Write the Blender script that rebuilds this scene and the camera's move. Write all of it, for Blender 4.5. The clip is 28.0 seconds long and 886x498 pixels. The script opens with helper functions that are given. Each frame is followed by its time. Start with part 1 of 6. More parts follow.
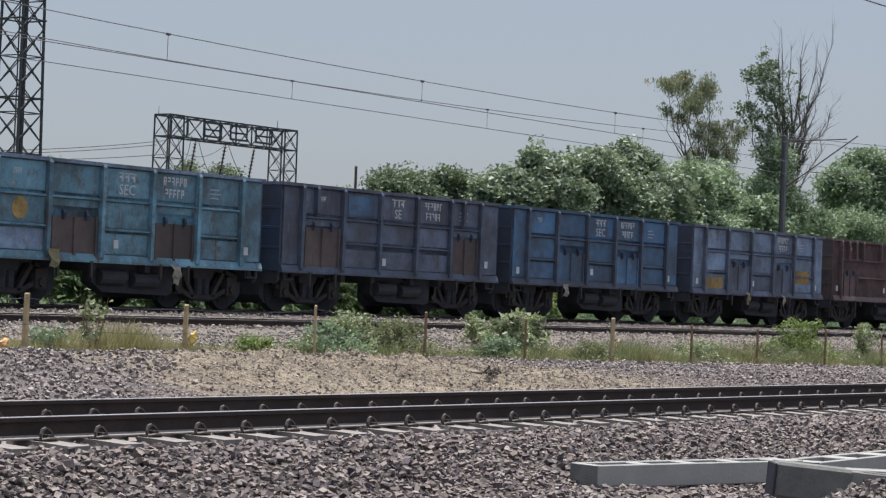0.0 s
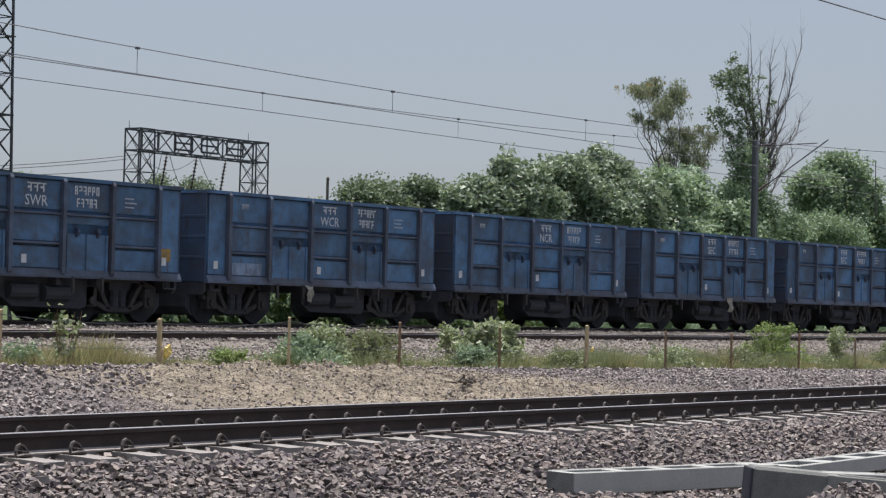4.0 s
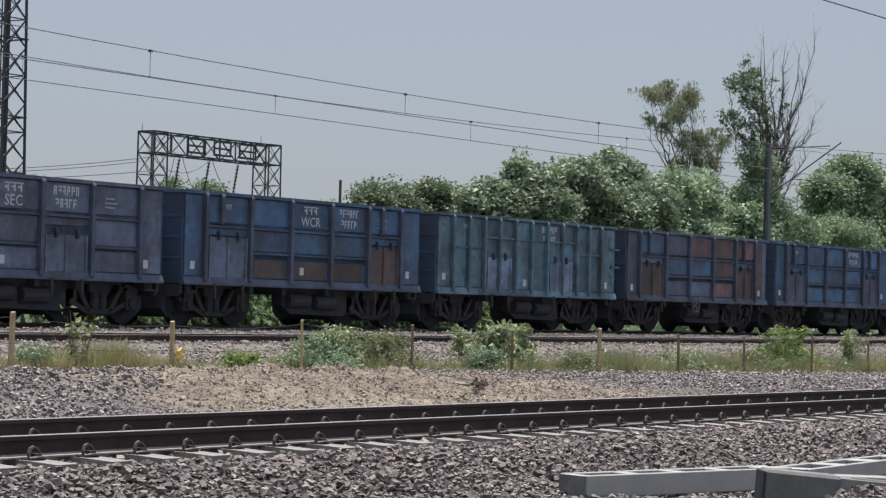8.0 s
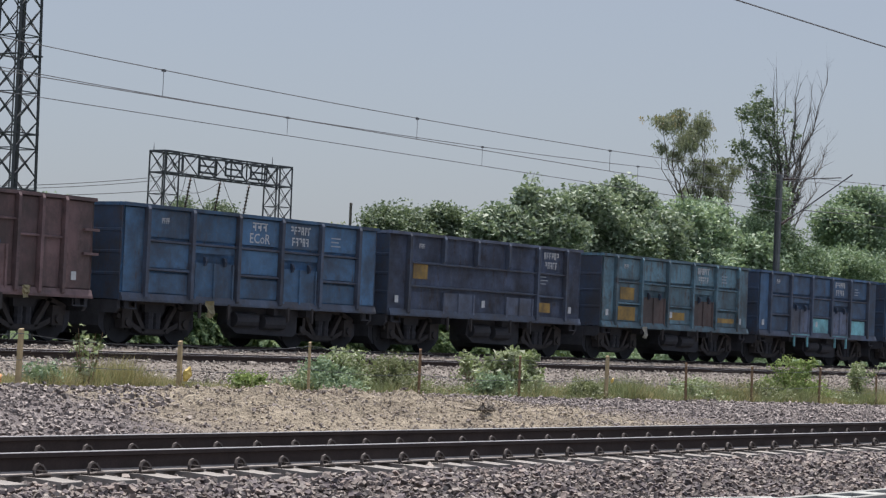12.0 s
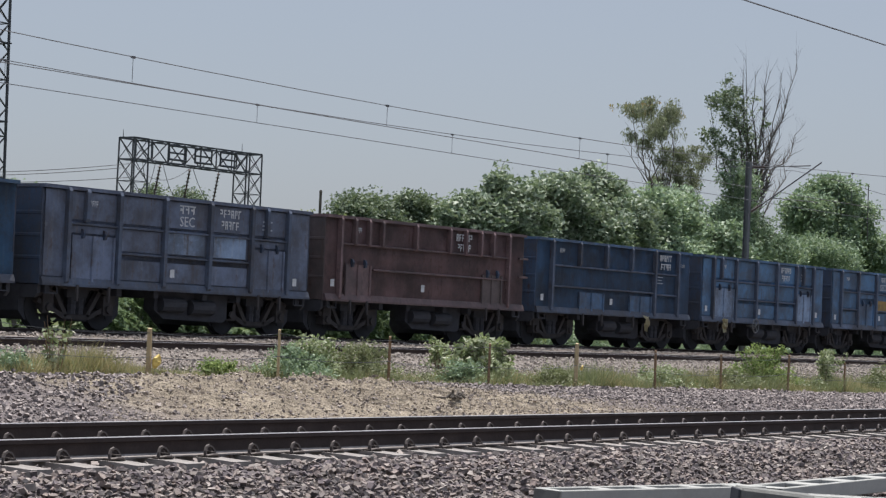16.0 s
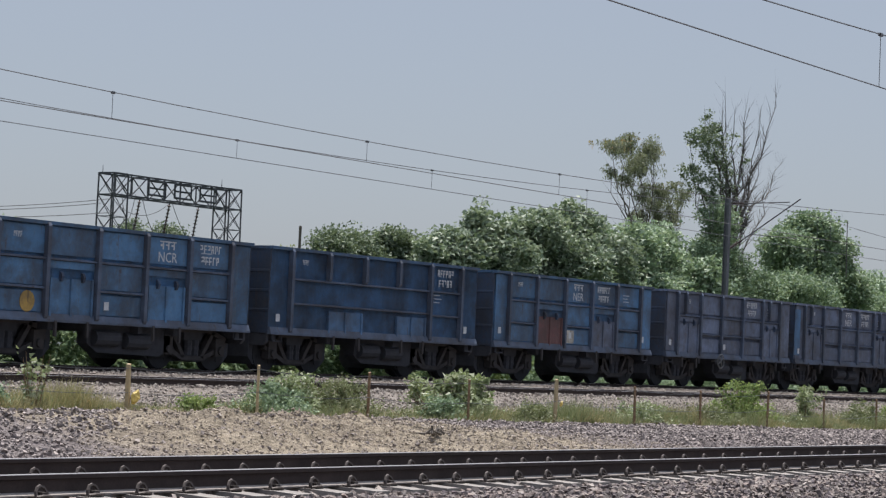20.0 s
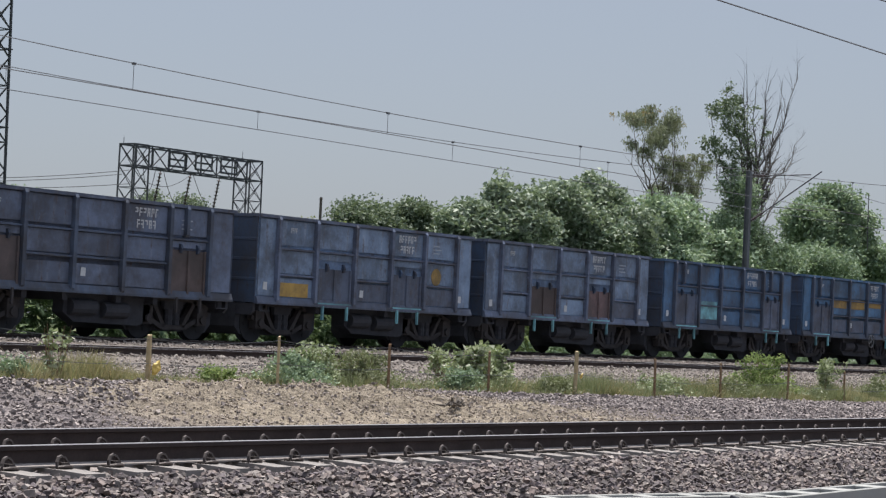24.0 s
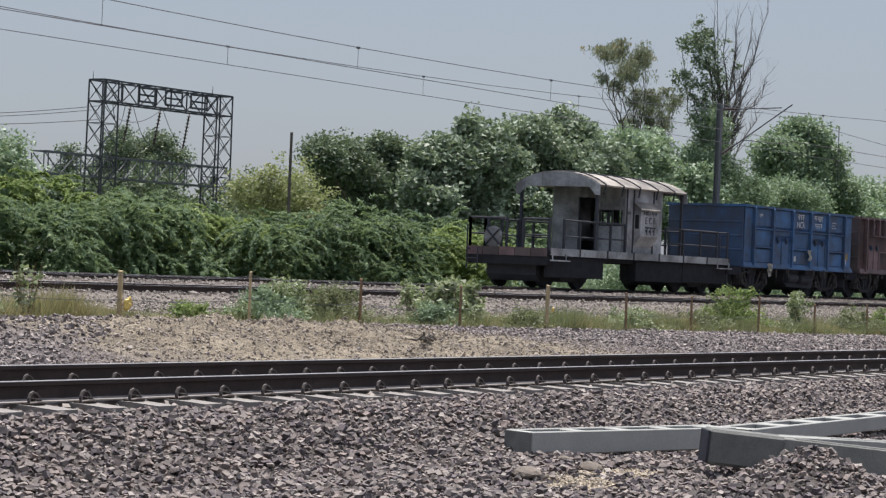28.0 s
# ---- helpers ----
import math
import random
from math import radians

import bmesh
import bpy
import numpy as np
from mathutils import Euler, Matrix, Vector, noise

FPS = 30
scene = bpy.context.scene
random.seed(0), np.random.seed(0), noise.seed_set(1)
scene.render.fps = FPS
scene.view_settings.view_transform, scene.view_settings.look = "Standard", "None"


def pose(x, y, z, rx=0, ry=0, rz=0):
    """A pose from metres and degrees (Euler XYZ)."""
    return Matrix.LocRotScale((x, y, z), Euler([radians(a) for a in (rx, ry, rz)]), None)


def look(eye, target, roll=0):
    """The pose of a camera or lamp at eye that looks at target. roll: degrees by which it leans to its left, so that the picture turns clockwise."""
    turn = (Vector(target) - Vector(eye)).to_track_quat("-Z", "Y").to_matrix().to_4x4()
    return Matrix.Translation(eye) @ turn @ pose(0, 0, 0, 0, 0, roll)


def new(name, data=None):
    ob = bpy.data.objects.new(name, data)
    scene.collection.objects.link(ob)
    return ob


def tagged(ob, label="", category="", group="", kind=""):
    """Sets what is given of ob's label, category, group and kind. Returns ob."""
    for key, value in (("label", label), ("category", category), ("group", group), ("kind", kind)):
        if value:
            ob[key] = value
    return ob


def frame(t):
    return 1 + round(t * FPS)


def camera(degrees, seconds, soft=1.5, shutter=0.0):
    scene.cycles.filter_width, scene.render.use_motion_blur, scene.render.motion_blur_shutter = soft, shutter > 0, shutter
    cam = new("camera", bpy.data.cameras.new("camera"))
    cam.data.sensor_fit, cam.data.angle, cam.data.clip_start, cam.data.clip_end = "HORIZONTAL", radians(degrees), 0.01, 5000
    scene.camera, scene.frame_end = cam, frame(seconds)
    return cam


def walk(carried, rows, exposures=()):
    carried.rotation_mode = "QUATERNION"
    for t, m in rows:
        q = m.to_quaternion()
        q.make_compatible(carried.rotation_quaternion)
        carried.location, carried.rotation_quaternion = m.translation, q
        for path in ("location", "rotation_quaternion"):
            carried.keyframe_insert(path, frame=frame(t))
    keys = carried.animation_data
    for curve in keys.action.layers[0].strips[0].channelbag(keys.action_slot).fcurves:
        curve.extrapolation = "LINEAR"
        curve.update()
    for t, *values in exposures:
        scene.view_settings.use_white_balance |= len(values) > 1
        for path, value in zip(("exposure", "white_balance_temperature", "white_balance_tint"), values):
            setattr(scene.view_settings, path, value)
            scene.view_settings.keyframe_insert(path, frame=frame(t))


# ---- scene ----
# camera: a hand-held telephoto beside the near track; x runs along the tracks, y away from the camera
EYE = (0.0, 0.0, 1.03)
PATH = [(0.0, 55.575, 1.227, 2.267), (0.5, 56.544, 1.384, 1.930), (0.6, 56.994, 1.050, 1.860), (0.7, 57.404, 0.600, 1.780),
        (0.8, 57.714, 0.360, 1.660), (0.9, 58.034, 0.220, 1.560), (1.0, 58.080, 0.264, 1.505), (1.5, 58.198, 0.700, 1.294),
        (2.0, 58.235, 0.970, 1.031), (2.5, 57.935, 1.203, 1.006), (3.0, 57.241, 1.245, 1.099), (3.5, 56.402, 1.305, 1.303),
        (4.0, 56.243, 1.489, 1.376), (4.5, 56.196, 1.641, 1.375), (6.5, 56.409, 1.661, 1.179), (7.0, 56.322, 1.619, 1.260),
        (7.5, 56.126, 1.559, 1.240), (8.0, 55.928, 1.549, 1.409), (8.5, 55.785, 1.537, 1.605), (9.0, 55.712, 1.539, 1.841),
        (9.5, 55.526, 1.627, 2.021), (10.0, 55.481, 1.791, 2.069), (10.5, 55.504, 1.961, 2.192), (11.0, 55.564, 2.053, 2.404),
        (11.5, 55.597, 2.162, 2.561), (12.0, 55.672, 2.154, 2.473), (12.5, 55.788, 2.053, 2.324), (14.5, 56.149, 1.768, 2.175),
        (15.0, 56.311, 1.768, 2.139), (15.5, 56.411, 1.771, 2.293), (16.0, 56.435, 1.874, 2.500), (16.5, 56.532, 1.975, 2.392),
        (17.0, 56.662, 2.167, 2.230), (17.5, 56.748, 2.335, 2.362), (18.0, 56.795, 2.450, 2.490), (18.5, 56.784, 2.518, 2.666),
        (19.0, 56.815, 2.640, 2.671), (19.5, 56.889, 2.740, 2.609), (20.0, 56.903, 2.786, 2.564), (20.5, 56.913, 2.768, 2.668),
        (21.0, 56.857, 2.388, 2.836), (21.1, 56.887, 1.938, 2.836), (21.2, 56.887, 1.258, 2.856), (21.3, 56.887, 0.638, 2.886),
        (21.4, 56.867, 0.138, 2.896), (21.5, 56.902, -0.155, 2.917), (22.0, 56.783, 0.446, 2.912), (22.1, 56.753, 0.926, 2.912),
        (22.2, 56.723, 1.566, 2.912), (22.3, 56.693, 1.866, 2.892), (22.5, 56.635, 2.046, 2.852), (24.5, 56.362, 2.026, 2.658),
        (25.0, 56.360, 1.992, 2.589), (25.5, 56.375, 2.013, 2.575), (26.0, 56.331, 2.030, 2.604), (26.5, 56.377, 2.011, 2.601),
        (26.7, 56.448, 1.900, 2.540), (26.9, 56.545, 1.575, 2.470), (27.0, 56.570, 1.333, 2.441), (27.2, 56.670, 1.167, 2.430),
        (27.4, 56.753, 0.960, 2.420), (27.5, 56.799, 0.806, 2.418), (27.7, 56.949, 0.645, 2.430), (28.0, 57.214, 0.469, 2.451)]


def cam_pose(yaw, pitch, roll):
    return pose(*EYE, 90 + pitch, 0, -yaw) @ pose(0, 0, 0, 0, 0, roll)


cam = camera(21.77, 28.0, soft=1.3)
walk(cam, [(t, cam_pose(a, b, c)) for t, a, b, c in PATH], exposures=[(t, 0.5 + e, 6450, 12) for t, e in ((0.0, 0.0), (1.0, 0.0), (4.0, 0.0), (20.8, 0.0), (21.3, 0.12), (21.8, 0.30), (22.1, 0.26), (22.5, 0.05), (24.5, 0.0), (28.0, 0.0))])

# ---------------------------------------------------------------- light
SUN_EL, SUN_AZ = 75.0, 60.0   # azimuth from +y towards +x
world = bpy.data.worlds.new("world")
scene.world = world
world.use_nodes = True
wn = world.node_tree
wn.nodes.clear()
sky = wn.nodes.new("ShaderNodeTexSky")
sky.sky_type = 'NISHITA'
sky.sun_disc = False
sky.sun_elevation, sky.sun_rotation = radians(SUN_EL), radians(SUN_AZ)
sky.altitude, sky.air_density, sky.dust_density, sky.ozone_density = 100, 1.0, 2.2, 2.0
wbg = wn.nodes.new("ShaderNodeBackground")
wbg.inputs["Strength"].default_value = 0.115
wout = wn.nodes.new("ShaderNodeOutputWorld")
haze = wn.nodes.new("ShaderNodeMix")   # a hazy midday: thin grey-blue veil over the whole sky
haze.data_type = 'RGBA'
haze.inputs[0].default_value = 0.76
haze.inputs[7].default_value = (2.16, 2.385, 2.74, 1)
wn.links.new(sky.outputs[0], haze.inputs[6])
wtc = wn.nodes.new("ShaderNodeTexCoord")   # the veil is brighter overhead, where the sun stands
wsep = wn.nodes.new("ShaderNodeSeparateXYZ")
wn.links.new(wtc.outputs["Generated"], wsep.inputs[0])
wmap = wn.nodes.new("ShaderNodeMapRange")
wmap.inputs["From Min"].default_value, wmap.inputs["From Max"].default_value = 0.20, 1.0
wmap.inputs["To Min"].default_value, wmap.inputs["To Max"].default_value = 1.0, 2.25
wn.links.new(wsep.outputs[2], wmap.inputs["Value"])
wmul = wn.nodes.new("ShaderNodeVectorMath")
wmul.operation = 'SCALE'
wn.links.new(haze.outputs[2], wmul.inputs[0])
wn.links.new(wmap.outputs[0], wmul.inputs["Scale"])
wn.links.new(wmul.outputs[0], wbg.inputs[0])
wn.links.new(wbg.outputs[0], wout.inputs[0])
sun_data = bpy.data.lights.new("sun", 'SUN')
sun_data.energy, sun_data.angle, sun_data.color = 4.6, radians(0.6), (1.0, 0.96, 0.90)
sun = new("sun", sun_data)
sx, sy = math.sin(radians(SUN_AZ)), math.cos(radians(SUN_AZ))
ce, se = math.cos(radians(SUN_EL)), math.sin(radians(SUN_EL))
sun.matrix_basis = look((60 + 60 * sx * ce, 60 + 60 * sy * ce, 60 * se), (60, 60, 0))

# ---------------------------------------------------------------- materials
MATS = {}


def nodes_of(name):
    m = bpy.data.materials.new(name)
    m.use_nodes = True
    nt = m.node_tree
    b = nt.nodes["Principled BSDF"]
    MATS[name] = m
    return m, nt, b


def N(nt, kind, **kw):
    n = nt.nodes.new(kind)
    for k, v in kw.items():
        if k in n.inputs:
            n.inputs[k].default_value = v
    return n


def coords(nt, scale=(1, 1, 1)):
    tc = nt.nodes.new("ShaderNodeTexCoord")
    mp = nt.nodes.new("ShaderNodeMapping")
    mp.inputs["Scale"].default_value = scale
    nt.links.new(tc.outputs["Object"], mp.inputs["Vector"])
    return mp.outputs[0]


def noise_tex(nt, vec, scale, detail=5.0, rough=0.6):
    n = N(nt, "ShaderNodeTexNoise", Scale=scale, Detail=detail, Roughness=rough)
    nt.links.new(vec, n.inputs["Vector"])
    return n.outputs["Fac"]


def ramp(nt, fac, stops):
    r = nt.nodes.new("ShaderNodeValToRGB")
    e = r.color_ramp.elements
    while len(e) < len(stops):
        e.new(0.5)
    for el, (p, c) in zip(e, stops):
        el.position = p
        el.color = (*c, 1) if len(c) == 3 else c
    nt.links.new(fac, r.inputs[0])
    return r.outputs[0]


def mix(nt, fac, a, b, mode='MIX'):
    n = nt.nodes.new("ShaderNodeMix")
    n.data_type, n.blend_type = 'RGBA', mode
    for sock, v in ((n.inputs[0], fac), (n.inputs[6], a), (n.inputs[7], b)):
        if hasattr(v, "node"):
            nt.links.new(v, sock)
        elif isinstance(v, (int, float)):
            sock.default_value = v
        else:
            sock.default_value = (*v, 1)
    return n.outputs[2]


def bump(nt, b, height, strength=0.3, dist=0.02):
    n = N(nt, "ShaderNodeBump", Strength=strength, Distance=dist)
    nt.links.new(height, n.inputs["Height"])
    nt.links.new(n.outputs[0], b.inputs["Normal"])


def gray(v):
    return (v, v, v)


def simple(name, col, rough=0.7, metal=0.0, var=0.25, scale=4.0, bumps=0.2, spec=0.5):
    """A surface of one colour with grain at two scales."""
    m, nt, b = nodes_of(name)
    v = coords(nt)
    big, fine = noise_tex(nt, v, scale), noise_tex(nt, v, scale * 12, 3)
    lo, hi = [c * (1 - var) for c in col], [min(1, c * (1 + var)) for c in col]
    c1 = ramp(nt, big, [(0.3, lo), (0.7, hi)])
    c2 = mix(nt, 0.35, c1, ramp(nt, fine, [(0.3, lo), (0.7, hi)]))
    nt.links.new(c2, b.inputs["Base Color"])
    b.inputs["Roughness"].default_value, b.inputs["Metallic"].default_value = rough, metal
    b.inputs["Specular IOR Level"].default_value = spec
    bump(nt, b, fine, bumps, 0.01)
    return m


def paint(name, base, worn, rust_amt=0.4, worn_amt=0.4, rough=0.55):
    """Old wagon paint: faded patches, run-down streaks, rust blooms and coal dust."""
    m, nt, b = nodes_of(name)
    v = coords(nt)
    info = nt.nodes.new("ShaderNodeObjectInfo")
    off = N(nt, "ShaderNodeVectorMath")
    off.operation = 'MULTIPLY_ADD'
    off.inputs[0].default_value = (13.7, 7.1, 5.3)
    nt.links.new(info.outputs["Random"], off.inputs[1])
    nt.links.new(v, off.inputs[2])
    p = off.outputs[0]
    st = nt.nodes.new("ShaderNodeMapping")
    st.inputs["Scale"].default_value = (7.0, 7.0, 0.55)
    nt.links.new(p, st.inputs["Vector"])
    big = noise_tex(nt, p, 0.9, 6, 0.65)
    streak = noise_tex(nt, st.outputs[0], 1.2, 5, 0.6)
    fine = noise_tex(nt, p, 14, 6, 0.7)
    patch = noise_tex(nt, p, 3.0, 8, 0.75)
    dark = [c * 0.55 for c in base]
    lite = [min(1, c * 1.25 + 0.01) for c in base]
    c = ramp(nt, big, [(0.30, dark), (0.5, base), (0.72, lite)])
    tone = ramp(nt, info.outputs["Random"], [(0.0, gray(0.74)), (0.4, gray(0.96)), (1.0, gray(1.15))])
    c = mix(nt, 1.0, c, tone, 'MULTIPLY')
    w = ramp(nt, streak, [(0.52, gray(0)), (0.74, gray(worn_amt))])
    c = mix(nt, w, c, worn)
    w2 = ramp(nt, patch, [(0.60, gray(0)), (0.66, gray(worn_amt))])
    c = mix(nt, w2, c, worn)
    r = ramp(nt, mix(nt, 0.5, patch, streak), [(0.60 - 0.14 * rust_amt, gray(0)), (0.70 - 0.10 * rust_amt, gray(0.85))])
    rc = ramp(nt, fine, [(0.3, (0.030, 0.014, 0.010)), (0.7, (0.085, 0.035, 0.020))])
    c = mix(nt, r, c, rc)
    dust = ramp(nt, mix(nt, 0.7, fine, big), [(0.42, gray(0.50)), (0.58, gray(0.04))])
    c = mix(nt, dust, c, (0.058, 0.052, 0.050))
    stain = noise_tex(nt, p, 0.42, 4, 0.6)
    c = mix(nt, ramp(nt, mix(nt, 0.35, stain, patch), [(0.47, gray(0.0)), (0.62, gray(0.46))]), c, (0.052, 0.050, 0.056))
    nt.links.new(c, b.inputs["Base Color"])
    nt.links.new(ramp(nt, fine, [(0.2, gray(rough)), (0.8, gray(min(1, rough + 0.3)))]), b.inputs["Roughness"])
    b.inputs["Specular IOR Level"].default_value = 0.35
    bump(nt, b, mix(nt, 0.6, fine, big), 0.25, 0.012)
    return m


PAINT = {
    'blue': paint("blue_paint", (0.063, 0.151, 0.277), (0.174, 0.259, 0.335), 0.30, 0.35),
    'bright': paint("bright_blue_paint", (0.040, 0.118, 0.262), (0.105, 0.180, 0.300), 0.16, 0.35),
    'navy': paint("navy_paint", (0.060, 0.131, 0.242), (0.171, 0.250, 0.358), 0.25, 0.35),
    'pale': paint("pale_blue_paint", (0.128, 0.280, 0.370), (0.37, 0.46, 0.49), 0.62, 0.75),
    'teal': paint("weathered_teal_paint", (0.105, 0.205, 0.265), (0.24, 0.32, 0.345), 0.62, 0.7),
    'steel': paint("steel_blue_paint", (0.177, 0.251, 0.369), (0.385, 0.449, 0.535), 0.35, 0.55),
    'slate': paint("slate_paint", (0.116, 0.148, 0.223), (0.251, 0.287, 0.348), 0.42, 0.45),
    'red': paint("red_oxide_paint", (0.172, 0.074, 0.072), (0.280, 0.180, 0.165), 0.35, 0.4),
    'brown': paint("brown_paint", (0.162, 0.103, 0.106), (0.258, 0.186, 0.181), 0.4, 0.4),
    'umber': paint("rust_brown_door_paint", (0.095, 0.072, 0.070), (0.150, 0.125, 0.120), 0.5, 0.4),
    'grime': paint("grimy_rib_paint", (0.072, 0.1, 0.156), (0.16, 0.185, 0.225), 0.3, 0.4),
    # wagon-end tones, with the shade between wagons mixed into the blue
    'shade_blue': paint("shaded_blue_paint", (0.034, 0.061, 0.112), (0.060, 0.085, 0.130), 0.4, 0.3),
    'dim': paint("shaded_navy_end_paint", (0.030, 0.062, 0.125), (0.055, 0.088, 0.140), 0.25, 0.3),
    'olive': paint("faded_olive_band_paint", (0.150, 0.165, 0.120), (0.19, 0.21, 0.17), 0.3, 0.5),
    'cyan': paint("turquoise_paint", (0.19, 0.47, 0.54), (0.33, 0.55, 0.6), 0.1, 0.3),
    'yellow': paint("ochre_paint", (0.42, 0.27, 0.07), (0.33, 0.25, 0.13), 0.25, 0.4),
    'white': simple("white_stencil", (0.47, 0.49, 0.51), 0.7, 0, 0.22, 5.0, 0.1),
    'cream': paint("cream_door_paint", (0.58, 0.55, 0.48), (0.33, 0.27, 0.2), 0.4, 0.4),
    'faint': simple("faded_small_print", (0.30, 0.34, 0.39), 0.7, 0, 0.3, 5.0, 0.1),
    'van': paint("grey_van_paint", (0.345, 0.350, 0.362), (0.285, 0.288, 0.295), 0.10, 0.5),
    'roof': paint("van_roof_paint", (0.30, 0.27, 0.235), (0.40, 0.365, 0.32), 0.30, 0.5),
}
M_UNDER = simple("oily_underframe_steel", (0.052, 0.054, 0.063), 0.9, 0.0, spec=0.14)
M_BOGIE = simple("cast_bogie_steel", (0.056, 0.052, 0.053), 0.9, 0.0, spec=0.15)
M_WHEEL = simple("wheel_steel", (0.036, 0.037, 0.041), 0.9, 0.0, spec=0.12)
M_COAL = simple("coal_dusted_floor", (0.030, 0.031, 0.035), 0.95, spec=0.04)
M_RAIL = simple("rusty_rail_web", (0.050, 0.038, 0.035), 0.85, 0.0, 0.3, 3.0, spec=0.2)
M_RAILTOP = simple("polished_rail_head", (0.36, 0.34, 0.33), 0.42, 0.9, 0.1, 6.0, 0.05)
M_FOOT = simple("dusty_rail_foot", (0.26, 0.23, 0.21), 0.85, 0.0, 0.3, 6.0)
M_CLIP = simple("rusty_spring_clip", (0.058, 0.046, 0.041), 0.6, 0.3)
M_SLEEPER = simple("concrete_sleeper", (0.205, 0.187, 0.172), 0.9, 0, 0.22, 5.0, 0.4)
M_POLE = simple("cast_concrete_pole", (0.302, 0.302, 0.282), 0.85, 0, 0.12, 3.0, 0.3)
M_POLEMID = simple("dull_concrete_pole", (0.185, 0.184, 0.168), 0.9, 0, 0.25, 4.0, 0.4)
M_POLEDARK = simple("weathered_concrete_butt", (0.140, 0.140, 0.130), 0.9, 0, 0.35, 5.0, 0.5)
M_GALV = simple("galvanised_steel", (0.135, 0.14, 0.146), 0.55, 0.4, 0.2, 2.0)
M_DARKSTEEL = simple("dark_lattice_steel", (0.062, 0.064, 0.072), 0.7, 0.2)
M_WIRE = simple("copper_wire", (0.15, 0.15, 0.155), 0.6, 0.6)
M_INSUL = simple("brown_porcelain", (0.05, 0.03, 0.025), 0.3)
M_POST = simple("weathered_fence_post", (0.20, 0.125, 0.072), 0.9, 0, 0.45, 9.0, 0.5)
M_POSTY = simple("faded_yellow_post", (0.40, 0.31, 0.18), 0.85, 0, 0.3, 9.0, 0.4)
M_BARK = simple("grey_brown_bark", (0.10, 0.085, 0.07), 0.9, 0, 0.4, 6.0, 0.6)
M_DEADWOOD = simple("bleached_dead_wood", (0.085, 0.076, 0.070), 0.9, 0, 0.3, 6.0, 0.5)
M_TANSTONE = simple("tan_sandstone", (0.165, 0.137, 0.112), 0.9, 0, 0.3, 14.0, 0.6)
M_PLASTIC = simple("torn_plastic_sheet", (0.50, 0.48, 0.42), 0.6, 0, 0.3, 8.0)
M_YELLOWBAG = simple("yellow_plastic_bag", (0.62, 0.46, 0.13), 0.5, 0, 0.2, 8.0)
M_PLASTICY = simple("yellow_torn_sheet", (0.40, 0.36, 0.22), 0.6, 0, 0.3, 8.0)
M_ORANGE = simple("orange_plastic", (0.60, 0.31, 0.12), 0.5, 0, 0.2, 8.0)
M_GLASSDARK = simple("dark_window_opening", (0.01, 0.01, 0.012), 0.4)


def leaf_mat(name, a, b_, c_, trans=0.35, gloss=0.58, spec=0.38, patch=0.5):
    m, nt, b = nodes_of(name)
    geo = nt.nodes.new("ShaderNodeNewGeometry")
    v = coords(nt)
    col = ramp(nt, geo.outputs["Random Per Island"], [(0.0, a), (0.5, b_), (1.0, c_)])
    col = mix(nt, ramp(nt, noise_tex(nt, v, patch, 3), [(0.35, gray(0.45)), (0.65, gray(0.0))]), col, a)
    nt.links.new(col, b.inputs["Base Color"])
    b.inputs["Roughness"].default_value = gloss
    b.inputs["Specular IOR Level"].default_value = spec
    tr = nt.nodes.new("ShaderNodeBsdfTranslucent")
    nt.links.new(mix(nt, 0.5, col, (0.20, 0.26, 0.09)), tr.inputs[0])
    ms = nt.nodes.new("ShaderNodeMixShader")
    ms.inputs[0].default_value = trans
    out = nt.nodes["Material Output"]
    nt.links.new(b.outputs[0], ms.inputs[1])
    nt.links.new(tr.outputs[0], ms.inputs[2])
    nt.links.new(ms.outputs[0], out.inputs[0])
    return m


# far leaf tones hold the distance haze; silvery tips also hold sky glints
L_SILVER = leaf_mat("silvery_broad_leaves", (0.100, 0.150, 0.090), (0.255, 0.315, 0.215), (0.47, 0.52, 0.41), 0.26, 0.56)
L_GREEN = leaf_mat("mid_green_leaves", (0.125, 0.195, 0.118), (0.305, 0.405, 0.255), (0.523, 0.606, 0.450), 0.30)
# the dark green tones scaled down: crown shade is put into the colour
L_SHADE = leaf_mat("shaded_olive_leaves", (0.074, 0.107, 0.070), (0.148, 0.193, 0.124), (0.258, 0.306, 0.202), 0.24)
L_LIME = leaf_mat("fresh_yellow_green_leaves", (0.105, 0.165, 0.056), (0.225, 0.295, 0.095), (0.38, 0.44, 0.17), 0.42, 0.62, 0.2, 0.9)
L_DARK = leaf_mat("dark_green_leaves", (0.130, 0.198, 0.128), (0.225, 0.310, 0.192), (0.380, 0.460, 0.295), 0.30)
L_FEATHER = leaf_mat("feathery_acacia_leaves", (0.075, 0.128, 0.082), (0.152, 0.222, 0.120), (0.300, 0.365, 0.195), 0.40, 0.65, 0.15, 1.1)
L_YELLOW = leaf_mat("yellow_green_leaves", (0.198, 0.226, 0.100), (0.319, 0.341, 0.150), (0.440, 0.440, 0.225), 0.42)
L_OLIVE = leaf_mat("olive_eucalyptus_leaves", (0.135, 0.15, 0.105), (0.22, 0.235, 0.17), (0.37, 0.365, 0.27), 0.4)
L_WEED = leaf_mat("weed_leaves", (0.13, 0.175, 0.07), (0.29, 0.335, 0.18), (0.64, 0.65, 0.51), 0.35)
L_SAGE = leaf_mat("grey_green_scrub_leaves", (0.12, 0.135, 0.07), (0.19, 0.205, 0.11), (0.29, 0.295, 0.18), 0.32)
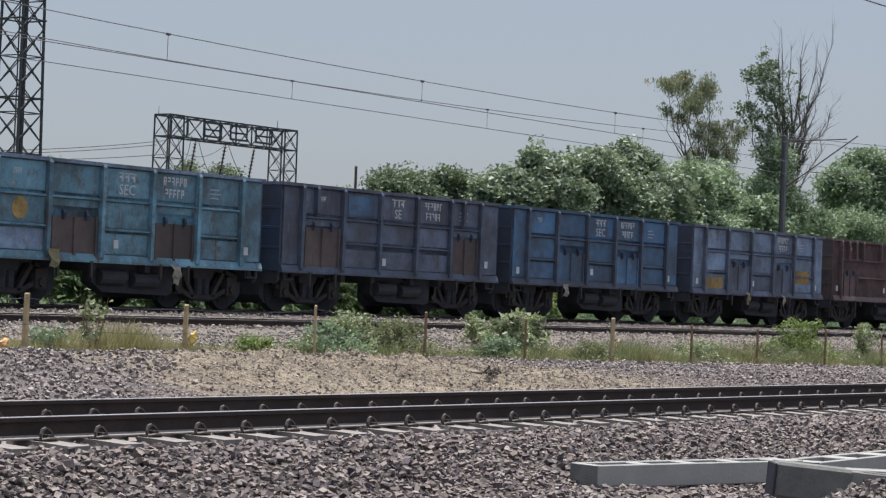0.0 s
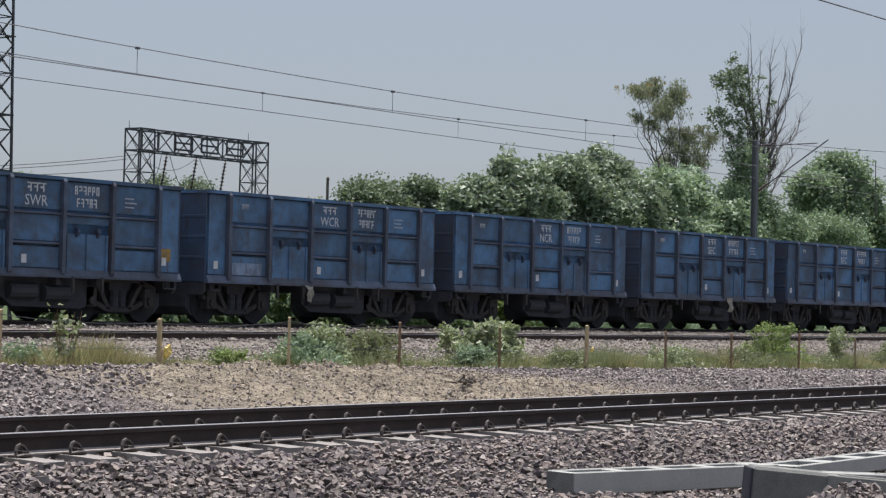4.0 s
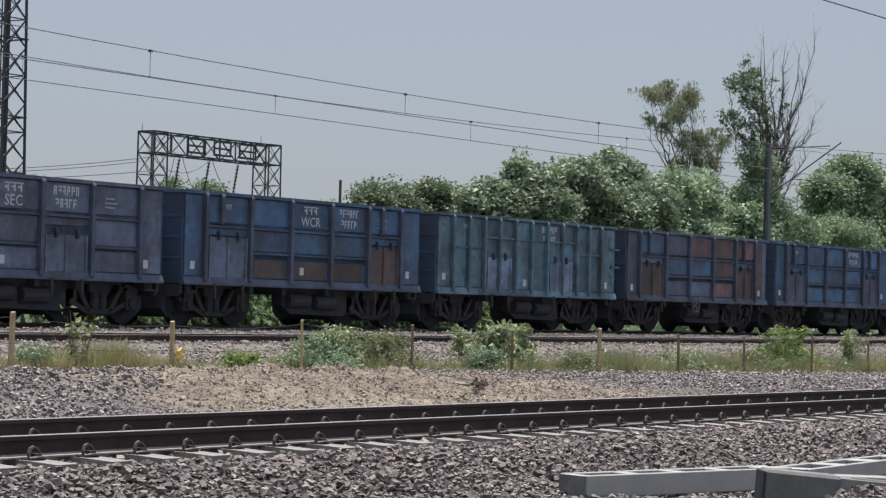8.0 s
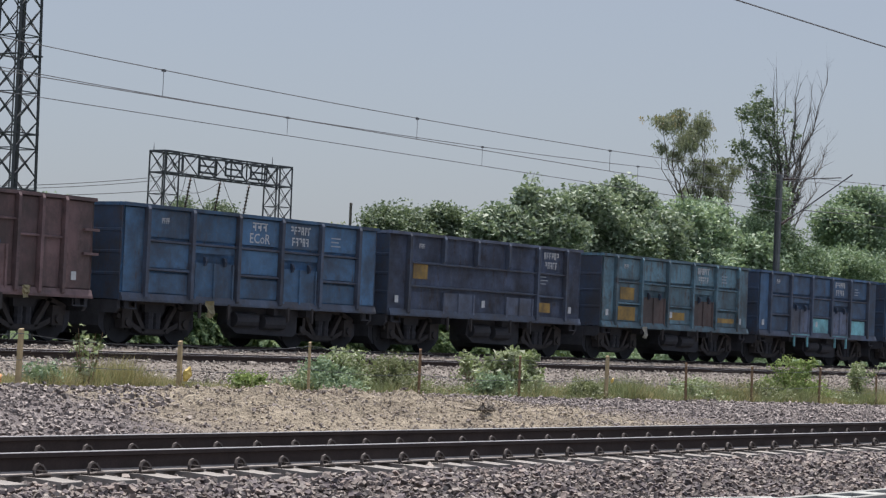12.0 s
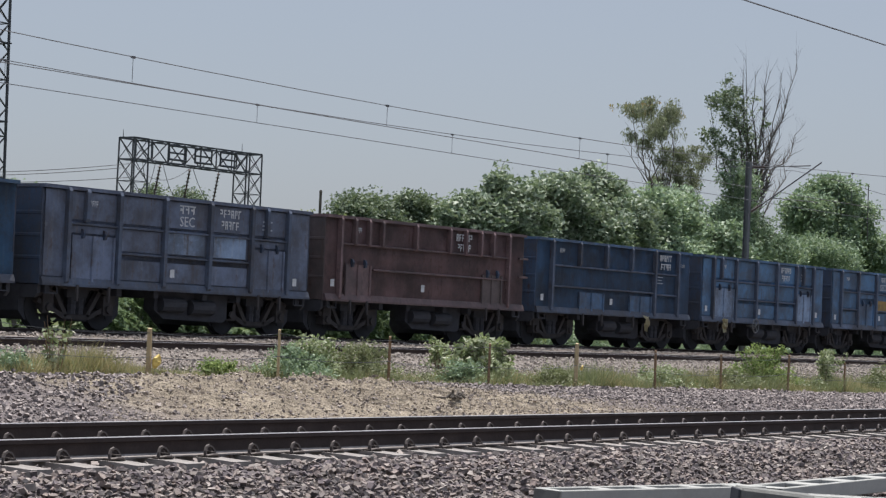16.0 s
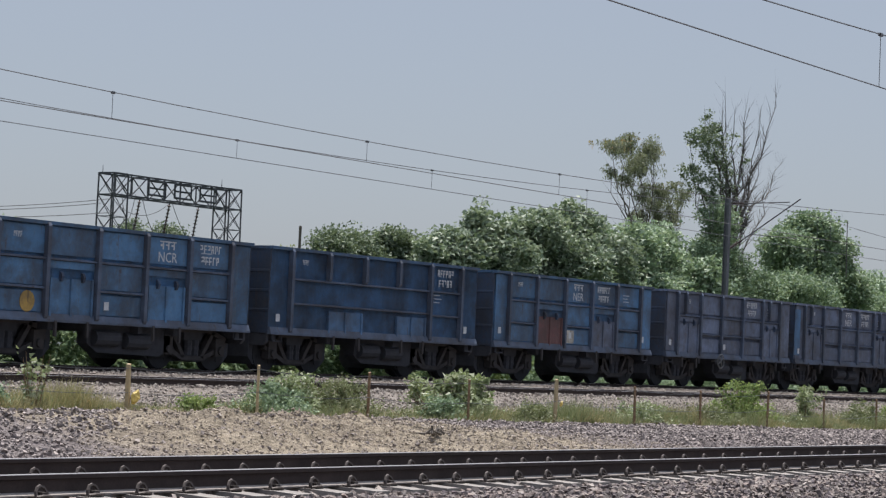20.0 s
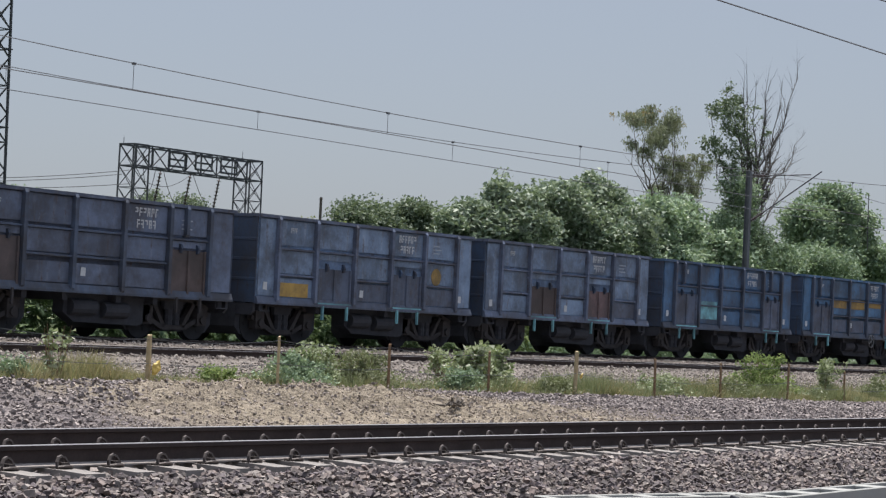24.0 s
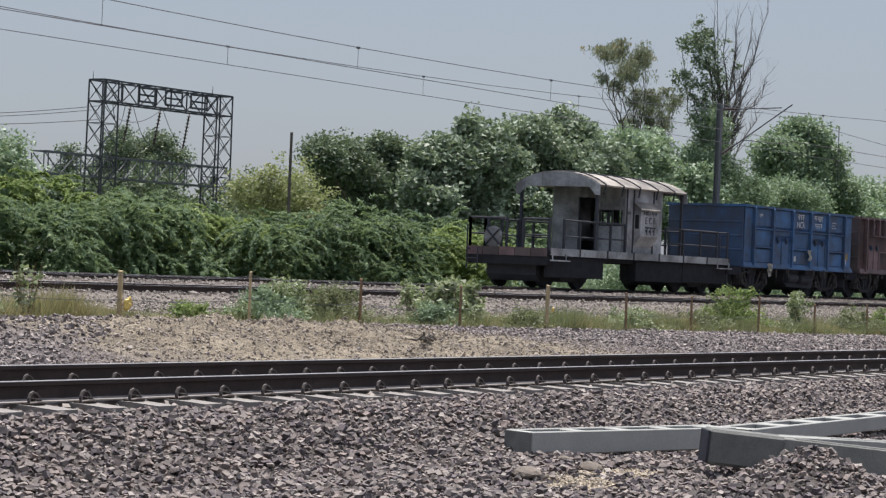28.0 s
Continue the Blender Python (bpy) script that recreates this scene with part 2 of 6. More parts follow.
L_GRASS = leaf_mat("dry_grass_blades", (0.27, 0.225, 0.11), (0.40, 0.335, 0.18), (0.55, 0.47, 0.28), 0.35, 0.6)
L_LUSH = leaf_mat("green_grass_blades", (0.14, 0.160, 0.08), (0.22, 0.24, 0.125), (0.34, 0.35, 0.21), 0.35, 0.6)
L_RUST = leaf_mat("dry_orange_brown_leaves", (0.22, 0.14, 0.07), (0.33, 0.22, 0.11), (0.42, 0.32, 0.18), 0.4)


def stone_mat(name, cols):
    m, nt, b = nodes_of(name)
    geo = nt.nodes.new("ShaderNodeNewGeometry")
    v = coords(nt)
    c = ramp(nt, geo.outputs["Random Per Island"], cols)
    fine = noise_tex(nt, v, 40, 4)
    c = mix(nt, 0.5, c, mix(nt, 1.0, c, ramp(nt, fine, [(0.3, gray(0.55)), (0.7, gray(1.0))]), 'MULTIPLY'))
    nt.links.new(c, b.inputs["Base Color"])
    b.inputs["Roughness"].default_value = 0.85
    bump(nt, b, fine, 0.4, 0.01)
    return m


M_STONE = stone_mat("ballast_stone", [(0.0, (0.075, 0.063, 0.060)), (0.25, (0.135, 0.110, 0.116)), (0.5, (0.175, 0.150, 0.135)), (0.72, (0.235, 0.185, 0.165)), (0.9, (0.26, 0.225, 0.202)), (1.0, (0.36, 0.315, 0.285))])
M_STONEFAR = stone_mat("mauve_ballast_stone", [(0.0, (0.160, 0.132, 0.122)), (0.5, (0.262, 0.225, 0.203)), (1.0, (0.37, 0.32, 0.285))])
M_GRAVEL = stone_mat("mauve_gravel", [(0.0, (0.112, 0.094, 0.089)), (0.5, (0.212, 0.180, 0.169)), (1.0, (0.37, 0.32, 0.295))])
M_BUFF = stone_mat("buff_ballast_stone", [(0.0, (0.175, 0.150, 0.132)), (0.5, (0.29, 0.252, 0.222)), (1.0, (0.40, 0.355, 0.31))])
M_SANDGRIT = stone_mat("pale_sand_grit", [(0.0, (0.33, 0.27, 0.195)), (0.6, (0.43, 0.36, 0.27)), (1.0, (0.52, 0.44, 0.34))])
M_CLOD = stone_mat("dry_earth_clod", [(0.0, (0.165, 0.137, 0.113)), (0.5, (0.290, 0.243, 0.196)), (1.0, (0.430, 0.365, 0.300))])


def ground_mat():
    """Grey ballast with a bare sandy heap, a grassy strip along the fence and green scrub floor past the tracks."""
    m, nt, b = nodes_of("trackside_ground")
    tc = nt.nodes.new("ShaderNodeTexCoord")
    p = tc.outputs["Object"]
    sep = nt.nodes.new("ShaderNodeSeparateXYZ")
    nt.links.new(p, sep.inputs[0])
    vor = N(nt, "ShaderNodeTexVoronoi", Scale=17.0)
    nt.links.new(p, vor.inputs["Vector"])
    fine = noise_tex(nt, p, 30, 5, 0.7)
    mid = noise_tex(nt, p, 1.1, 5)
    # the shadow in the gaps between stones is put into this dark colour
    grav = ramp(nt, vor.outputs["Color"], [(0.0, (0.03, 0.025, 0.023)), (0.5, (0.075, 0.064, 0.058)), (1.0, (0.14, 0.12, 0.11))])
    sand = ramp(nt, mix(nt, 0.35, mix(nt, 0.5, fine, noise_tex(nt, p, 7, 6, 0.7)), mid), [(0.40, (0.115, 0.095, 0.076)), (0.5, (0.215, 0.181, 0.137)), (0.60, (0.31, 0.264, 0.200))])
    soil = ramp(nt, mix(nt, 0.5, fine, mid), [(0.3, (0.13, 0.118, 0.085)), (0.7, (0.24, 0.215, 0.16))])
    scrub = ramp(nt, fine, [(0.3, (0.03, 0.05, 0.02)), (0.7, (0.08, 0.11, 0.04))])

    def band(sock, lo, hi, soft, wob=1.0):
        w = N(nt, "ShaderNodeMath")
        w.operation = 'MULTIPLY_ADD'
        w.inputs[1].default_value = wob * 2
        nt.links.new(mid, w.inputs[0])
        nt.links.new(sock, w.inputs[2])
        sh = w.outputs[0]
        out = []
        for edge, sign in ((lo, 1), (hi, -1)):
            r = N(nt, "ShaderNodeMapRange")
            r.inputs["From Min"].default_value = edge + wob - soft * sign
            r.inputs["From Max"].default_value = edge + wob + soft * sign
            nt.links.new(sh, r.inputs["Value"])
            out.append(r.outputs[0])
        mu = N(nt, "ShaderNodeMath")
        mu.operation = 'MULTIPLY'
        nt.links.new(out[0], mu.inputs[0])
        nt.links.new(out[1], mu.inputs[1])
        return mu.outputs[0]

    mu = N(nt, "ShaderNodeMath")
    mu.operation = 'MULTIPLY'
    nt.links.new(band(sep.outputs[0], 21.3, 33.0, 0.8, 1.2), mu.inputs[0])
    nt.links.new(band(sep.outputs[1], 15.9, 22.3, 0.4, 0.8), mu.inputs[1])
    mauve = ramp(nt, vor.outputs["Color"], [(0.0, (0.070, 0.060, 0.061)), (0.5, (0.135, 0.116, 0.115)), (1.0, (0.22, 0.19, 0.185))])
    c = mix(nt, band(sep.outputs[1], 16.5, 23.0, 0.4, 0.4), grav, mauve)
    c = mix(nt, mu.outputs[0], c, sand)
    c = mix(nt, band(sep.outputs[1], 22.2, 25.6, 0.5, 0.8), c, soil)
    pale = ramp(nt, vor.outputs["Color"], [(0.0, (0.09, 0.077, 0.067)), (0.5, (0.17, 0.148, 0.130)), (1.0, (0.26, 0.228, 0.20))])
    c = mix(nt, band(sep.outputs[1], 25.4, 40.0, 0.6, 0.6), c, pale)
    c = mix(nt, band(sep.outputs[1], 40.0, 9000.0, 0.8, 0.8), c, scrub)
    nt.links.new(c, b.inputs["Base Color"])
    b.inputs["Roughness"].default_value = 0.95
    b.inputs["Specular IOR Level"].default_value = 0.2
    bump(nt, b, mix(nt, 0.5, vor.outputs["Distance"], fine), 1.0, 0.06)
    return m


M_GROUND = ground_mat()

# ---------------------------------------------------------------- mesh helpers
MESH = {}


def box(bm, x0, x1, y0, y1, z0, z1):
    vs = [bm.verts.new((x, y, z)) for x in (x0, x1) for y in (y0, y1) for z in (z0, z1)]
    for a in ((0, 1, 3, 2), (4, 6, 7, 5), (0, 4, 5, 1), (2, 3, 7, 6), (0, 2, 6, 4), (1, 5, 7, 3)):
        bm.faces.new([vs[i] for i in a])
    return vs


def rod(bm, a, b, r0, r1=None, n=6):
    a, b = Vector(a), Vector(b)
    r1 = r0 if r1 is None else r1
    d = (b - a).normalized()
    u = d.orthogonal().normalized()
    w = d.cross(u)
    ring = [[bm.verts.new(p + r * (math.cos(6.2832 * i / n) * u + math.sin(6.2832 * i / n) * w)) for i in range(n)]
            for p, r in ((a, r0), (b, r1))]
    for i in range(n):
        j = (i + 1) % n
        bm.faces.new((ring[0][i], ring[0][j], ring[1][j], ring[1][i]))
    bm.faces.new(ring[0][::-1])
    bm.faces.new(ring[1])


def tube(bm, pts, r, n=5):
    """A bent rod in one piece through the points."""
    pts = [Vector(p) for p in pts]
    rings, u = [], None
    for i, p in enumerate(pts):
        d = (pts[min(i + 1, len(pts) - 1)] - pts[max(i - 1, 0)]).normalized()
        u = d.orthogonal() if u is None else u - d * u.dot(d)
        u.normalize()
        w = d.cross(u)
        rings.append([bm.verts.new(p + r * (math.cos(6.2832 * k / n) * u + math.sin(6.2832 * k / n) * w)) for k in range(n)])
    for a, b in zip(rings, rings[1:]):
        for k in range(n):
            j = (k + 1) % n
            bm.faces.new((a[k], a[j], b[j], b[k]))
    bm.faces.new(rings[0][::-1])
    bm.faces.new(rings[-1])


def lathe(bm, a, b, prof, n=8):
    """A turned body along a to b: prof holds (part of the way, radius)."""
    a, b = Vector(a), Vector(b)
    d = (b - a).normalized()
    u = d.orthogonal().normalized()
    w = d.cross(u)
    rings = [[bm.verts.new(a.lerp(b, t) + r * (math.cos(6.2832 * k / n) * u + math.sin(6.2832 * k / n) * w)) for k in range(n)] for t, r in prof]
    for p, q in zip(rings, rings[1:]):
        for k in range(n):
            j = (k + 1) % n
            bm.faces.new((p[k], p[j], q[j], q[k]))
    bm.faces.new(rings[0][::-1])
    bm.faces.new(rings[-1])


def plate(bm, outline, axis, d0, d1):
    """A polygon in the plane across axis ('x' or 'y'), given a thickness."""
    def at(p, d):
        return (d, p[0], p[1]) if axis == 'x' else (p[0], d, p[1]) if axis == 'y' else (p[0], p[1], d)
    f = [bm.verts.new(at(p, d0)) for p in outline]
    g = [bm.verts.new(at(p, d1)) for p in outline]
    bm.faces.new(f)
    bm.faces.new(g[::-1])
    for i in range(len(f)):
        j = (i + 1) % len(f)
        bm.faces.new((f[j], f[i], g[i], g[j]))


def mesh_of(key, build, bev=0.0):
    if key is None or key not in MESH:
        bm = bmesh.new()
        build(bm)
        if bev:
            bmesh.ops.bevel(bm, geom=bm.edges[:], offset=bev, segments=1, affect='EDGES', clamp_overlap=True)
        bmesh.ops.recalc_face_normals(bm, faces=bm.faces[:])
        me = bpy.data.meshes.new(str(key or "piece"))
        bm.to_mesh(me)
        bm.free()
        me.materials.append(M_UNDER)
        if key is None:
            return me
        MESH[key] = me
    return MESH[key]


def part(name, key, build, material, parent=None, m=None, label="", bev=0.0):
    """Links one mesh as an object of its own; alike pieces share the mesh under their key."""
    ob = new(name, mesh_of(key, build, bev))
    ob.material_slots[0].link = 'OBJECT'
    ob.material_slots[0].material = material
    ob.parent = parent
    if m is not None:
        ob.matrix_basis = m
    if label:
        ob["label"] = label
    if name == "stencil_mark" or "characters" in label:
        ob["kind"] = "stuff"   # strokes too small to tell apart
    return ob


def thing(name, label, category, group="", kind="", m=None):
    ob = new(name)
    ob.empty_display_size = 0.2
    if m is not None:
        ob.matrix_basis = m
    return tagged(ob, label, category, group, kind)


def raw_mesh(name, verts, faces, material):
    me = bpy.data.meshes.new(name)
    me.from_pydata(verts, [], faces)
    me.materials.append(material)
    me.update()
    return me


# ---------------------------------------------------------------- ground
rng = np.random.default_rng(7)
PY = [-300, 8, 10.3, 11.45, 11.8, 15.15, 15.7, 16.6, 18.5, 20.6, 22.0, 23.5, 27.5, 28.7, 29.6, 33.3, 34.2, 35.7, 38.6, 40.2, 42, 70, 3000]
PZ = [-0.66, -0.66, -0.60, -0.28, -0.255, -0.255, -0.32, -0.36, -0.16, -0.02, 0.04, 0.04, 0.06, 0.13, 0.26, 0.26, 0.41, 0.42, 0.36, -0.05, -0.3, -0.4, -0.4]


def lumps(x, y):
    return (0.5 * np.sin(1.7 * x + 1.3 * np.sin(0.9 * y)) * np.sin(1.1 * y + 0.7 * np.sin(1.3 * x))
            + 0.3 * np.sin(3.9 * x + 2.1 * y) * np.sin(3.1 * y - 1.7 * x + 0.5)
            + 0.2 * np.sin(9.1 * x - 3 * y) * np.sin(7.7 * y + 4.1 * x))


def ground_z(x, y):
    """The height of the ground, for numbers or arrays."""
    x, y = np.asarray(x, float), np.asarray(y, float)
    z = np.interp(y, PY, PZ)
    z = z + 0.22 * np.exp(-((x - 25.5) / 4.2) ** 2 - ((y - 19.4) / 1.6) ** 2)
    z = z + 0.10 * np.exp(-((x - 21.0) / 2.6) ** 2 - ((y - 20.8) / 1.0) ** 2)
    z = z + 0.17 * np.exp(-((x - 27) / 6.5) ** 2 - ((y - 19.3) / 1.9) ** 2) * lumps(2.4 * x, 2.6 * y + 1)
    z = z + 0.075 * np.exp(-((x - 27.5) / 6.5) ** 4 - ((y - 19.3) / 2.2) ** 4) * lumps(6.3 * x + np.sin(2 * y), 5.7 * y + 2)
    z = z - 0.010 * np.clip(x - 26, 0, 30) * np.exp(-((y - 22) / 2.6) ** 2)
    z = z + 0.36 * np.exp(-((x - 17.15) / 0.75) ** 2 - ((y - 7.45) / 0.48) ** 2)
    amp = np.interp(y, [0, 10, 11.5, 12, 15, 15.6, 17, 26, 28, 29, 39, 42, 60], [0.05, 0.045, 0.03, 0.006, 0.006, 0.03, 0.05, 0.05, 0.03, 0.01, 0.01, 0.08, 0.1])
    return z + amp * lumps(x, y)


def build_ground():
    xs = np.concatenate([[-3000, -1000, -300, -100, -40, -10, 0], np.arange(4, 20, 0.3), np.arange(20, 35, 0.13), np.arange(35, 64, 0.3), np.arange(64, 130, 3.0), [150, 200, 300, 600, 1500, 4500]])
    ys = np.concatenate([[-3000, -800, -200, -50, -10, 0], np.arange(5, 17, 0.25), np.arange(17, 22.4, 0.11), np.arange(22.4, 43, 0.25), np.arange(43, 70, 3.0), [80, 120, 200, 500, 1500, 4500]])
    gx, gy = np.meshgrid(xs, ys)
    gz = ground_z(gx, gy)
    verts = np.stack([gx, gy, gz], -1).reshape(-1, 3).tolist()
    nx = len(xs)
    faces = [(j * nx + i, j * nx + i + 1, (j + 1) * nx + i + 1, (j + 1) * nx + i) for j in range(len(ys) - 1) for i in range(nx - 1)]
    ob = new("ground", raw_mesh("ground", verts, faces, M_GROUND))
    return tagged(ob, "grey stony trackside ground with a sandy heap and scrub beyond", "ground", kind="structure")


build_ground()


def stones(name, label, n, xr, yr, size, material, keep=None, flat=0.85, lift=0.5, blocky=False, sink=0.0):
    """Loose broken stones lying on the ground, all in one mesh."""
    x, y = rng.uniform(*xr, n), rng.uniform(*yr, n)
    if keep is not None:
        k = keep(x, y)
        x, y = x[k], y[k]
        n = len(x)
    s = size * np.minimum(rng.lognormal(0, 0.32, n), 1.55)
    base = np.array([(-0.62, 0.0, 0.1), (0.62, 0.05, -0.1), (-0.1, 0.6, 0.1), (0.12, -0.6, -0.1), (0.1, 0.0, 0.58), (-0.1, 0.0, -0.58)])
    if blocky:
        base = np.array([(x_, y_, z_) for x_ in (-0.46, 0.46) for y_ in (-0.42, 0.42) for z_ in (-0.36, 0.36)])
    k = len(base)
    v = base[None] * rng.uniform(0.55, 1.35, (n, 1, 3)) + rng.uniform(-0.15, 0.15, (n, k, 3))
    q = rng.normal(size=(n, 4))
    q /= np.linalg.norm(q, axis=1)[:, None]
    v = v + 2 * np.cross(q[:, None, 1:], np.cross(q[:, None, 1:], v) + q[:, None, :1] * v)
    xx, yy, z = v[:, :, 0], v[:, :, 1], v[:, :, 2] * flat
    v = np.stack([xx, yy, z], -1) * s[:, None, None]
    v[:, :, 0] += x[:, None]
    v[:, :, 1] += y[:, None]
    v[:, :, 2] += (ground_z(x, y) + lift * s * rng.uniform(0.0, 1.6, n) - sink)[:, None]
    q = np.array([(0, 3, 4), (3, 1, 4), (1, 2, 4), (2, 0, 4), (3, 0, 5), (1, 3, 5), (2, 1, 5), (0, 2, 5)])
    if blocky:
        q = np.array([(0, 1, 3), (0, 3, 2), (4, 6, 7), (4, 7, 5), (0, 4, 5), (0, 5, 1), (2, 3, 7), (2, 7, 6), (0, 2, 6), (0, 6, 4), (1, 5, 7), (1, 7, 3)])
    f = (q[None] + k * np.arange(n)[:, None, None]).reshape(-1, 3)
    ob = new(name, raw_mesh(name, v.reshape(-1, 3).tolist(), f.tolist(), material))
    return tagged(ob, label, "ballast", kind="stuff")


def in_view(x, y):
    a = np.degrees(np.arctan2(x, y))
    return (a > 43.6) & (a < 70.4)


def off_sleeper(x, y):
    return in_view(x, y) & ~((np.abs((x - 11.047 + 0.301) % 0.602 - 0.301) < 0.12) & (y > 12.0) & (y < 14.85))


SANDY = ((15.75, 8.85, 0.36), (16.1, 8.95, 0.32), (16.8, 9.1, 0.34), (17.2, 9.05, 0.25))


def off_sandy(x, y):
    k = off_sleeper(x, y) & (x * x + y * y > 14.4 ** 2)
    for a, b, r in SANDY:
        k &= ~(((x - a) ** 2 + (y - b) ** 2 < r * r) & (rng.random(len(x)) < 0.80))
    return k


def on_sandy(x, y):
    k = np.zeros(len(x), bool)
    for a, b, r in SANDY:
        k |= (x - a) ** 2 + (y - b) ** 2 < (1.1 * r) ** 2 * rng.uniform(0.3, 1, len(x))
    return k


def on_heap(x, y):
    """The bare sandy heap: its left foot runs slantwise, its right end thins out."""
    edge = 21.6 + 1.35 * (y - 19.0) + 0.35 * np.sin(3 * y)
    return in_view(x, y) & (x > edge) & (x < 34.5 - 0.8 * (y - 19) + 0.6 * np.sin(2 * y))


def off_heap(x, y):
    return in_view(x, y) & ~on_heap(x, y)


stones("sandy_grit", "pale sandy grit between the ballast by the poles", 24000, (14.5, 17.8), (7.3, 10.2), 0.022, M_SANDGRIT, on_sandy, lift=0.2)
stones("ballast_stones", "loose grey and buff broken ballast stones below the near track", 168000, (7.0, 31), (4.9, 12.2), 0.0365, M_STONE, off_sandy, lift=0.8, flat=0.72, blocky=True, sink=0.024)
stones("ballast_stones_between", "loose grey ballast stones between and behind the near rails", 30000, (10, 42), (12.2, 16.6), 0.042, M_STONEFAR, off_sleeper, blocky=True)
stones("gravel_heap_stones", "mauve grey gravel spread before the fence", 50000, (15, 62), (16.6, 23.0), 0.038, M_GRAVEL, off_heap, lift=0.4, blocky=True)
stones("earth_clods", "dry sandy clods and small stones on the bare heap", 26000, (18, 37), (16.2, 22.8), 0.027, M_CLOD, on_heap, lift=0.35)
stones("heap_stones", "grey and tan stones scattered over the sandy heap", 2200, (18, 37), (16.2, 22.8), 0.036, M_STONEFAR, on_heap, lift=0.3, blocky=True)
stones("far_ballast_stones", "warm grey ballast stones beside the middle track", 38000, (24, 90), (25.2, 36.0), 0.044, M_BUFF, in_view)

# ---------------------------------------------------------------- tracks
GAUGE = 1.746


def rail_profile(part_of):
    foot = [(-0.075, -0.172), (0.075, -0.172), (0.075, -0.160), (0.014, -0.142), (-0.014, -0.142), (-0.075, -0.160)]
    web = [(0.012, -0.1415), (0.0085, -0.135), (0.0085, -0.045), (0.036, -0.036), (0.036, -0.004), (-0.036, -0.004), (-0.036, -0.036),
           (-0.0085, -0.045), (-0.0085, -0.135), (-0.012, -0.1415)]
    head = [(-0.034, -0.004), (0.034, -0.004), (0.031, 0.0), (-0.031, 0.0)]
    return {"foot": foot, "web": web, "head": head}[part_of]


def rail(parent, y, z, x0, x1):
    r = part("rail", ("rail", x0, x1), lambda bm: plate(bm, rail_profile("web"), 'x', x0, x1), M_RAIL, parent, pose(0, y, z))
    part("rail_foot", ("railfoot", x0, x1), lambda bm: plate(bm, rail_profile("foot"), 'x', x0, x1), M_FOOT if z == 0 else M_RAIL, r, None, "dusty rail foot")
    part("rail_head", ("railhead", x0, x1), lambda bm: plate(bm, rail_profile("head"), 'x', x0, x1), M_RAILTOP, r, None, "polished running surface")
    return r


def sleeper_shape(bm, c=0.0):
    """A monoblock concrete sleeper across the track, waisted in the middle; its top is at the rail seats."""
    out = [(-1.375, -0.20), (1.375, -0.20), (1.375, -0.015), (1.05, 0.0), (0.62, 0.0), (0.35, -0.04), (-0.35, -0.04), (-0.62, 0.0), (-1.05, 0.0), (-1.375, -0.015)]
    plate(bm, out, 'x', c - 0.115, c + 0.115)


def clip_shape(bm):
    """A bent spring clip that grips the rail foot."""
    pts = [(-0.062, -0.085, 0.008), (-0.058, -0.072, 0.05), (-0.036, -0.062, 0.082), (0.0, -0.058, 0.094), (0.036, -0.062, 0.082), (0.058, -0.072, 0.05), (0.062, -0.085, 0.008)]
    tube(bm, pts, 0.016, 6)
    tube(bm, [(-0.075, -0.10, 0.012), (-0.03, -0.13, 0.02), (0.03, -0.13, 0.02), (0.085, -0.10, 0.012)], 0.015, 6)
    box(bm, -0.030, 0.030, -0.115, -0.03, -0.004, 0.050)
    box(bm, -0.085, 0.085, -0.115, -0.02, -0.004, 0.014)


def track(name, label, y_near, z, first, n_near, spacing=0.602):
    t = thing(name, label, "railway track", kind="structure")
    yc = y_near + GAUGE / 2
    for y in (y_near, y_near + GAUGE):
        rail(t, y, z, -700, 1600)
    for i in range(n_near):
        s = part("sleeper", "sleeper", sleeper_shape, M_SLEEPER, t, pose(first + i * spacing, yc, z - 0.178))
        for dy in (-GAUGE / 2, GAUGE / 2):
            part("clip", "clip", clip_shape, M_CLIP, s, pose(0, dy - 0.075, 0.0), "rusty spring clip")
            part("clip", "clip", clip_shape, M_CLIP, s, pose(0, dy + 0.075, 0.0, 0, 0, 180), "rusty spring clip")

    def rest(bm):
        for i in range(-40, 260):
            if not 0 <= i < n_near:
                sleeper_shape(bm, first + i * spacing)
    far = part("sleepers", None, rest, M_SLEEPER, t, pose(0, yc, z - 0.178))
    far["kind"] = "stuff"
    return t


track("track_near", "near broad-gauge track of dark rusty rails on concrete sleepers", 12.555, 0.0, 13.455 - 4 * 0.602, 64)
track("track_middle", "empty middle track with a rusty rail on grey ballast", 30.875, 0.414, 22.0, 0)
track("track_far", "far track that carries the goods train", 36.175, 0.534, 22.0, 0)

# ---------------------------------------------------------------- lattice poles on the ballast


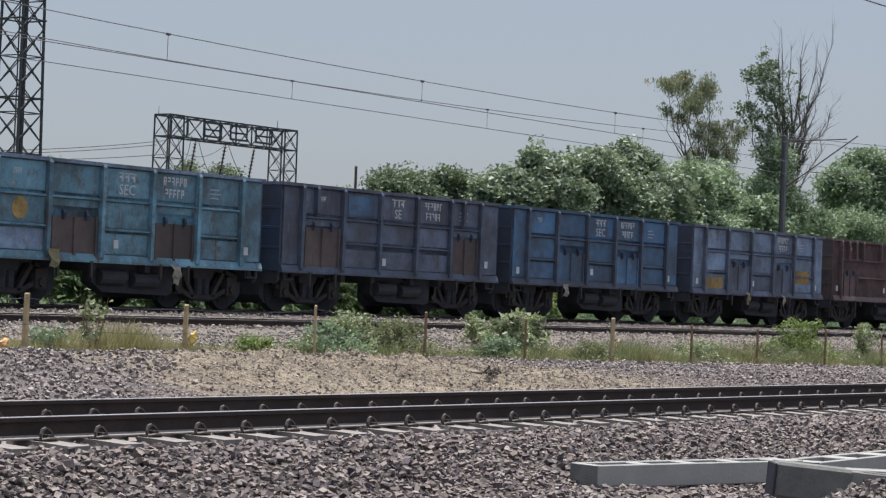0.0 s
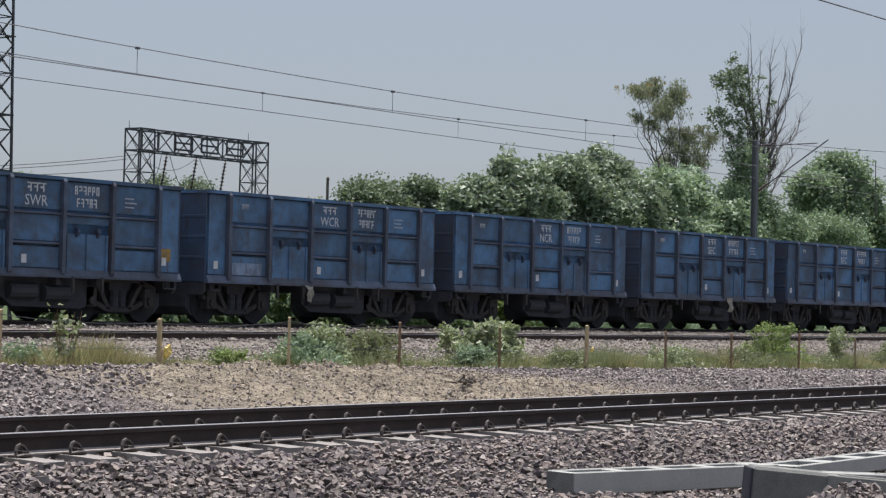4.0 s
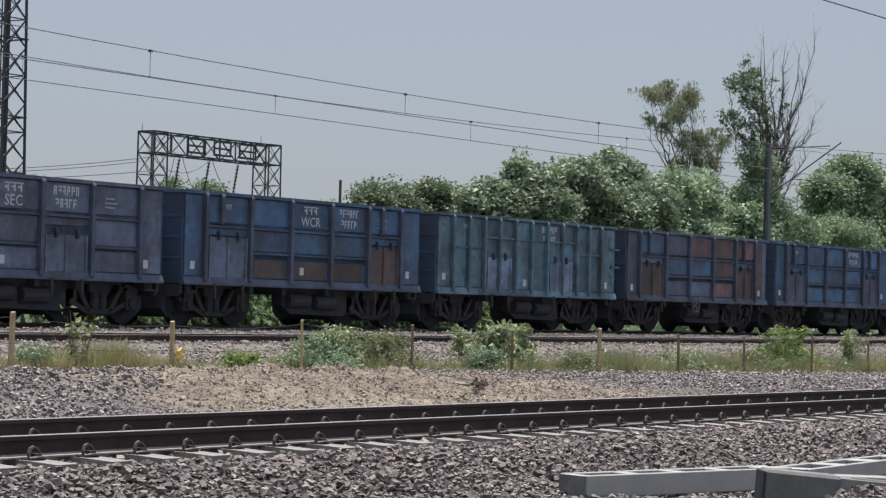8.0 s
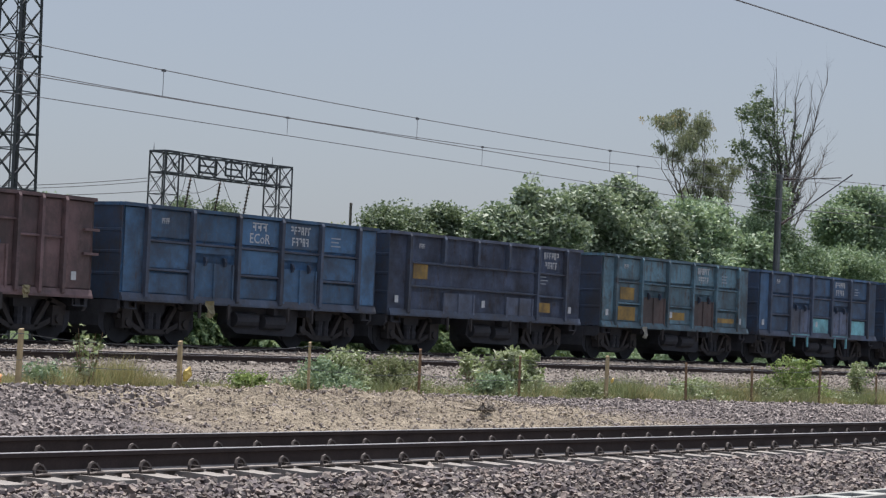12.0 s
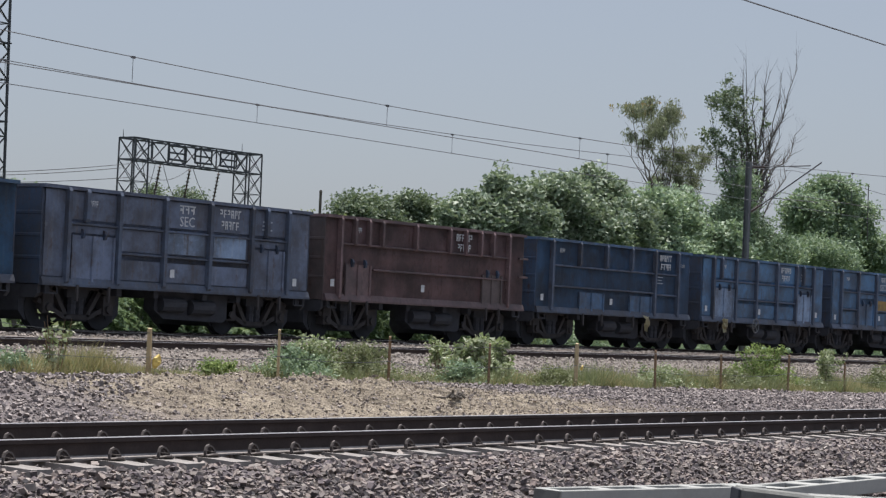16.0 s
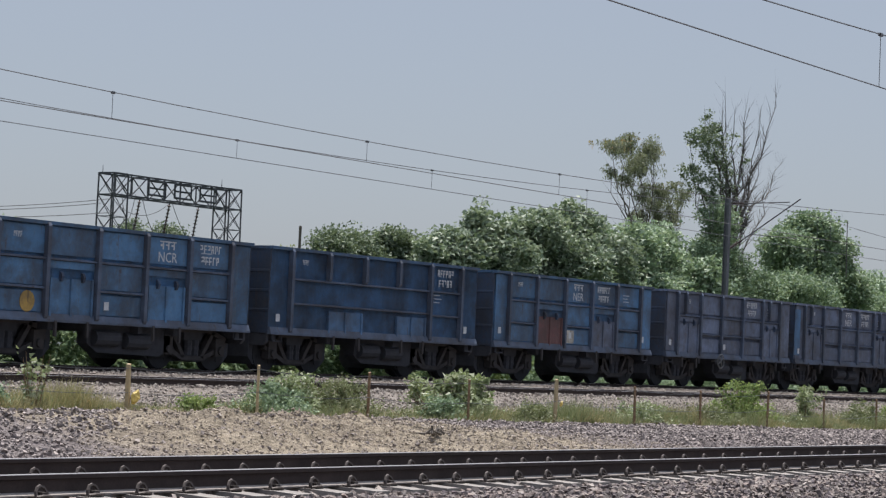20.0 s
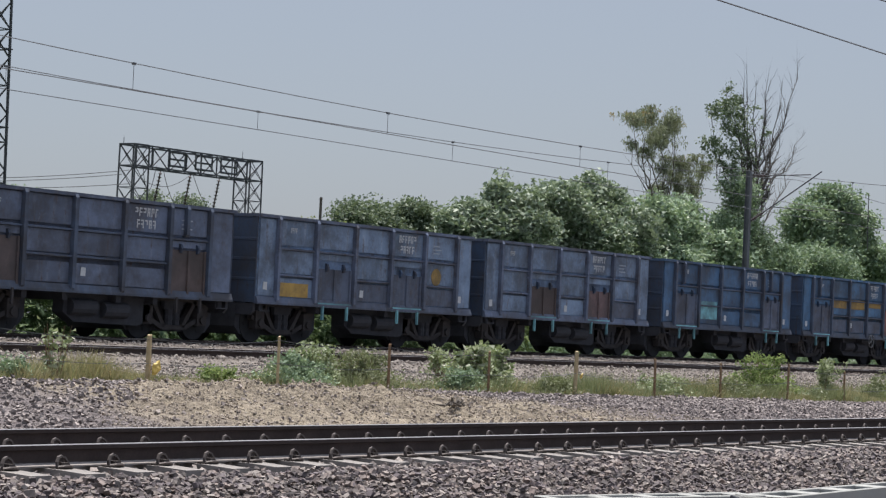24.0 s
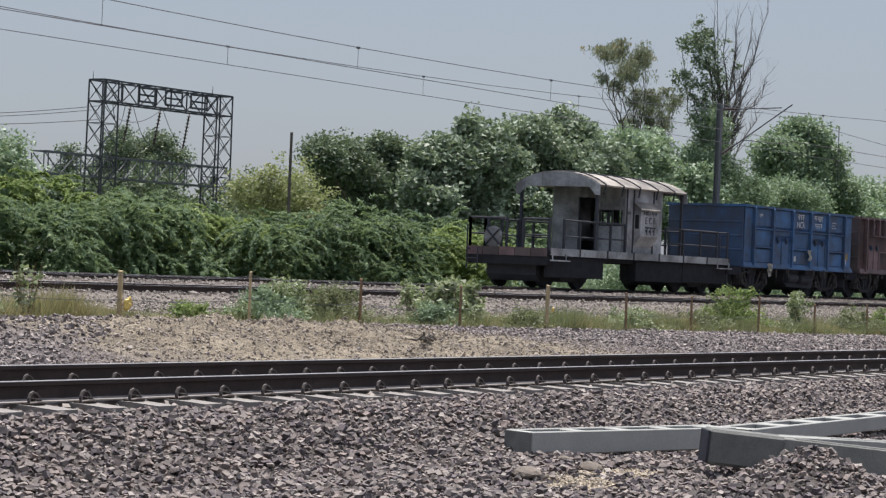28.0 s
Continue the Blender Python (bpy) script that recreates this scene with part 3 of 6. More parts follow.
def window_pole(label, a, b, w0, h0, w1, h1, windows, dark=False, roll=0.0):
    """A cast pole lying from a to b, its top pierced by rectangular recesses; w, h: its size at both ends; z of a and b: the top."""
    a, b = Vector(a), Vector(b)
    d = b - a
    L = d.length
    m = Matrix.Translation(a) @ d.to_track_quat('X', 'Z').to_matrix().to_4x4() @ pose(0, 0, 0, roll)
    t = thing("concrete_pole", label, "concrete pole", "poles lying beside the track", m=m)
    mat = M_POLEMID if dark else M_POLE

    def sz(x):
        k = x / L
        return w0 + (w1 - w0) * k, h0 + (h1 - h0) * k

    def side(s):
        def f(bm):
            for x0, x1 in ((0, L),):
                (wa, ha), (wb, hb) = sz(x0), sz(x1)
                o = []
                for x, w, h in ((x0, wa, ha), (x1, wb, hb)):
                    ya, yb = s * w / 2, s * (w / 2 - 0.045)
                    o.append([bm.verts.new((x, y, z)) for y, z in ((ya, 0), (yb, 0), (yb, -h), (ya, -h))])
                for i in range(4):
                    j = (i + 1) % 4
                    bm.faces.new((o[0][i], o[0][j], o[1][j], o[1][i]))
                bm.faces.new(o[0][::-1])
                bm.faces.new(o[1])
        return f
    for s in (-1, 1):
        part("flange", None, side(s), mat, t, bev=0.008)
    edges = [0.0] + [v for w in windows for v in w] + [L]
    for x0, x1 in zip(edges[0::2], edges[1::2]):
        w, h = sz((x0 + x1) / 2)
        part("web_block", None, lambda bm: box(bm, x0 + 0.003, x1 - 0.003, -w / 2 + 0.043, w / 2 - 0.043, -h + 0.012, -0.006), mat, t, bev=0.006)
    if not dark:
        w, h = sz(0.0)
        # a thin dark plate: the end's shade is painted on
        part("end_face", None, lambda bm: box(bm, -0.012, -0.001, -w / 2 + 0.004, w / 2 - 0.004, -h + 0.004, -0.006), M_POLEDARK, t, None, "end face darkened for its shade")
    if dark:
        w, h = sz(0.2)
        part("butt_end", None, lambda bm: box(bm, -0.03, 0.62, -w / 2 - 0.012, w / 2 + 0.012, -h - 0.006, 0.010), M_POLEDARK, t, None, "dark weathered butt end", bev=0.025)
        part("end_cap", None, lambda bm: box(bm, -0.048, -0.026, -w / 2 - 0.002, w / 2 + 0.002, -h + 0.008, -0.004), M_UNDER, t, None, "black end face", bev=0.008)
    return t


window_pole("pale grey concrete pole with recessed windows lying on ballast", (17.365, 10.315, -0.365), (19.95, 9.60, -0.36), 0.34, 0.20, 0.36, 0.20,
            [(0.12, 0.62), (0.76, 1.20), (1.34, 1.80), (1.94, 2.40)])
window_pole("pale concrete pole with open windows lying along the ballast", (20.0, 9.51, -0.375), (28.0, 9.84, -0.37), 0.40, 0.15, 0.28, 0.15,
            [(0.25, 0.90), (1.17, 1.80), (2.10, 2.75), (3.05, 3.75), (4.05, 4.75), (5.05, 5.75), (6.05, 6.75)])
window_pole("slim pale concrete pole lying towards the ballast heap", (19.86, 8.98, -0.40), (21.7, 5.5, -0.42), 0.26, 0.15, 0.24, 0.15,
            [(0.5, 1.0), (1.3, 1.9), (2.2, 2.8), (3.1, 3.6)])
window_pole("weathered concrete pole with a dark butt half buried in gravel", (17.69, 8.62, -0.235), (19.70, 5.95, -0.50), 0.34, 0.29, 0.30, 0.22,
            [(0.75, 1.9), (2.0, 3.0)], dark=True)

# flat stones and a sandy spot in front of the poles
for x, y, s in ((15.9, 9.35, 0.13), (16.85, 9.3, 0.11), (17.2, 9.75, 0.08)):
    def slab(bm, s=s):
        bmesh.ops.create_icosphere(bm, subdivisions=2, radius=s)
        for v in bm.verts:
            v.co.z *= 0.45
            v.co += 0.18 * s * noise.noise_vector(v.co * 9 + Vector((x, y, 0)))
    ob = part("flat_stone", None, slab, M_TANSTONE, None, pose(x, y, float(ground_z(x, y)) + 0.3 * s))
    tagged(ob, "flat tan stone lying among the ballast", "stone", "flat stones by the poles")

# ---------------------------------------------------------------- fence
fence = thing("wire_fence", "low wire fence of weathered posts along the tracks", "fence")
FX = [19.5, 22.8, 26.15, 29.3, 32.4, 35.6, 38.75, 42.0, 45.0, 48.4, 51.6, 54.9, 58.1, 61.3, 64.5, 67.7]
FZ = []
for i, x in enumerate(FX):
    zg = float(ground_z(x, 22.5))
    h = 0.80 + 0.05 * math.sin(i * 2.3)
    FZ.append(zg + h)
    wide = i in (1, 2, 3, 6)

    def post_shape(bm, h=h, r=0.022 if i == 3 else 0.033 if wide else 0.026 if i < 5 else 0.022):
        pts = [(-r, -r), (r, -r), (r, r), (-r, r)]
        lo = [bm.verts.new((a, b, -0.15)) for a, b in pts]
        hi = [bm.verts.new((a * 0.9, b * 0.9, h + (0.012 if a > 0 else 0))) for a, b in pts]
        bm.faces.new(lo[::-1])
        bm.faces.new(hi)
        for k in range(4):
            bm.faces.new((lo[k], lo[(k + 1) % 4], hi[(k + 1) % 4], hi[k]))
    part("post", None, post_shape, M_POSTY if wide else M_POST, fence, pose(x, 22.5, zg, 0, 1.5 * math.sin(i * 1.9), 9 * i), bev=0.004)
for k, drop in enumerate((0.06, 0.42)):
    def strand(bm, drop=drop):
        pts = []
        for (xa, za), (xb, zb) in zip(zip(FX, FZ), list(zip(FX, FZ))[1:]):
            for j in range(5):
                u = j / 5
                pts.append((xa + (xb - xa) * u, 22.47, za + (zb - za) * u - drop - 0.22 * u * (1 - u)))
        tube(bm, pts, 0.006, 4)
    part("fence_wire", None, strand, M_GALV, fence)


def rag(bm, s=1.0, seed=0):
    """A crumpled strip of torn sheet."""
    r = random.Random(seed)
    rows = []
    for i in range(5):
        rows.append([bm.verts.new((s * (j - 1.5) * 0.12 * (1 - 0.1 * i) + r.uniform(-.03, .03) * s, r.uniform(-.05, .05) * s, -s * 0.1 * i + r.uniform(-.03, .03) * s)) for j in range(4)])
    fs = [bm.faces.new((rows[i][j], rows[i][j + 1], rows[i + 1][j + 1], rows[i + 1][j])) for i in range(4) for j in range(3)]
    bmesh.ops.solidify(bm, geom=fs, thickness=0.008)


def crumple(bm, s=1.0, seed=0):
    """A crumpled plastic bag."""
    bmesh.ops.create_icosphere(bm, subdivisions=2, radius=0.16 * s)
    for v in bm.verts:
        v.co.x *= 0.9
        v.co.y *= 0.5
        v.co += 0.07 * s * noise.noise_vector(v.co * 14 + Vector((seed, 0, 0)))


for x, y, z, s, mat, lab in ((26.25, 22.44, 0.34, 0.7, M_YELLOWBAG, "crumpled yellow plastic bag caught on a fence post"),
                             (22.6, 22.7, 0.19, 0.7, M_ORANGE, "crumpled orange plastic bag lying in the grass"),
                             (25.5, 22.7, 0.19, 0.5, M_ORANGE, "crumpled orange wrapper in the dry grass"),
                             (38.9, 22.45, 0.35, 0.35, M_YELLOWBAG, "crumpled yellow plastic bag caught on a fence post")):
    tagged(part("plastic_bag", None, lambda bm, s=s, x=x: crumple(bm, s, int(x * 7)), mat, None, pose(x, y, z - 0.05, 15, 5, 20)), lab, "litter", "litter along the fence")


brush = thing("dead_brush", "blackened clump of dead roots on the sandy heap", "dead brush", m=pose(27.9, 18.2, float(ground_z(27.9, 18.2)) + 0.02))
r = random.Random(5)
for i in range(16):
    a, d = r.uniform(0, 6.28), r.uniform(0.02, 0.3)
    p = Vector((d * math.cos(a), 0.5 * d * math.sin(a), 0.0))
    q = p + Vector((r.uniform(-.16, .16), r.uniform(-.08, .08), r.uniform(0.01, 0.13)))
    part("root", None, lambda bm: rod(bm, p, q, 0.022, 0.008, 5), M_BARK, brush)

# ---------------------------------------------------------------- vegetation


def foliage(name, blobs, n, leaf, material, parent, seed, clump=0.45, per=22, aspect=0.8, droop=0.0, ragged=0.26):
    """Leaves in loose clumps through the given blobs (x, y, z, radius across, radius up), as one mesh."""
    g = np.random.default_rng(seed)
    vol = np.array([(b[3] ** 2 * b[4]) ** 0.85 for b in blobs])
    nc = max(4, n // per)
    which = g.choice(len(blobs), nc, p=vol / vol.sum())
    B = np.array(blobs)[which]
    d = g.normal(size=(nc, 3))
    d /= np.linalg.norm(d, axis=1)[:, None]
    rad = np.clip(g.normal(0.70, ragged, nc), 0.05, 1.0 + ragged)
    c = B[:, :3] + d * rad[:, None] * B[:, [3, 3, 4]]
    ci = g.integers(0, nc, n)
    cs = clump * g.uniform(0.5, 1.3, nc)
    off = np.clip(g.normal(size=(n, 3)), -1.6, 1.6) * cs[ci][:, None] * (1, 1, 0.75)
    p = c[ci] + off
    p[:, 2] -= droop * np.abs(off[:, 2])
    u = g.normal(size=(n, 3)) * (1, 1, 0.6)
    u[:, 2] -= droop * 2
    u /= np.linalg.norm(u, axis=1)[:, None]
    w = np.cross(u, g.normal(size=(n, 3)) + (0, 0, 0.7 if droop == 0 else 0.0))
    w /= np.linalg.norm(w, axis=1)[:, None]
    L = (leaf * g.uniform(0.6, 1.3, n))[:, None]
    v = np.stack([p - u * L * 0.5 + w * L * aspect * 0.5, p + u * L * 0.62, p - u * L * 0.5 - w * L * aspect * 0.5], 1)
    f = np.arange(3 * n).reshape(n, 3)
    ob = new(name, raw_mesh(name, v.reshape(-1, 3).tolist(), f.tolist(), material))
    ob.parent = parent
    return ob


def sprays(name, blobs, n, leaf, material, parent, seed):
    """Arching twigs set with fine leaflets on both sides, thrown out of the given blobs, as one mesh."""
    g = np.random.default_rng(seed)
    vol = np.array([(b[3] ** 2 * b[4]) ** 0.85 for b in blobs])
    ns = max(6, n // 70)
    B = np.array(blobs)[g.choice(len(blobs), ns, p=vol / vol.sum())]
    d = g.normal(size=(ns, 3))
    d /= np.linalg.norm(d, axis=1)[:, None]
    c = B[:, :3] + d * (g.uniform(0, 1, ns) ** 0.5 * 0.85)[:, None] * B[:, [3, 3, 4]]
    ang = np.arctan2(d[:, 1], d[:, 0]) + g.normal(0, 0.7, ns)
    span = g.uniform(0.6, 1.5, ns)
    rise, arch = g.uniform(0.15, 0.75, ns), g.uniform(0.35, 0.95, ns)
    si = g.integers(0, ns, n)
    t = g.uniform(0, 1, n)
    side = np.where(g.random(n) < 0.5, -1.0, 1.0)
    fwd = np.stack([np.cos(ang), np.sin(ang), np.zeros(ns)], -1)[si]
    out = np.stack([-np.sin(ang), np.cos(ang), np.zeros(ns)], -1)[si] * side[:, None]
    p = c[si] + fwd * (t * span[si])[:, None]
    p[:, 2] += span[si] * (rise[si] * t - arch[si] * t ** 2)
    reach = g.uniform(0, 1, n) * 0.20 * (1.1 - t)
    u = fwd * 0.75 + out * 0.7 + g.normal(0, 0.3, (n, 3))
    u[:, 2] += rise[si] - 2 * arch[si] * t
    u /= np.linalg.norm(u, axis=1)[:, None]
    p += u * reach[:, None] + g.normal(0, 0.022, (n, 3))
    w = np.cross(u, (0, 0, 1.0) + g.normal(0, 0.45, (n, 3)))
    w /= np.linalg.norm(w, axis=1)[:, None]
    L = (leaf * g.uniform(0.6, 1.4, n))[:, None]
    v = np.stack([p - u * L * 0.5 + w * L * 0.23, p + u * L * 0.6, p - u * L * 0.5 - w * L * 0.23], 1)
    ob = new(name, raw_mesh(name, v.reshape(-1, 3).tolist(), np.arange(3 * n).reshape(n, 3).tolist(), material))
    ob.parent = parent
    return ob


def branches(name, root, tips, material, parent, r0, seed, mid=0.45, wob=0.05, twigs=3):
    """A tapered trunk from root that parts towards the tips."""
    r = random.Random(seed)

    def build(bm):
        top = sum((Vector(t) for t in tips), Vector()) / len(tips)
        fork = Vector(root).lerp(top, mid)
        segs = [Vector(root).lerp(fork, i / 4) + (Vector((r.uniform(-1, 1), r.uniform(-1, 1), 0)) * wob * (top - Vector(root)).length * 0.4 if 0 < i < 4 else Vector()) for i in range(5)]
        for i in range(4):
            rod(bm, segs[i], segs[i + 1], r0 * (1 - 0.12 * i), r0 * (1 - 0.12 * (i + 1)), 8)
        for t in tips:
            t = Vector(t)
            a = segs[r.choice((2, 3, 4, 4))]
            n = 7
            prev, pr = a, r0 * 0.5
            d0 = (t - a).normalized()
            for i in range(1, n + 1):
                q = a.lerp(t, i / n) + (Vector((r.uniform(-1, 1), r.uniform(-1, 1), r.uniform(-.6, .6))) * wob * 0.8 * (t - a).length if i < n else Vector())
                nr = r0 * 0.5 * (1 - 0.88 * i / n)
                rod(bm, prev, q, pr, nr, 6)
                if i > 1:
                    for _ in range(twigs if i < n else twigs - 2):
                        st = prev.lerp(q, r.uniform(0.2, 1.0))
                        d = d0 * 0.7 + Vector((r.uniform(-1, 1), r.uniform(-1, 1), r.uniform(0.0, 0.9))) * 0.8
                        e = st + d.normalized() * (t - a).length * r.uniform(0.05, 0.15)
                        knee = st.lerp(e, 0.5) + Vector((r.uniform(-1, 1), r.uniform(-1, 1), r.uniform(-.3, 1))) * 0.05 * (e - st).length
                        rod(bm, st, knee, nr * 0.6, nr * 0.38, 4)
                        rod(bm, knee, e, nr * 0.38, nr * 0.12, 4)
                prev, pr = q, nr
    return part(name, None, build, material, parent)


def tree(label, blobs, n, leaf, material, seed, r0=0.3, bark=M_BARK, kind="tree", group="trees behind the tracks", depth=0.0, dry=(), dense=0, **kw):
    g = random.Random(seed)
    cx = sum(b[0] for b in blobs) / len(blobs)
    cy = blobs[0][1]
    t = thing(kind, label, kind, group, m=pose(cx, cy, -0.4))
    bl = [(b[0] - cx, b[1] - cy + g.uniform(-depth, depth), b[2] + 0.4, b[3], b[4]) for b in blobs]
    branches("trunk", (0, 0, -0.1), [(b[0], b[1], b[2]) for b in bl], bark, t, r0, seed)
    if dense:
        kw["ragged"] = 0.15
    if kind == "tree":   # each mass parts into uneven sprays
        sub = []
        for b in bl:
            sub.append((b[0], b[1], b[2], b[3] * (0.95 if dense else 0.72), b[4] * (0.95 if dense else 0.72)))
            for _ in range(9):
                d = Vector((g.gauss(0, 1), g.gauss(0, 1), g.gauss(0.1, 1))).normalized() * (g.uniform(0.40, 0.72) if dense else g.uniform(0.50, 0.85))
                k = g.uniform(0.18, 0.42)
                sub.append((b[0] + d.x * b[3], b[1] + d.y * b[3], b[2] + d.z * b[4], b[3] * k, b[4] * k))
        bl = sub
    if kind == "tree" and "per" not in kw:
        kw["per"] = 48
        kw["clump"] *= 1.12
    if kind == "shrub" and material in (L_FEATHER, L_LIME):
        sprays("crown", bl, int(n * 1.5), leaf * 1.05, material, t, seed)
    else:
        foliage("crown", bl, int(n * 1.25), leaf * 0.72, material, t, seed, **kw)
    if dry:
        tips = [(b[0] - cx, b[1] - cy, b[2] + 0.4, b[3], b[4]) for b in dry]
        foliage("dry_leaves", tips, 300, leaf * 0.7, L_RUST, t, seed + 500, **kw)["label"] = "dry orange-brown leaves"
    return t


tree("large tree with silvery broad leaves behind the tracks", [(94.6, 60, 7.5, 0.8, 0.7), (95.6, 60, 8.1, 0.5, 0.5), (94.0, 60, 6.9, 0.9, 0.7), (95.3, 60, 8.9, 0.25, 0.3), (96.2, 60, 7.3, 0.6, 0.6), (92.9, 60, 6.0, 1.9, 1.6), (96.0, 60, 6.0, 1.9, 1.9), (91.5, 60, 4.3, 1.6, 1.6), (95.1, 60, 3.7, 2.5, 1.7)],
     40000, 0.31, L_SILVER, 11, depth=0.8, clump=0.28)
tree("broad leafy tree with a dense green crown", [(110.8, 66, 8.3, 2.4, 1.7), (115.2, 66, 9.0, 2.0, 2.0), (107.3, 66, 6.5, 1.9, 1.9), (112.9, 66, 6.2, 2.9, 2.2), (118.0, 66, 7.2, 2.0, 2.3), (108.7, 66, 4.1, 2.8, 1.9), (115.6, 66, 4.1, 2.9, 2.0)],
     76000, 0.32, L_SILVER, 12, r0=0.4, depth=1.0, clump=0.36)
tree("leafy green tree beside the eucalyptus", [(132.6, 72, 8.7, 2.2, 1.9), (138.1, 72, 8.9, 2.1, 2.3), (135.5, 72, 8.8, 1.9, 1.9), (129.4, 72, 8.6, 1.8, 1.9), (135.1, 72, 5.5, 3.4, 2.6), (141.6, 72, 6.6, 2.3, 2.7), (128.5, 72, 5.2, 2.6, 2.4), (127.0, 72, 7.0, 2.0, 2.0)],
     46000, 0.38, L_GREEN, 13, depth=1.0, clump=0.40)
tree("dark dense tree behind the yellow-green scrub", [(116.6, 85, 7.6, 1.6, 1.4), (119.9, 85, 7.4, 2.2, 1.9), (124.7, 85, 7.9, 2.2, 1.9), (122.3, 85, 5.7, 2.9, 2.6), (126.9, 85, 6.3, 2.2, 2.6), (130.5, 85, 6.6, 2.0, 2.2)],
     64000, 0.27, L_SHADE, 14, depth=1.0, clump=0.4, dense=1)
tree("slender eucalyptus with drooping olive leaves", [(147.6, 80, 17.6, 0.94, 0.94), (149.3, 80, 17.3, 1.02, 1.02), (145.4, 80, 17.0, 0.85, 0.85), (143.3, 80, 17.0, 0.77, 0.40), (151.3, 80, 16.8, 0.68, 0.68), (146.6, 80, 16.0, 0.94, 0.94), (149.0, 80, 16.1, 1.02, 1.02),
      (151.8, 80, 15.9, 0.51, 0.51), (145.2, 80, 15.3, 0.51, 0.51), (147.4, 80, 14.9, 0.77, 0.77), (148.6, 80, 13.9, 0.59, 0.59), (151.6, 80, 14.4, 0.77, 0.77), (153.2, 80, 14.1, 0.68, 0.68), (155.2, 80, 14.3, 0.68, 0.68), (150.9, 80, 13.2, 0.68, 0.68), (153.0, 80, 13.0, 0.59, 0.59), (154.9, 80, 13.1, 0.5, 0.5), (149.6, 80, 12.4, 0.7, 0.59), (150.3, 80, 14.6, 0.7, 0.6), (153.6, 80, 14.9, 0.6, 0.5), (155.9, 80, 13.9, 0.5, 0.5), (151.8, 80, 12.4, 0.7, 0.6), (153.6, 80, 12.3, 0.6, 0.5), (149.8, 80, 13.5, 0.7, 0.6)],
     10200, 0.34, L_OLIVE, 15, r0=0.19, depth=0.6, per=12, clump=0.24, aspect=0.30, droop=0.9, dry=[(143.1, 80, 17.1, 0.9, 0.25), (145.6, 80, 17.4, 0.9, 0.3), (148.2, 80, 18.0, 0.9, 0.25), (150.9, 80, 17.2, 0.7, 0.4), (152.0, 80, 14.8, 0.7, 0.3)])
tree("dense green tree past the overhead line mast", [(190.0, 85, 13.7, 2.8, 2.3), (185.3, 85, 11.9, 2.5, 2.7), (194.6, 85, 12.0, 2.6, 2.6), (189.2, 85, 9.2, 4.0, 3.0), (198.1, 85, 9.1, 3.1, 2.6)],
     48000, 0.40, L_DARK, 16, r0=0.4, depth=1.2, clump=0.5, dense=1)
tree("wide green tree at the far end of the thicket", [(221.6, 95, 8.3, 5.2, 2.6), (233.7, 95, 9.4, 4.3, 3.6), (247.0, 95, 9.4, 5.1, 4.4), (234.0, 95, 6.4, 7.3, 3.0), (262, 95, 9.0, 6, 4.0), (210, 95, 7.0, 4.5, 2.6)],
     44000, 0.44, L_GREEN, 17, r0=0.45, depth=2, clump=0.7)
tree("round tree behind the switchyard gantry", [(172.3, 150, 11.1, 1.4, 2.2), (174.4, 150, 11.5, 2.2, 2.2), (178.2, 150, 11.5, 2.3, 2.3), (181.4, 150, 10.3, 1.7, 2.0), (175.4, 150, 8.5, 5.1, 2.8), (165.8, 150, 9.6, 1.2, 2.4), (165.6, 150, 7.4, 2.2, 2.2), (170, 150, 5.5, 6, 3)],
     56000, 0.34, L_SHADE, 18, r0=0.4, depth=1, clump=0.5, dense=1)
tree("green tree at the edge of the switchyard", [(78.5, 75, 5.3, 1.3, 1.3), (79.7, 75, 4.3, 1.1, 1.3), (77.1, 75, 4.7, 1.6, 1.8), (75.0, 75, 4.0, 1.8, 1.8)], 20000, 0.24, L_GREEN, 19, r0=0.2, depth=0.5, clump=0.35)

# the tall half-dead tree: bare limbs and a few leafy tufts
bare = thing("tree", "tall half-dead tree with bare grey limbs and sparse leaves", "tree", "trees behind the tracks", m=pose(158.7, 78, -0.4))
branches("trunk", (0.6, 0, 0.0), [(-3.8, 0, 20.4), (-2.2, .4, 20.6), (-0.9, 0, 21.8), (0.2, .4, 23.0), (1.6, .2, 21.9), (3.3, 0, 22.6), (4.4, .3, 22.3), (8.3, 0, 24.5), (6.4, .3, 22.4), (5.4, -.2, 20.2),
                                   (10.3, 0, 18.6), (9.6, .3, 17.4), (5.3, 0, 16.3), (7.2, .3, 16.0), (-5.9, 0, 16.2), (-5.6, .3, 18.6), (2.4, -.3, 20.4), (0.4, .3, 20.6), (3.6, .4, 18.8), (-1.4, -.3, 18.2), (6.2, .2, 18.6)],
         M_DEADWOOD, bare, 0.19, 41, mid=0.56, wob=0.045, twigs=7)
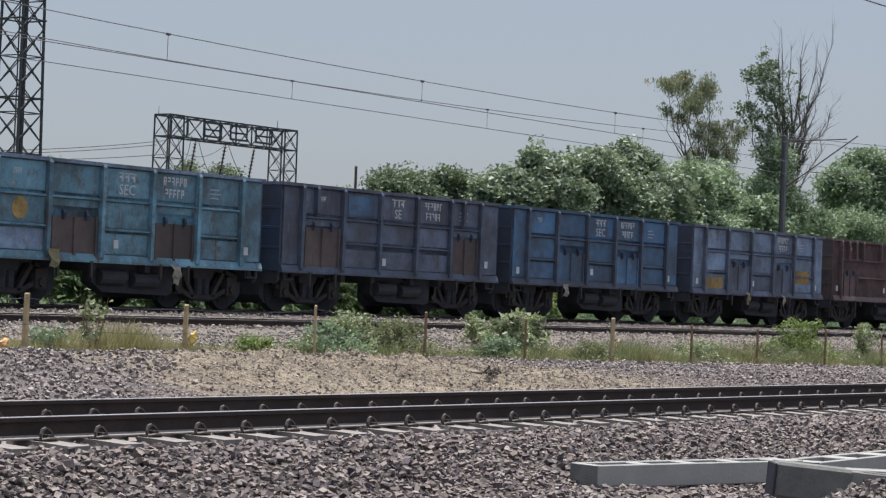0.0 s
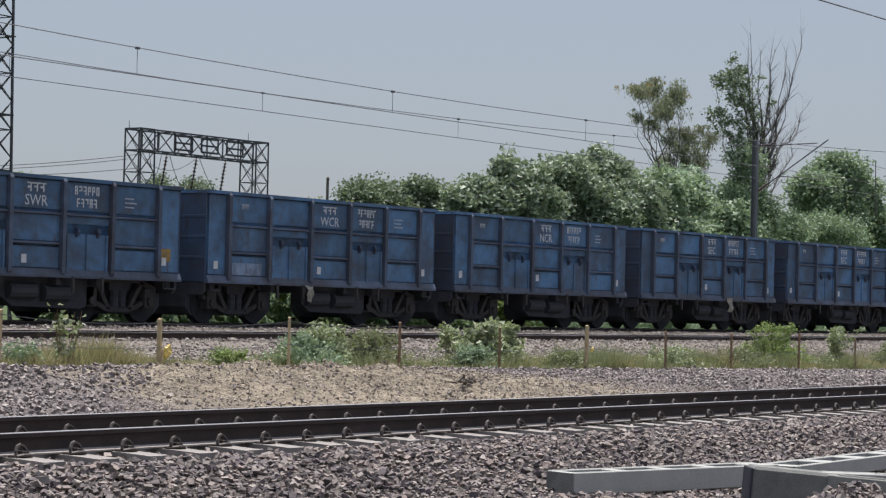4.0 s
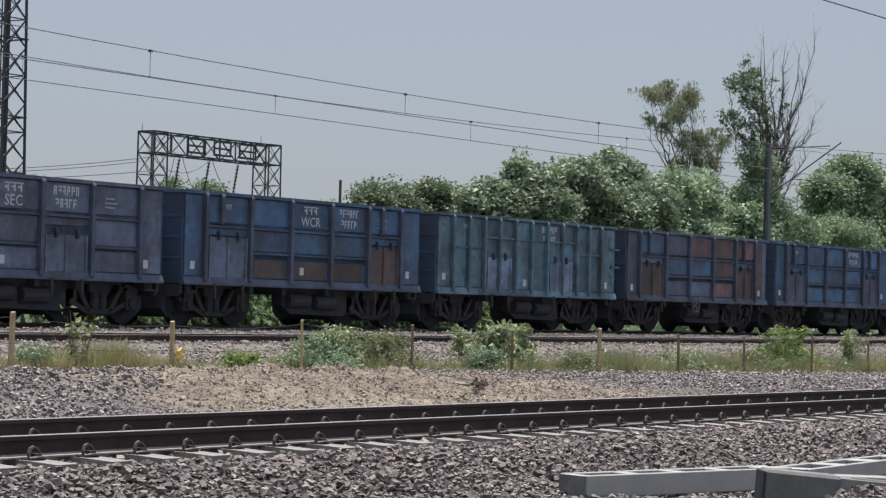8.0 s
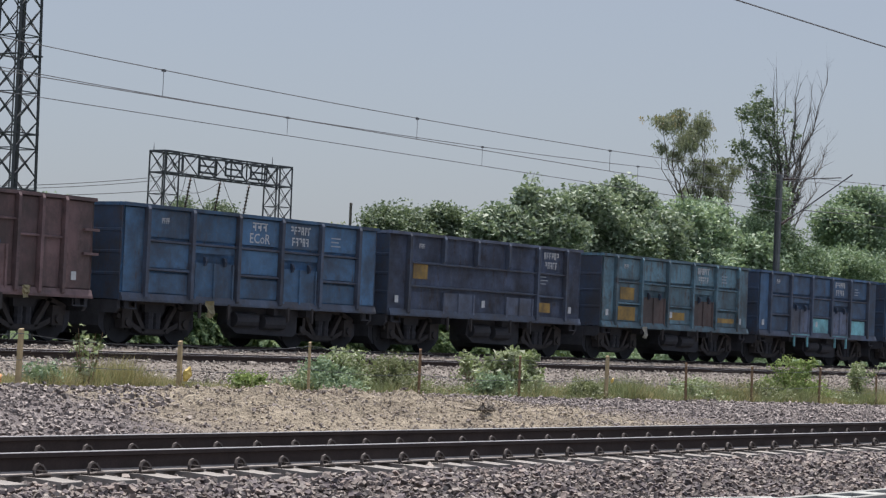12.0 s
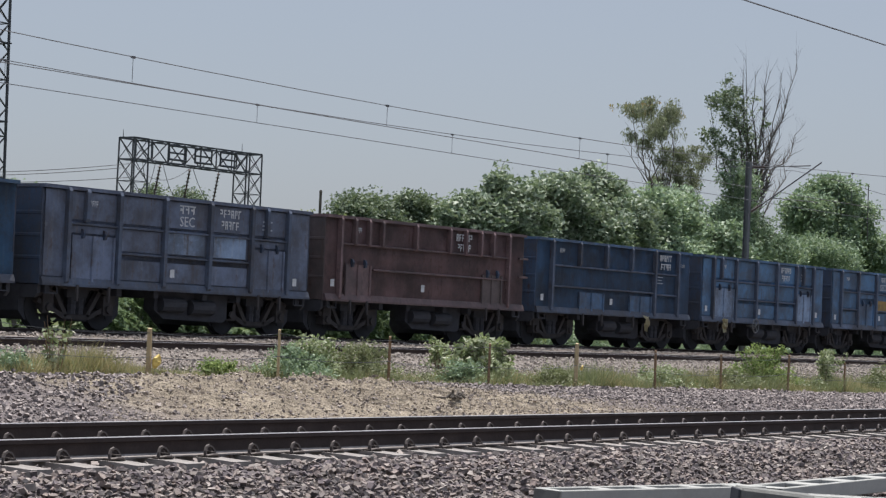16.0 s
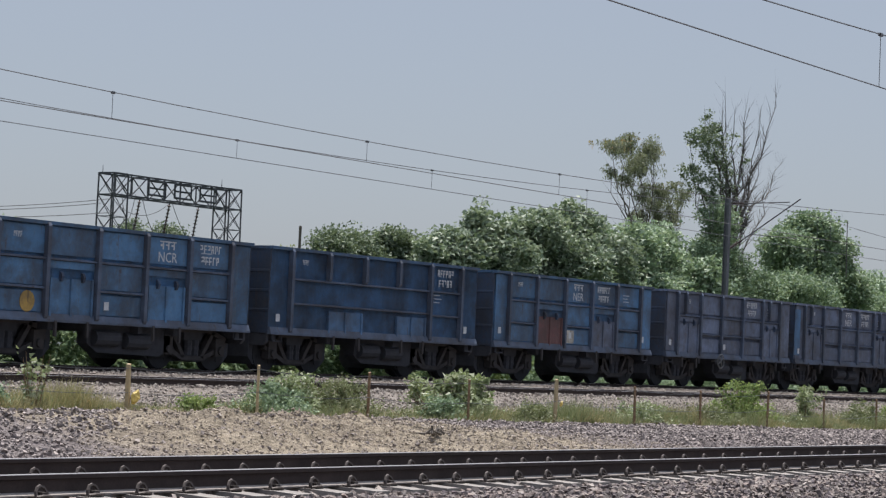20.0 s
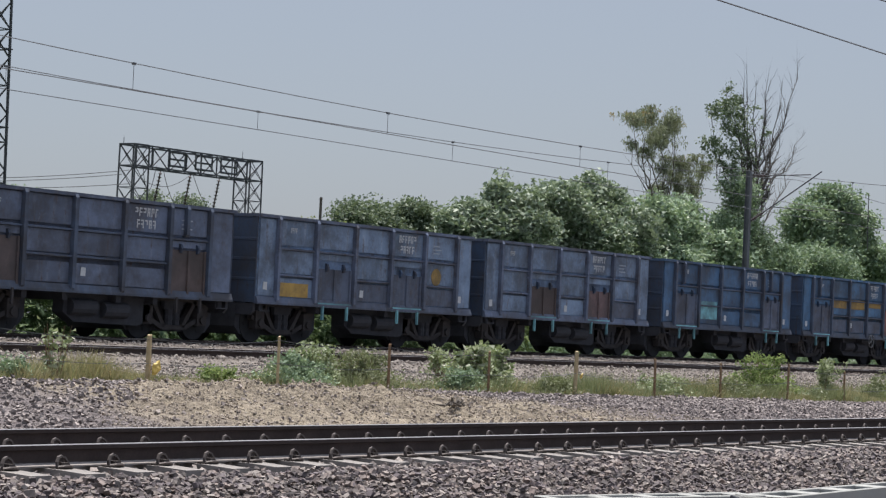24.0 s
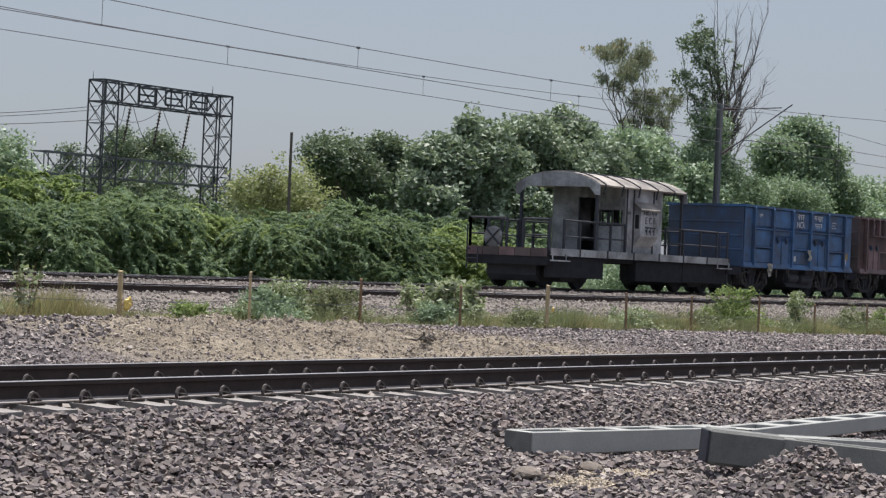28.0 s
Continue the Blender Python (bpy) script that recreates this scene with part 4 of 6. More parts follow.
foliage("crown", [(dx, 0.3 * math.sin(5 * dx), dz, r, 0.85 * r) for dx, dz, r in ((-3.9, 20.6, .6), (-4.3, 19.6, .8), (-5.6, 18.9, .8), (-3.2, 18.9, .9), (-2.1, 19.6, .7), (-0.9, 19.0, .8), (-4.1, 17.8, .7), (-2.5, 17.6, .9),
                                                                                  (-1.2, 17.6, .7), (-5.8, 16.3, .9), (-4.6, 15.5, .9), (-6.6, 16.5, .5), (-3.2, 16.3, .8), (-1.8, 16.0, .7), (-3.6, 15.0, .6), (0.4, 18.4, .5), (0.6, 15.8, .6), (-1.0, 20.1, .5), (1.2, 19.9, .5), (0.4, 17.4, .6), (2.3, 17.8, .5), (-0.2, 16.9, .6), (1.4, 16.3, .6), (-2.7, 14.8, .8), (0.6, 14.9, .7), (2.8, 19.1, .4))],
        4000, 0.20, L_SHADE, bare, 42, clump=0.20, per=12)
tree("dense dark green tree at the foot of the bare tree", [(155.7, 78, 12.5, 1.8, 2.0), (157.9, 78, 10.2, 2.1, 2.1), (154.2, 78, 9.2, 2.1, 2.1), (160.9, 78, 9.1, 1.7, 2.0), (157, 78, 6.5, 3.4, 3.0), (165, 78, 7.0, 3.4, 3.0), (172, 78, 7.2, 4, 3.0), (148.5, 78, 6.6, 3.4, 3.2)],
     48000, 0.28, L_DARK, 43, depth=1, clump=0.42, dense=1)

SCRUB = []
SCRUB.append(([(49.8, 47, 1.7, 1.2, 0.9), (51.7, 47, 1.6, 1.2, 1.0), (50.5, 46.5, .7, 1.5, .9), (48.2, 46.5, 1.5, 1.3, 1.2)], 17100, 0.138, L_FEATHER, "bright green feathery thorn scrub beyond the tracks"))
SCRUB.append(([(53.8, 47, 1.9, 1.4, 1.1), (55.9, 47, 2.0, 1.4, 1.1), (54.6, 46.3, .7, 1.6, .9), (56.6, 46.3, .7, 1.5, .9)], 19000, 0.138, L_FEATHER, "tall feathery green scrub beyond the tracks"))
SCRUB.append(([(57.9, 47, 1.9, 1.3, 1.0), (59.6, 47, 1.6, 1.3, 0.9), (58.8, 46.3, .7, 1.6, .9)], 15200, 0.138, L_LIME, "dense green scrub beyond the tracks"))
SCRUB.append(([(59.1, 45, 1.5, 1.3, 0.9), (61.9, 45, 1.9, 1.5, 1.0), (60.5, 44.5, .6, 1.7, .9), (63, 44.5, .6, 1.5, .9)], 17100, 0.138, L_FEATHER, "feathery green scrub with arching twigs"))
SCRUB.append(([(64.5, 45, 2.2, 1.5, 1.3), (66.6, 45, 1.8, 1.6, 1.1), (65.6, 44.5, .7, 1.8, .9)], 17100, 0.138, L_FEATHER, "arching green thorn bush beyond the tracks"))
SCRUB.append(([(68.8, 45, 1.7, 1.4, 1.0), (71.8, 45, 1.6, 1.5, 1.0), (70.2, 44.5, .7, 1.8, .9)], 15200, 0.138, L_LIME, "low green scrub beyond the tracks"))
SCRUB.append(([(81.3, 62, 4.3, 1.1, 1.3), (83.8, 62, 4.3, 1.1, 1.3), (82.6, 62, 3.4, 2.0, 1.0), (80.1, 62, 3.8, 1.0, 1.2), (82, 62, 1.5, 2.4, 1.6)], 15200, 0.188, L_YELLOW, "yellow-green bushy scrub beyond the tracks"))
SCRUB.append(([(76, 58, 1.7, 2.0, 1.6), (72.5, 58, 1.9, 1.8, 1.7), (69, 58, 2.2, 1.9, 1.6), (79, 57, 1.4, 2.0, 1.4)], 26000, 0.165, L_FEATHER, "green scrub thicket before the switchyard"))
SCRUB.append(([(66, 60, 2.6, 1.8, 1.6), (63, 60, 2.8, 1.8, 1.6), (60, 60, 2.4, 1.9, 1.6), (57.5, 60, 2.6, 1.8, 1.7)], 22800, 0.175, L_LIME, "green scrub thicket below the gantry"))
SCRUB.append(([(87, 56, 2.2, 2.2, 1.6), (91, 55, 1.8, 2.2, 1.6), (84, 55, 1.4, 2.0, 1.4), (95, 54, 1.7, 2.2, 1.6), (99, 54, 1.7, 2.2, 1.5)], 26600, 0.175, L_FEATHER, "arching green scrub under the trees"))
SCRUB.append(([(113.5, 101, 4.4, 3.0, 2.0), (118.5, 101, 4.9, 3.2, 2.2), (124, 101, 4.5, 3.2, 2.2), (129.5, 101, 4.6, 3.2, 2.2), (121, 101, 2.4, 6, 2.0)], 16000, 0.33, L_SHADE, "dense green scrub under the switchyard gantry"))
SCRUB.append(([(76, 46, .9, 1.8, 1.0), (80, 46, .8, 1.8, 1.0), (84, 46, 1.0, 1.8, 1.0), (88, 46, .8, 1.8, 1.0), (92, 46, .9, 1.8, 1.0)], 17100, 0.163, L_GREEN, "low green scrub seen below the wagons"))
SCRUB.append(([(97, 47, .9, 2, 1.1), (102, 47, 1, 2, 1.1), (107, 47, .9, 2, 1.1), (113, 48, 1, 2.4, 1.2), (119, 48, 1, 2.4, 1.2), (126, 49, 1, 2.6, 1.2)], 19000, 0.200, L_GREEN, "low green scrub along the far track"))
SCRUB.append(([(33.5, 46, 1.4, 1.6, 1.2), (37, 46, 1.6, 1.6, 1.2), (40.5, 46, 1.5, 1.6, 1.2), (44, 46.5, 1.5, 1.6, 1.2)], 17100, 0.150, L_FEATHER, "feathery green scrub seen under the wagons"))
for i, (blobs, n, leaf, mat, lab) in enumerate(SCRUB):
    tree(lab, blobs, n, leaf, mat, 60 + i, r0=0.05, kind="shrub", group="scrub beyond the tracks", depth=0.9, clump=0.30, per=40)


def weed(label, x, y, w, h, n, leaf, mat, seed, stalky=False):
    """A clump of weeds on the strip along the fence."""
    zg = float(ground_z(x, y))
    t = thing("weed_clump", label, "weeds", "weeds along the fence", m=pose(x, y, zg))
    r = random.Random(seed)
    tips = [(r.uniform(-w, w) * 0.8, r.uniform(-w, w) * 0.4, h * r.uniform(0.6, 1.0)) for _ in range(9 if stalky else 16)]

    for q in tips[:16 if h > 0.4 else 6]:
        part("stalk", None, lambda bm: rod(bm, (q[0] * 0.3, q[1] * 0.3, -0.03), q, 0.008, 0.003, 4), M_POST, t)
    low = [] if stalky else [(0, 0, h * 0.28, w * 0.95, h * 0.32), (w * 0.4, 0, h * 0.25, w * 0.6, h * 0.3)]
    foliage("leaves", low + [(q[0] * k, q[1] * k, q[2] * k, 0.06 if stalky else 0.11, 0.07 if stalky else 0.12) for q in tips for k in ((0.35, 0.6, 0.8, 1.0) if stalky else (0.7, 1.0))], n, leaf, mat, t, seed, clump=0.06, per=4 if stalky else 10)
    return t


weed("spreading dark green weed clump round a fence post", 30.5, 23.1, 0.75, 0.46, 7500, 0.05, L_DARK, 81)
weed("bright leafy weed in the clump by the fence", 31.35, 23.3, 0.55, 0.66, 4200, 0.062, L_WEED, 82)
weed("dry grey-green scrub clump by the fence", 32.45, 23.2, 0.75, 0.60, 8500, 0.045, L_SAGE, 83)
weed("tall weed with broad pale leaves", 36.75, 23.3, 0.66, 0.88, 3800, 0.092, L_WEED, 84)
weed("low green weed by the sandy heap", 35.3, 22.9, 0.5, 0.34, 2600, 0.05, L_DARK, 85)
weed("low grey-green weed beside the tall one", 38.5, 22.9, 0.75, 0.32, 2800, 0.05, L_SAGE, 95)
weed("bushy bright green weed by the fence", 49.1, 23.5, 0.85, 0.92, 6500, 0.055, L_LIME, 86)
weed("pale flowering weed by the fence", 52.9, 23.6, 0.80, 0.95, 1300, 0.07, L_WEED, 87, True)
weed("grey-green weed clump by the fence", 55.9, 23.2, 1.1, 0.60, 5200, 0.055, L_SAGE, 88)
weed("leafy green weed clump by the fence", 58.6, 23.4, 1.0, 0.62, 4200, 0.06, L_LIME, 96)
weed("tall thin weed with pale leaves by the fence", 24.35, 22.7, 0.26, 0.86, 170, 0.075, L_WEED, 89, True)
weed("small bright green weed on the gravel", 28.35, 23.0, 0.34, 0.26, 1100, 0.05, L_LIME, 90)
weed("low grey weed along the fence", 46.5, 23.0, 0.8, 0.42, 2600, 0.05, L_SAGE, 91)
weed("low dark weed in the dry grass", 23.6, 22.8, 0.35, 0.28, 1300, 0.05, L_DARK, 97)
weed("low green weed along the fence", 43.0, 23.0, 0.9, 0.40, 2600, 0.055, L_WEED, 98)
for i in range(22):
    wx = 17.5 + 2.15 * i + 0.7 * math.sin(i * 2.7)
    if 26.6 < wx < 29.9 or 33.2 < wx < 34.8:
        continue
    weed("low tuft of grey-green weeds in the dry grass" if i % 3 else "low tuft of pale leafy weeds in the dry grass", wx, 22.75 + 0.5 * abs(math.sin(i * 1.7)), 0.55 + 0.25 * math.sin(i), 0.22 + 0.10 * math.sin(i * 3.1) ** 2, 800, 0.042,
         L_SAGE if i % 3 else L_WEED, 200 + i)
weed("tall weed growing between the tracks", 40.5, 26.8, 0.4, 0.55, 900, 0.07, L_WEED, 92)


def grass(name, label, material, seed, n, dry):
    """Blades along the fence: a dry stand at one end, a bare stretch, then a long green strip."""
    g = np.random.default_rng(seed)
    x, y = g.uniform(17, 72, n), 22.45 + np.abs(g.normal(0, 0.95, n))
    near, far = 1 / (1 + np.exp((x - 27.2) * 4)), 1 / (1 + np.exp((38.2 - x) * 2.5))
    mid = 0.55 * np.exp(-((x - 36.2) / 1.3) ** 2) + 0.40 * np.exp(-((x - 31.5) / 1.6) ** 2) + 0.05
    lush = (near + 0.55 * far + 0.6 * mid) if dry else (0.42 * near + 0.75 * far + mid)
    patchy = 0.55 + 0.45 * np.sin(x * 2.1 + np.sin(y * 3) + 2.0 * dry) * np.sin(x * 0.83 + 1 + dry)
    lush = np.clip(lush * (0.45 + patchy), 0, 1)
    k = (g.random(n) < lush) & (y < 24.9)
    x, y, lush = x[k], y[k], lush[k]
    n = len(x)
    tuft = 0.55 + 0.9 * np.clip(np.sin(2.7 * x + 1.9 * np.sin(1.3 * y) + seed) * np.sin(1.1 * x + 2.3 * y), 0, 1)
    h, a = g.uniform(0.10, 0.30, n) * (0.75 + 0.75 * lush) * tuft, g.uniform(0, 6.28, n)
    z = ground_z(x, y)
    w, lean = 0.009, g.normal(0, 0.38, (n, 2)) * h[:, None]
    p = np.stack([x, y, z - 0.02], -1)
    d = np.stack([np.cos(a) * w, np.sin(a) * w, np.zeros(n)], -1)
    top = p + np.stack([lean[:, 0], lean[:, 1], h], -1)
    v = np.stack([p - d, p + d, top], 1).reshape(-1, 3)
    ob = new(name, raw_mesh(name, v.tolist(), np.arange(3 * n).reshape(n, 3).tolist(), material))
    tagged(ob, label, "grass", kind="stuff")


grass("dry_grass", "thin dry tan grass along the fence", L_GRASS, 33, 90000, 1)
grass("green_grass", "uneven green grass along the fence", L_LUSH, 34, 80000, 0)


# ---------------------------------------------------------------- switchyard steelwork


def lattice_leg(bm, cx, cy, z0, z1, half0, half1, step, r=0.035):
    """Four angle posts braced by crossed bars on each face."""
    n = max(1, round((z1 - z0) / step))

    def c(i, k):
        h = half0 + (half1 - half0) * i / n
        return (cx + h * (1, 1, -1, -1)[k], cy + h * (1, -1, -1, 1)[k], z0 + (z1 - z0) * i / n)
    for k in range(4):
        rod(bm, c(0, k), c(n, k), r * 1.7, r * 1.5, 4)
        j = (k + 1) % 4
        for i in range(n):
            rod(bm, c(i, k), c(i + 1, j), r * 0.75, None, 4)
            rod(bm, c(i, j), c(i + 1, k), r * 0.75, None, 4)
            if i % 2 == 0:
                rod(bm, c(i + 1, k), c(i + 1, j), r * 0.8, None, 4)


def lattice_beam(bm, x0, x1, cy, z0, z1, hy, step, r=0.035):
    n = round((x1 - x0) / step)
    for y in (cy - hy, cy + hy):
        for z in (z0, z1):
            rod(bm, (x0, y, z), (x1, y, z), r * 1.6, None, 4)
        for i in range(n):
            a, b = x0 + (x1 - x0) * i / n, x0 + (x1 - x0) * (i + 1) / n
            rod(bm, (a, y, z0), (a, y, z1), r, None, 4)
            rod(bm, (a, y, z0 if i % 2 else z1), (b, y, z1 if i % 2 else z0), r, None, 4)
    for i in range(n + 1):
        a = x0 + (x1 - x0) * i / n
        for z in (z0, z1):
            rod(bm, (a, cy - hy, z), (a, cy + hy, z), r, None, 4)


def insulator(bm, a, b, discs=9, k=1.0):
    prof = [(0, 0.025)]
    for i in range(discs):
        t = (i + 0.8) / (discs + 1)
        prof += [(t - 0.02, 0.035 * k), (t + 0.01, 0.15 * k), (t + 0.025, 0.06 * k)]
    lathe(bm, a, b, prof + [(1, 0.025)])


gantry = thing("switchyard_gantry", "grey steel lattice gantry with hanging insulator strings", "gantry", m=pose(106.6, 95.0, -0.4))
for i, x in enumerate((1.45, 12.85)):
    part("lattice_leg", "gleg", lambda bm: lattice_leg(bm, 0, 0, 0, 12.15, 0.70, 0.64, 1.3), M_DARKSTEEL, gantry, pose(x, 0, 0))
part("lattice_beam", None, lambda bm: lattice_beam(bm, 0.80, 13.50, 0, 10.80, 12.10, 0.64, 1.55, 0.042), M_DARKSTEEL, gantry)
part("lower_beam", None, lambda bm: lattice_beam(bm, -4.2, 13.4, 0, 6.1, 7.4, 0.5, 1.5, 0.04), M_GALV, gantry, None, "galvanised lower lattice beam")
for x, y in ((1.1, 0.6), (11.4, -0.6)):
    part("spike", "gspike", lambda bm: rod(bm, (0, 0, 0), (0, 0, 0.6), 0.03, 0.012, 5), M_DARKSTEEL, gantry, pose(x, y, 12.05))
for x in (3.45, 6.35, 9.25):
    part("insulator_string", "ginsul", lambda bm: insulator(bm, (0, 0, 0), (-0.3, 0.2, -2.35)), M_INSUL, gantry, pose(x, -0.5, 10.7), "dark porcelain insulator string")


for x in (4.1, 6.65, 9.2):
    part("isolator_frame", "gisol", lambda bm: (tube(bm, [(0, 0, 0), (1.65, 0, 0), (1.65, 0, 0.85), (0, 0, 0.85), (0, 0, 0)], 0.075, 5), rod(bm, (0.1, 0, 0.42), (1.55, 0, 0.42), 0.06)), M_DARKSTEEL, gantry, pose(x, -0.62, 11.05), "dark isolator switch frame")


def sag_wire(name, label, a, b, sag, r, parent=None, n=14):
    a, b = Vector(a), Vector(b)

    def build(bm):
        pts = [a.lerp(b, i / n) - Vector((0, 0, 4 * sag * (i / n) * (1 - i / n))) for i in range(n + 1)]
        tube(bm, pts, r, 5)
    ob = part(name, None, build, M_WIRE, parent)
    return ob if parent else tagged(ob, label, "wire")


for i, (za, zb, y) in enumerate(((7.55, 10.1, 94.4), (7.5, 9.82, 95.3), (7.4, 9.25, 94.4))):
    tagged(sag_wire("line_conductor", "thin dark line conductor running into the gantry", (76, y, za), (107.3, y, zb), 0.55, 0.022), group="conductors of the switchyard")
tagged(sag_wire("jumper_wire", "slack jumper wire between insulator strings", (107.9, 94.5, 9.8), (112.9, 94.55, 10.2), 0.7, 0.02), group="conductors of the switchyard")
tagged(sag_wire("jumper_wire", "slack jumper wire between insulator strings", (112.65, 94.7, 7.97), (115.55, 94.7, 7.97), 0.35, 0.02), group="conductors of the switchyard")

for a, b, sg in (((108.2, 94.4, 10.5), (109.6, 94.5, 10.55), 1.6), ((110.3, 94.5, 10.3), (112.2, 94.6, 8.0), 0.5), ((113.2, 94.5, 10.3), (115.3, 94.6, 8.0), 0.3)):
    tagged(sag_wire("jumper_wire", "slack jumper wire hanging from the gantry", a, b, sg, 0.022), group="conductors of the switchyard")
tower = thing("lattice_tower", "tall grey steel lattice tower beside the switchyard", "tower", m=pose(80.02, 80.0, -0.4))
part("lattice_mast", None, lambda bm: lattice_leg(bm, 0, 0, 0, 26.0, 0.86, 0.60, 1.40, 0.045), M_DARKSTEEL, tower)
part("ladder", None, lambda bm: (rod(bm, (-0.22, 0, 0), (-0.22, 0, 26), 0.035, None, 4), rod(bm, (0.02, 0, 0), (0.02, 0, 26), 0.035, None, 4)), M_DARKSTEEL, tower)
for z in (7.6, 10.3, 14.1):
    part("cross_frame", "tframe", lambda bm: tube(bm, [(-0.8, -0.8, 0), (0.8, -0.8, 0), (0.8, 0.8, 0), (-0.8, 0.8, 0), (-0.8, -0.8, 0)], 0.045, 4), M_DARKSTEEL, tower, pose(0, 0, z))
part("cable_duct", None, lambda bm: box(bm, 0.10, 0.24, -0.12, 0.02, 0, 26), M_DARKSTEEL, tower)

far_pole = thing("utility_pole", "thin dark wooden pole standing in the scrub", "pole", m=pose(80.6, 60.0, -0.4))
part("shaft", None, lambda bm: rod(bm, (0, 0, 0), (0, 0, 6.95), 0.085, 0.06, 8), M_BARK, far_pole)
part("pole_cap", None, lambda bm: rod(bm, (0, 0, 6.95), (0, 0, 7.05), 0.08, 0.05, 8), M_BARK, far_pole)

# ---------------------------------------------------------------- overhead line


def ohe_mast(label, x, y, y_wire, z_rail, m_z=7.3):
    """A mast with a bracket that holds the catenary over the track."""
    t = thing("overhead_line_mast", label, "mast", "overhead line masts", m=pose(x, y, z_rail))
    s = 1 if y_wire > y else -1
    reach = abs(y_wire - y)
    part("mast", "ohe_mast", lambda bm: (plate(bm, [(-0.10, -0.10), (0.10, -0.10), (0.10, -0.085), (0.008, -0.085), (0.008, 0.085), (0.10, 0.085), (0.10, 0.10), (-0.10, 0.10), (-0.10, 0.085), (-0.008, 0.085), (-0.008, -0.085), (-0.10, -0.085)], 'z', -1.2, m_z)), M_GALV, t)
    top, low = Vector((0, s * 0.15, 7.1)), Vector((0, s * 0.15, 5.35))
    tip = Vector((0, s * reach, 7.15))
    part("top_tube", None, lambda bm: rod(bm, top + Vector((0, s * 0.55, 0)), tip, 0.022, None, 6), M_DARKSTEEL, t)
    part("bracket_tube", None, lambda bm: rod(bm, low + Vector((0, s * 0.5, 0.32)), tip + Vector((0, s * 0.45, 0.12)), 0.025, None, 6), M_DARKSTEEL, t)
    part("register_arm", None, lambda bm: rod(bm, low + Vector((0, s * 0.9, 0.55)), (0, s * (reach + 0.35), 5.75), 0.018, None, 6), M_DARKSTEEL, t)
    part("insulator", None, lambda bm: insulator(bm, top, top + Vector((0, s * 0.55, 0)), 6, 0.6), M_INSUL, t)
    part("insulator", None, lambda bm: insulator(bm, low, low + Vector((0, s * 0.5, 0.32)), 6, 0.6), M_INSUL, t)
    return t


ohe_mast("grey steel overhead line mast with a slanting bracket", 80.9, 39.6, 37.0, 0.55)
ohe_mast("grey steel overhead line mast with a bracket", 79.4, 28.4, 31.7, 0.25)


ohe_mast("grey steel overhead line mast beside the near track", 43.0, 10.2, 13.43, 0.0)


def catenary(label, y, supports, z_sup, z_con, sag, dropper0, dstep):
    """A messenger that sags between masts, a contact wire below it and thin droppers."""
    t = thing("overhead_line", label, "overhead line", "overhead lines")

    def zm(x):
        for a, b in zip(supports, supports[1:]):
            if a <= x <= b:
                u = (x - a) / (b - a)
                return z_sup - 4 * sag * u * (1 - u)
        return z_sup
    a, b = supports[0], supports[-1]

    def mes(bm):
        xs = np.arange(a, b + 0.1, 4.0)
        tube(bm, [(x, y, zm(x)) for x in xs], 0.010, 5)
    part("messenger_wire", None, mes, M_WIRE, t)
    part("contact_wire", None, lambda bm: rod(bm, (a, y, z_con), (b, y, z_con), 0.010, None, 5), M_WIRE, t)
    x = dropper0
    while x < min(b, 150):
        if x > a and zm(x) - z_con > 0.12:
            part("dropper", None, lambda bm, x=x: (rod(bm, (x, y, z_con), (x, y, zm(x)), 0.006, None, 4), box(bm, x - 0.05, x + 0.05, y - 0.02, y + 0.02, zm(x) - 0.03, zm(x) + 0.02)), M_WIRE, t)
        x += dstep
    return t


catenary("dark catenary wires with droppers above the middle track", 31.7, [-58.1, 10.4, 79.4, 147.9, 216.9, 300], 7.05, 5.71, 0.84, 35.9 - 9.2 * 3, 9.2)
catenary("dark catenary wires with droppers above the far track", 37.0, [-60.4, 10.3, 80.9, 151.6, 221.6, 300], 7.46, 6.03, 0.96, 46.8 - 9.2 * 3, 9.2)
catenary("dark catenary wires above the near track", 13.43, [-93, -25, 43, 111, 179, 300], 6.66, 5.44, 0.81, 32.4 - 9.2 * 3, 9.2)
tagged(sag_wire("jumper_wire", "hanging jumper wire loop by the mast", (86.5, 37.0, 7.4), (87.5, 37.4, 5.2), 0.3, 0.02), group="jumpers of the overhead line")

# ---------------------------------------------------------------- goods wagons
HALF, YS, YR = 4.915, 1.49, 1.62
Z0, ZT = 1.015, 3.225
TEXTS = {}


def text_mesh(s, size, condensed=1.0):
    key = (s, size, condensed)
    if key not in TEXTS:
        cu = bpy.data.curves.new("lettering", 'FONT')
        cu.body, cu.size, cu.extrude = s, size, 0.001
        cu.align_x = 'CENTER'
        cu.resolution_u = 2
        ob = bpy.data.objects.new("lettering", cu)
        scene.collection.objects.link(ob)
        me = bpy.data.meshes.new_from_object(ob.evaluated_get(bpy.context.evaluated_depsgraph_get()))
        bpy.data.objects.remove(ob)
        me.materials.clear()
        me.materials.append(M_UNDER)
        TEXTS[key] = me
    return TEXTS[key]


def lettering(parent, s, x, z, y, size=0.26, mat=None):
    ob = new("lettering", text_mesh(s, size))
    ob.material_slots[0].link = 'OBJECT'
    ob.material_slots[0].material = mat or PAINT['white']
    ob.parent = parent
    ob.matrix_basis = pose(x, y, z, 90, 0, 0)
    return ob


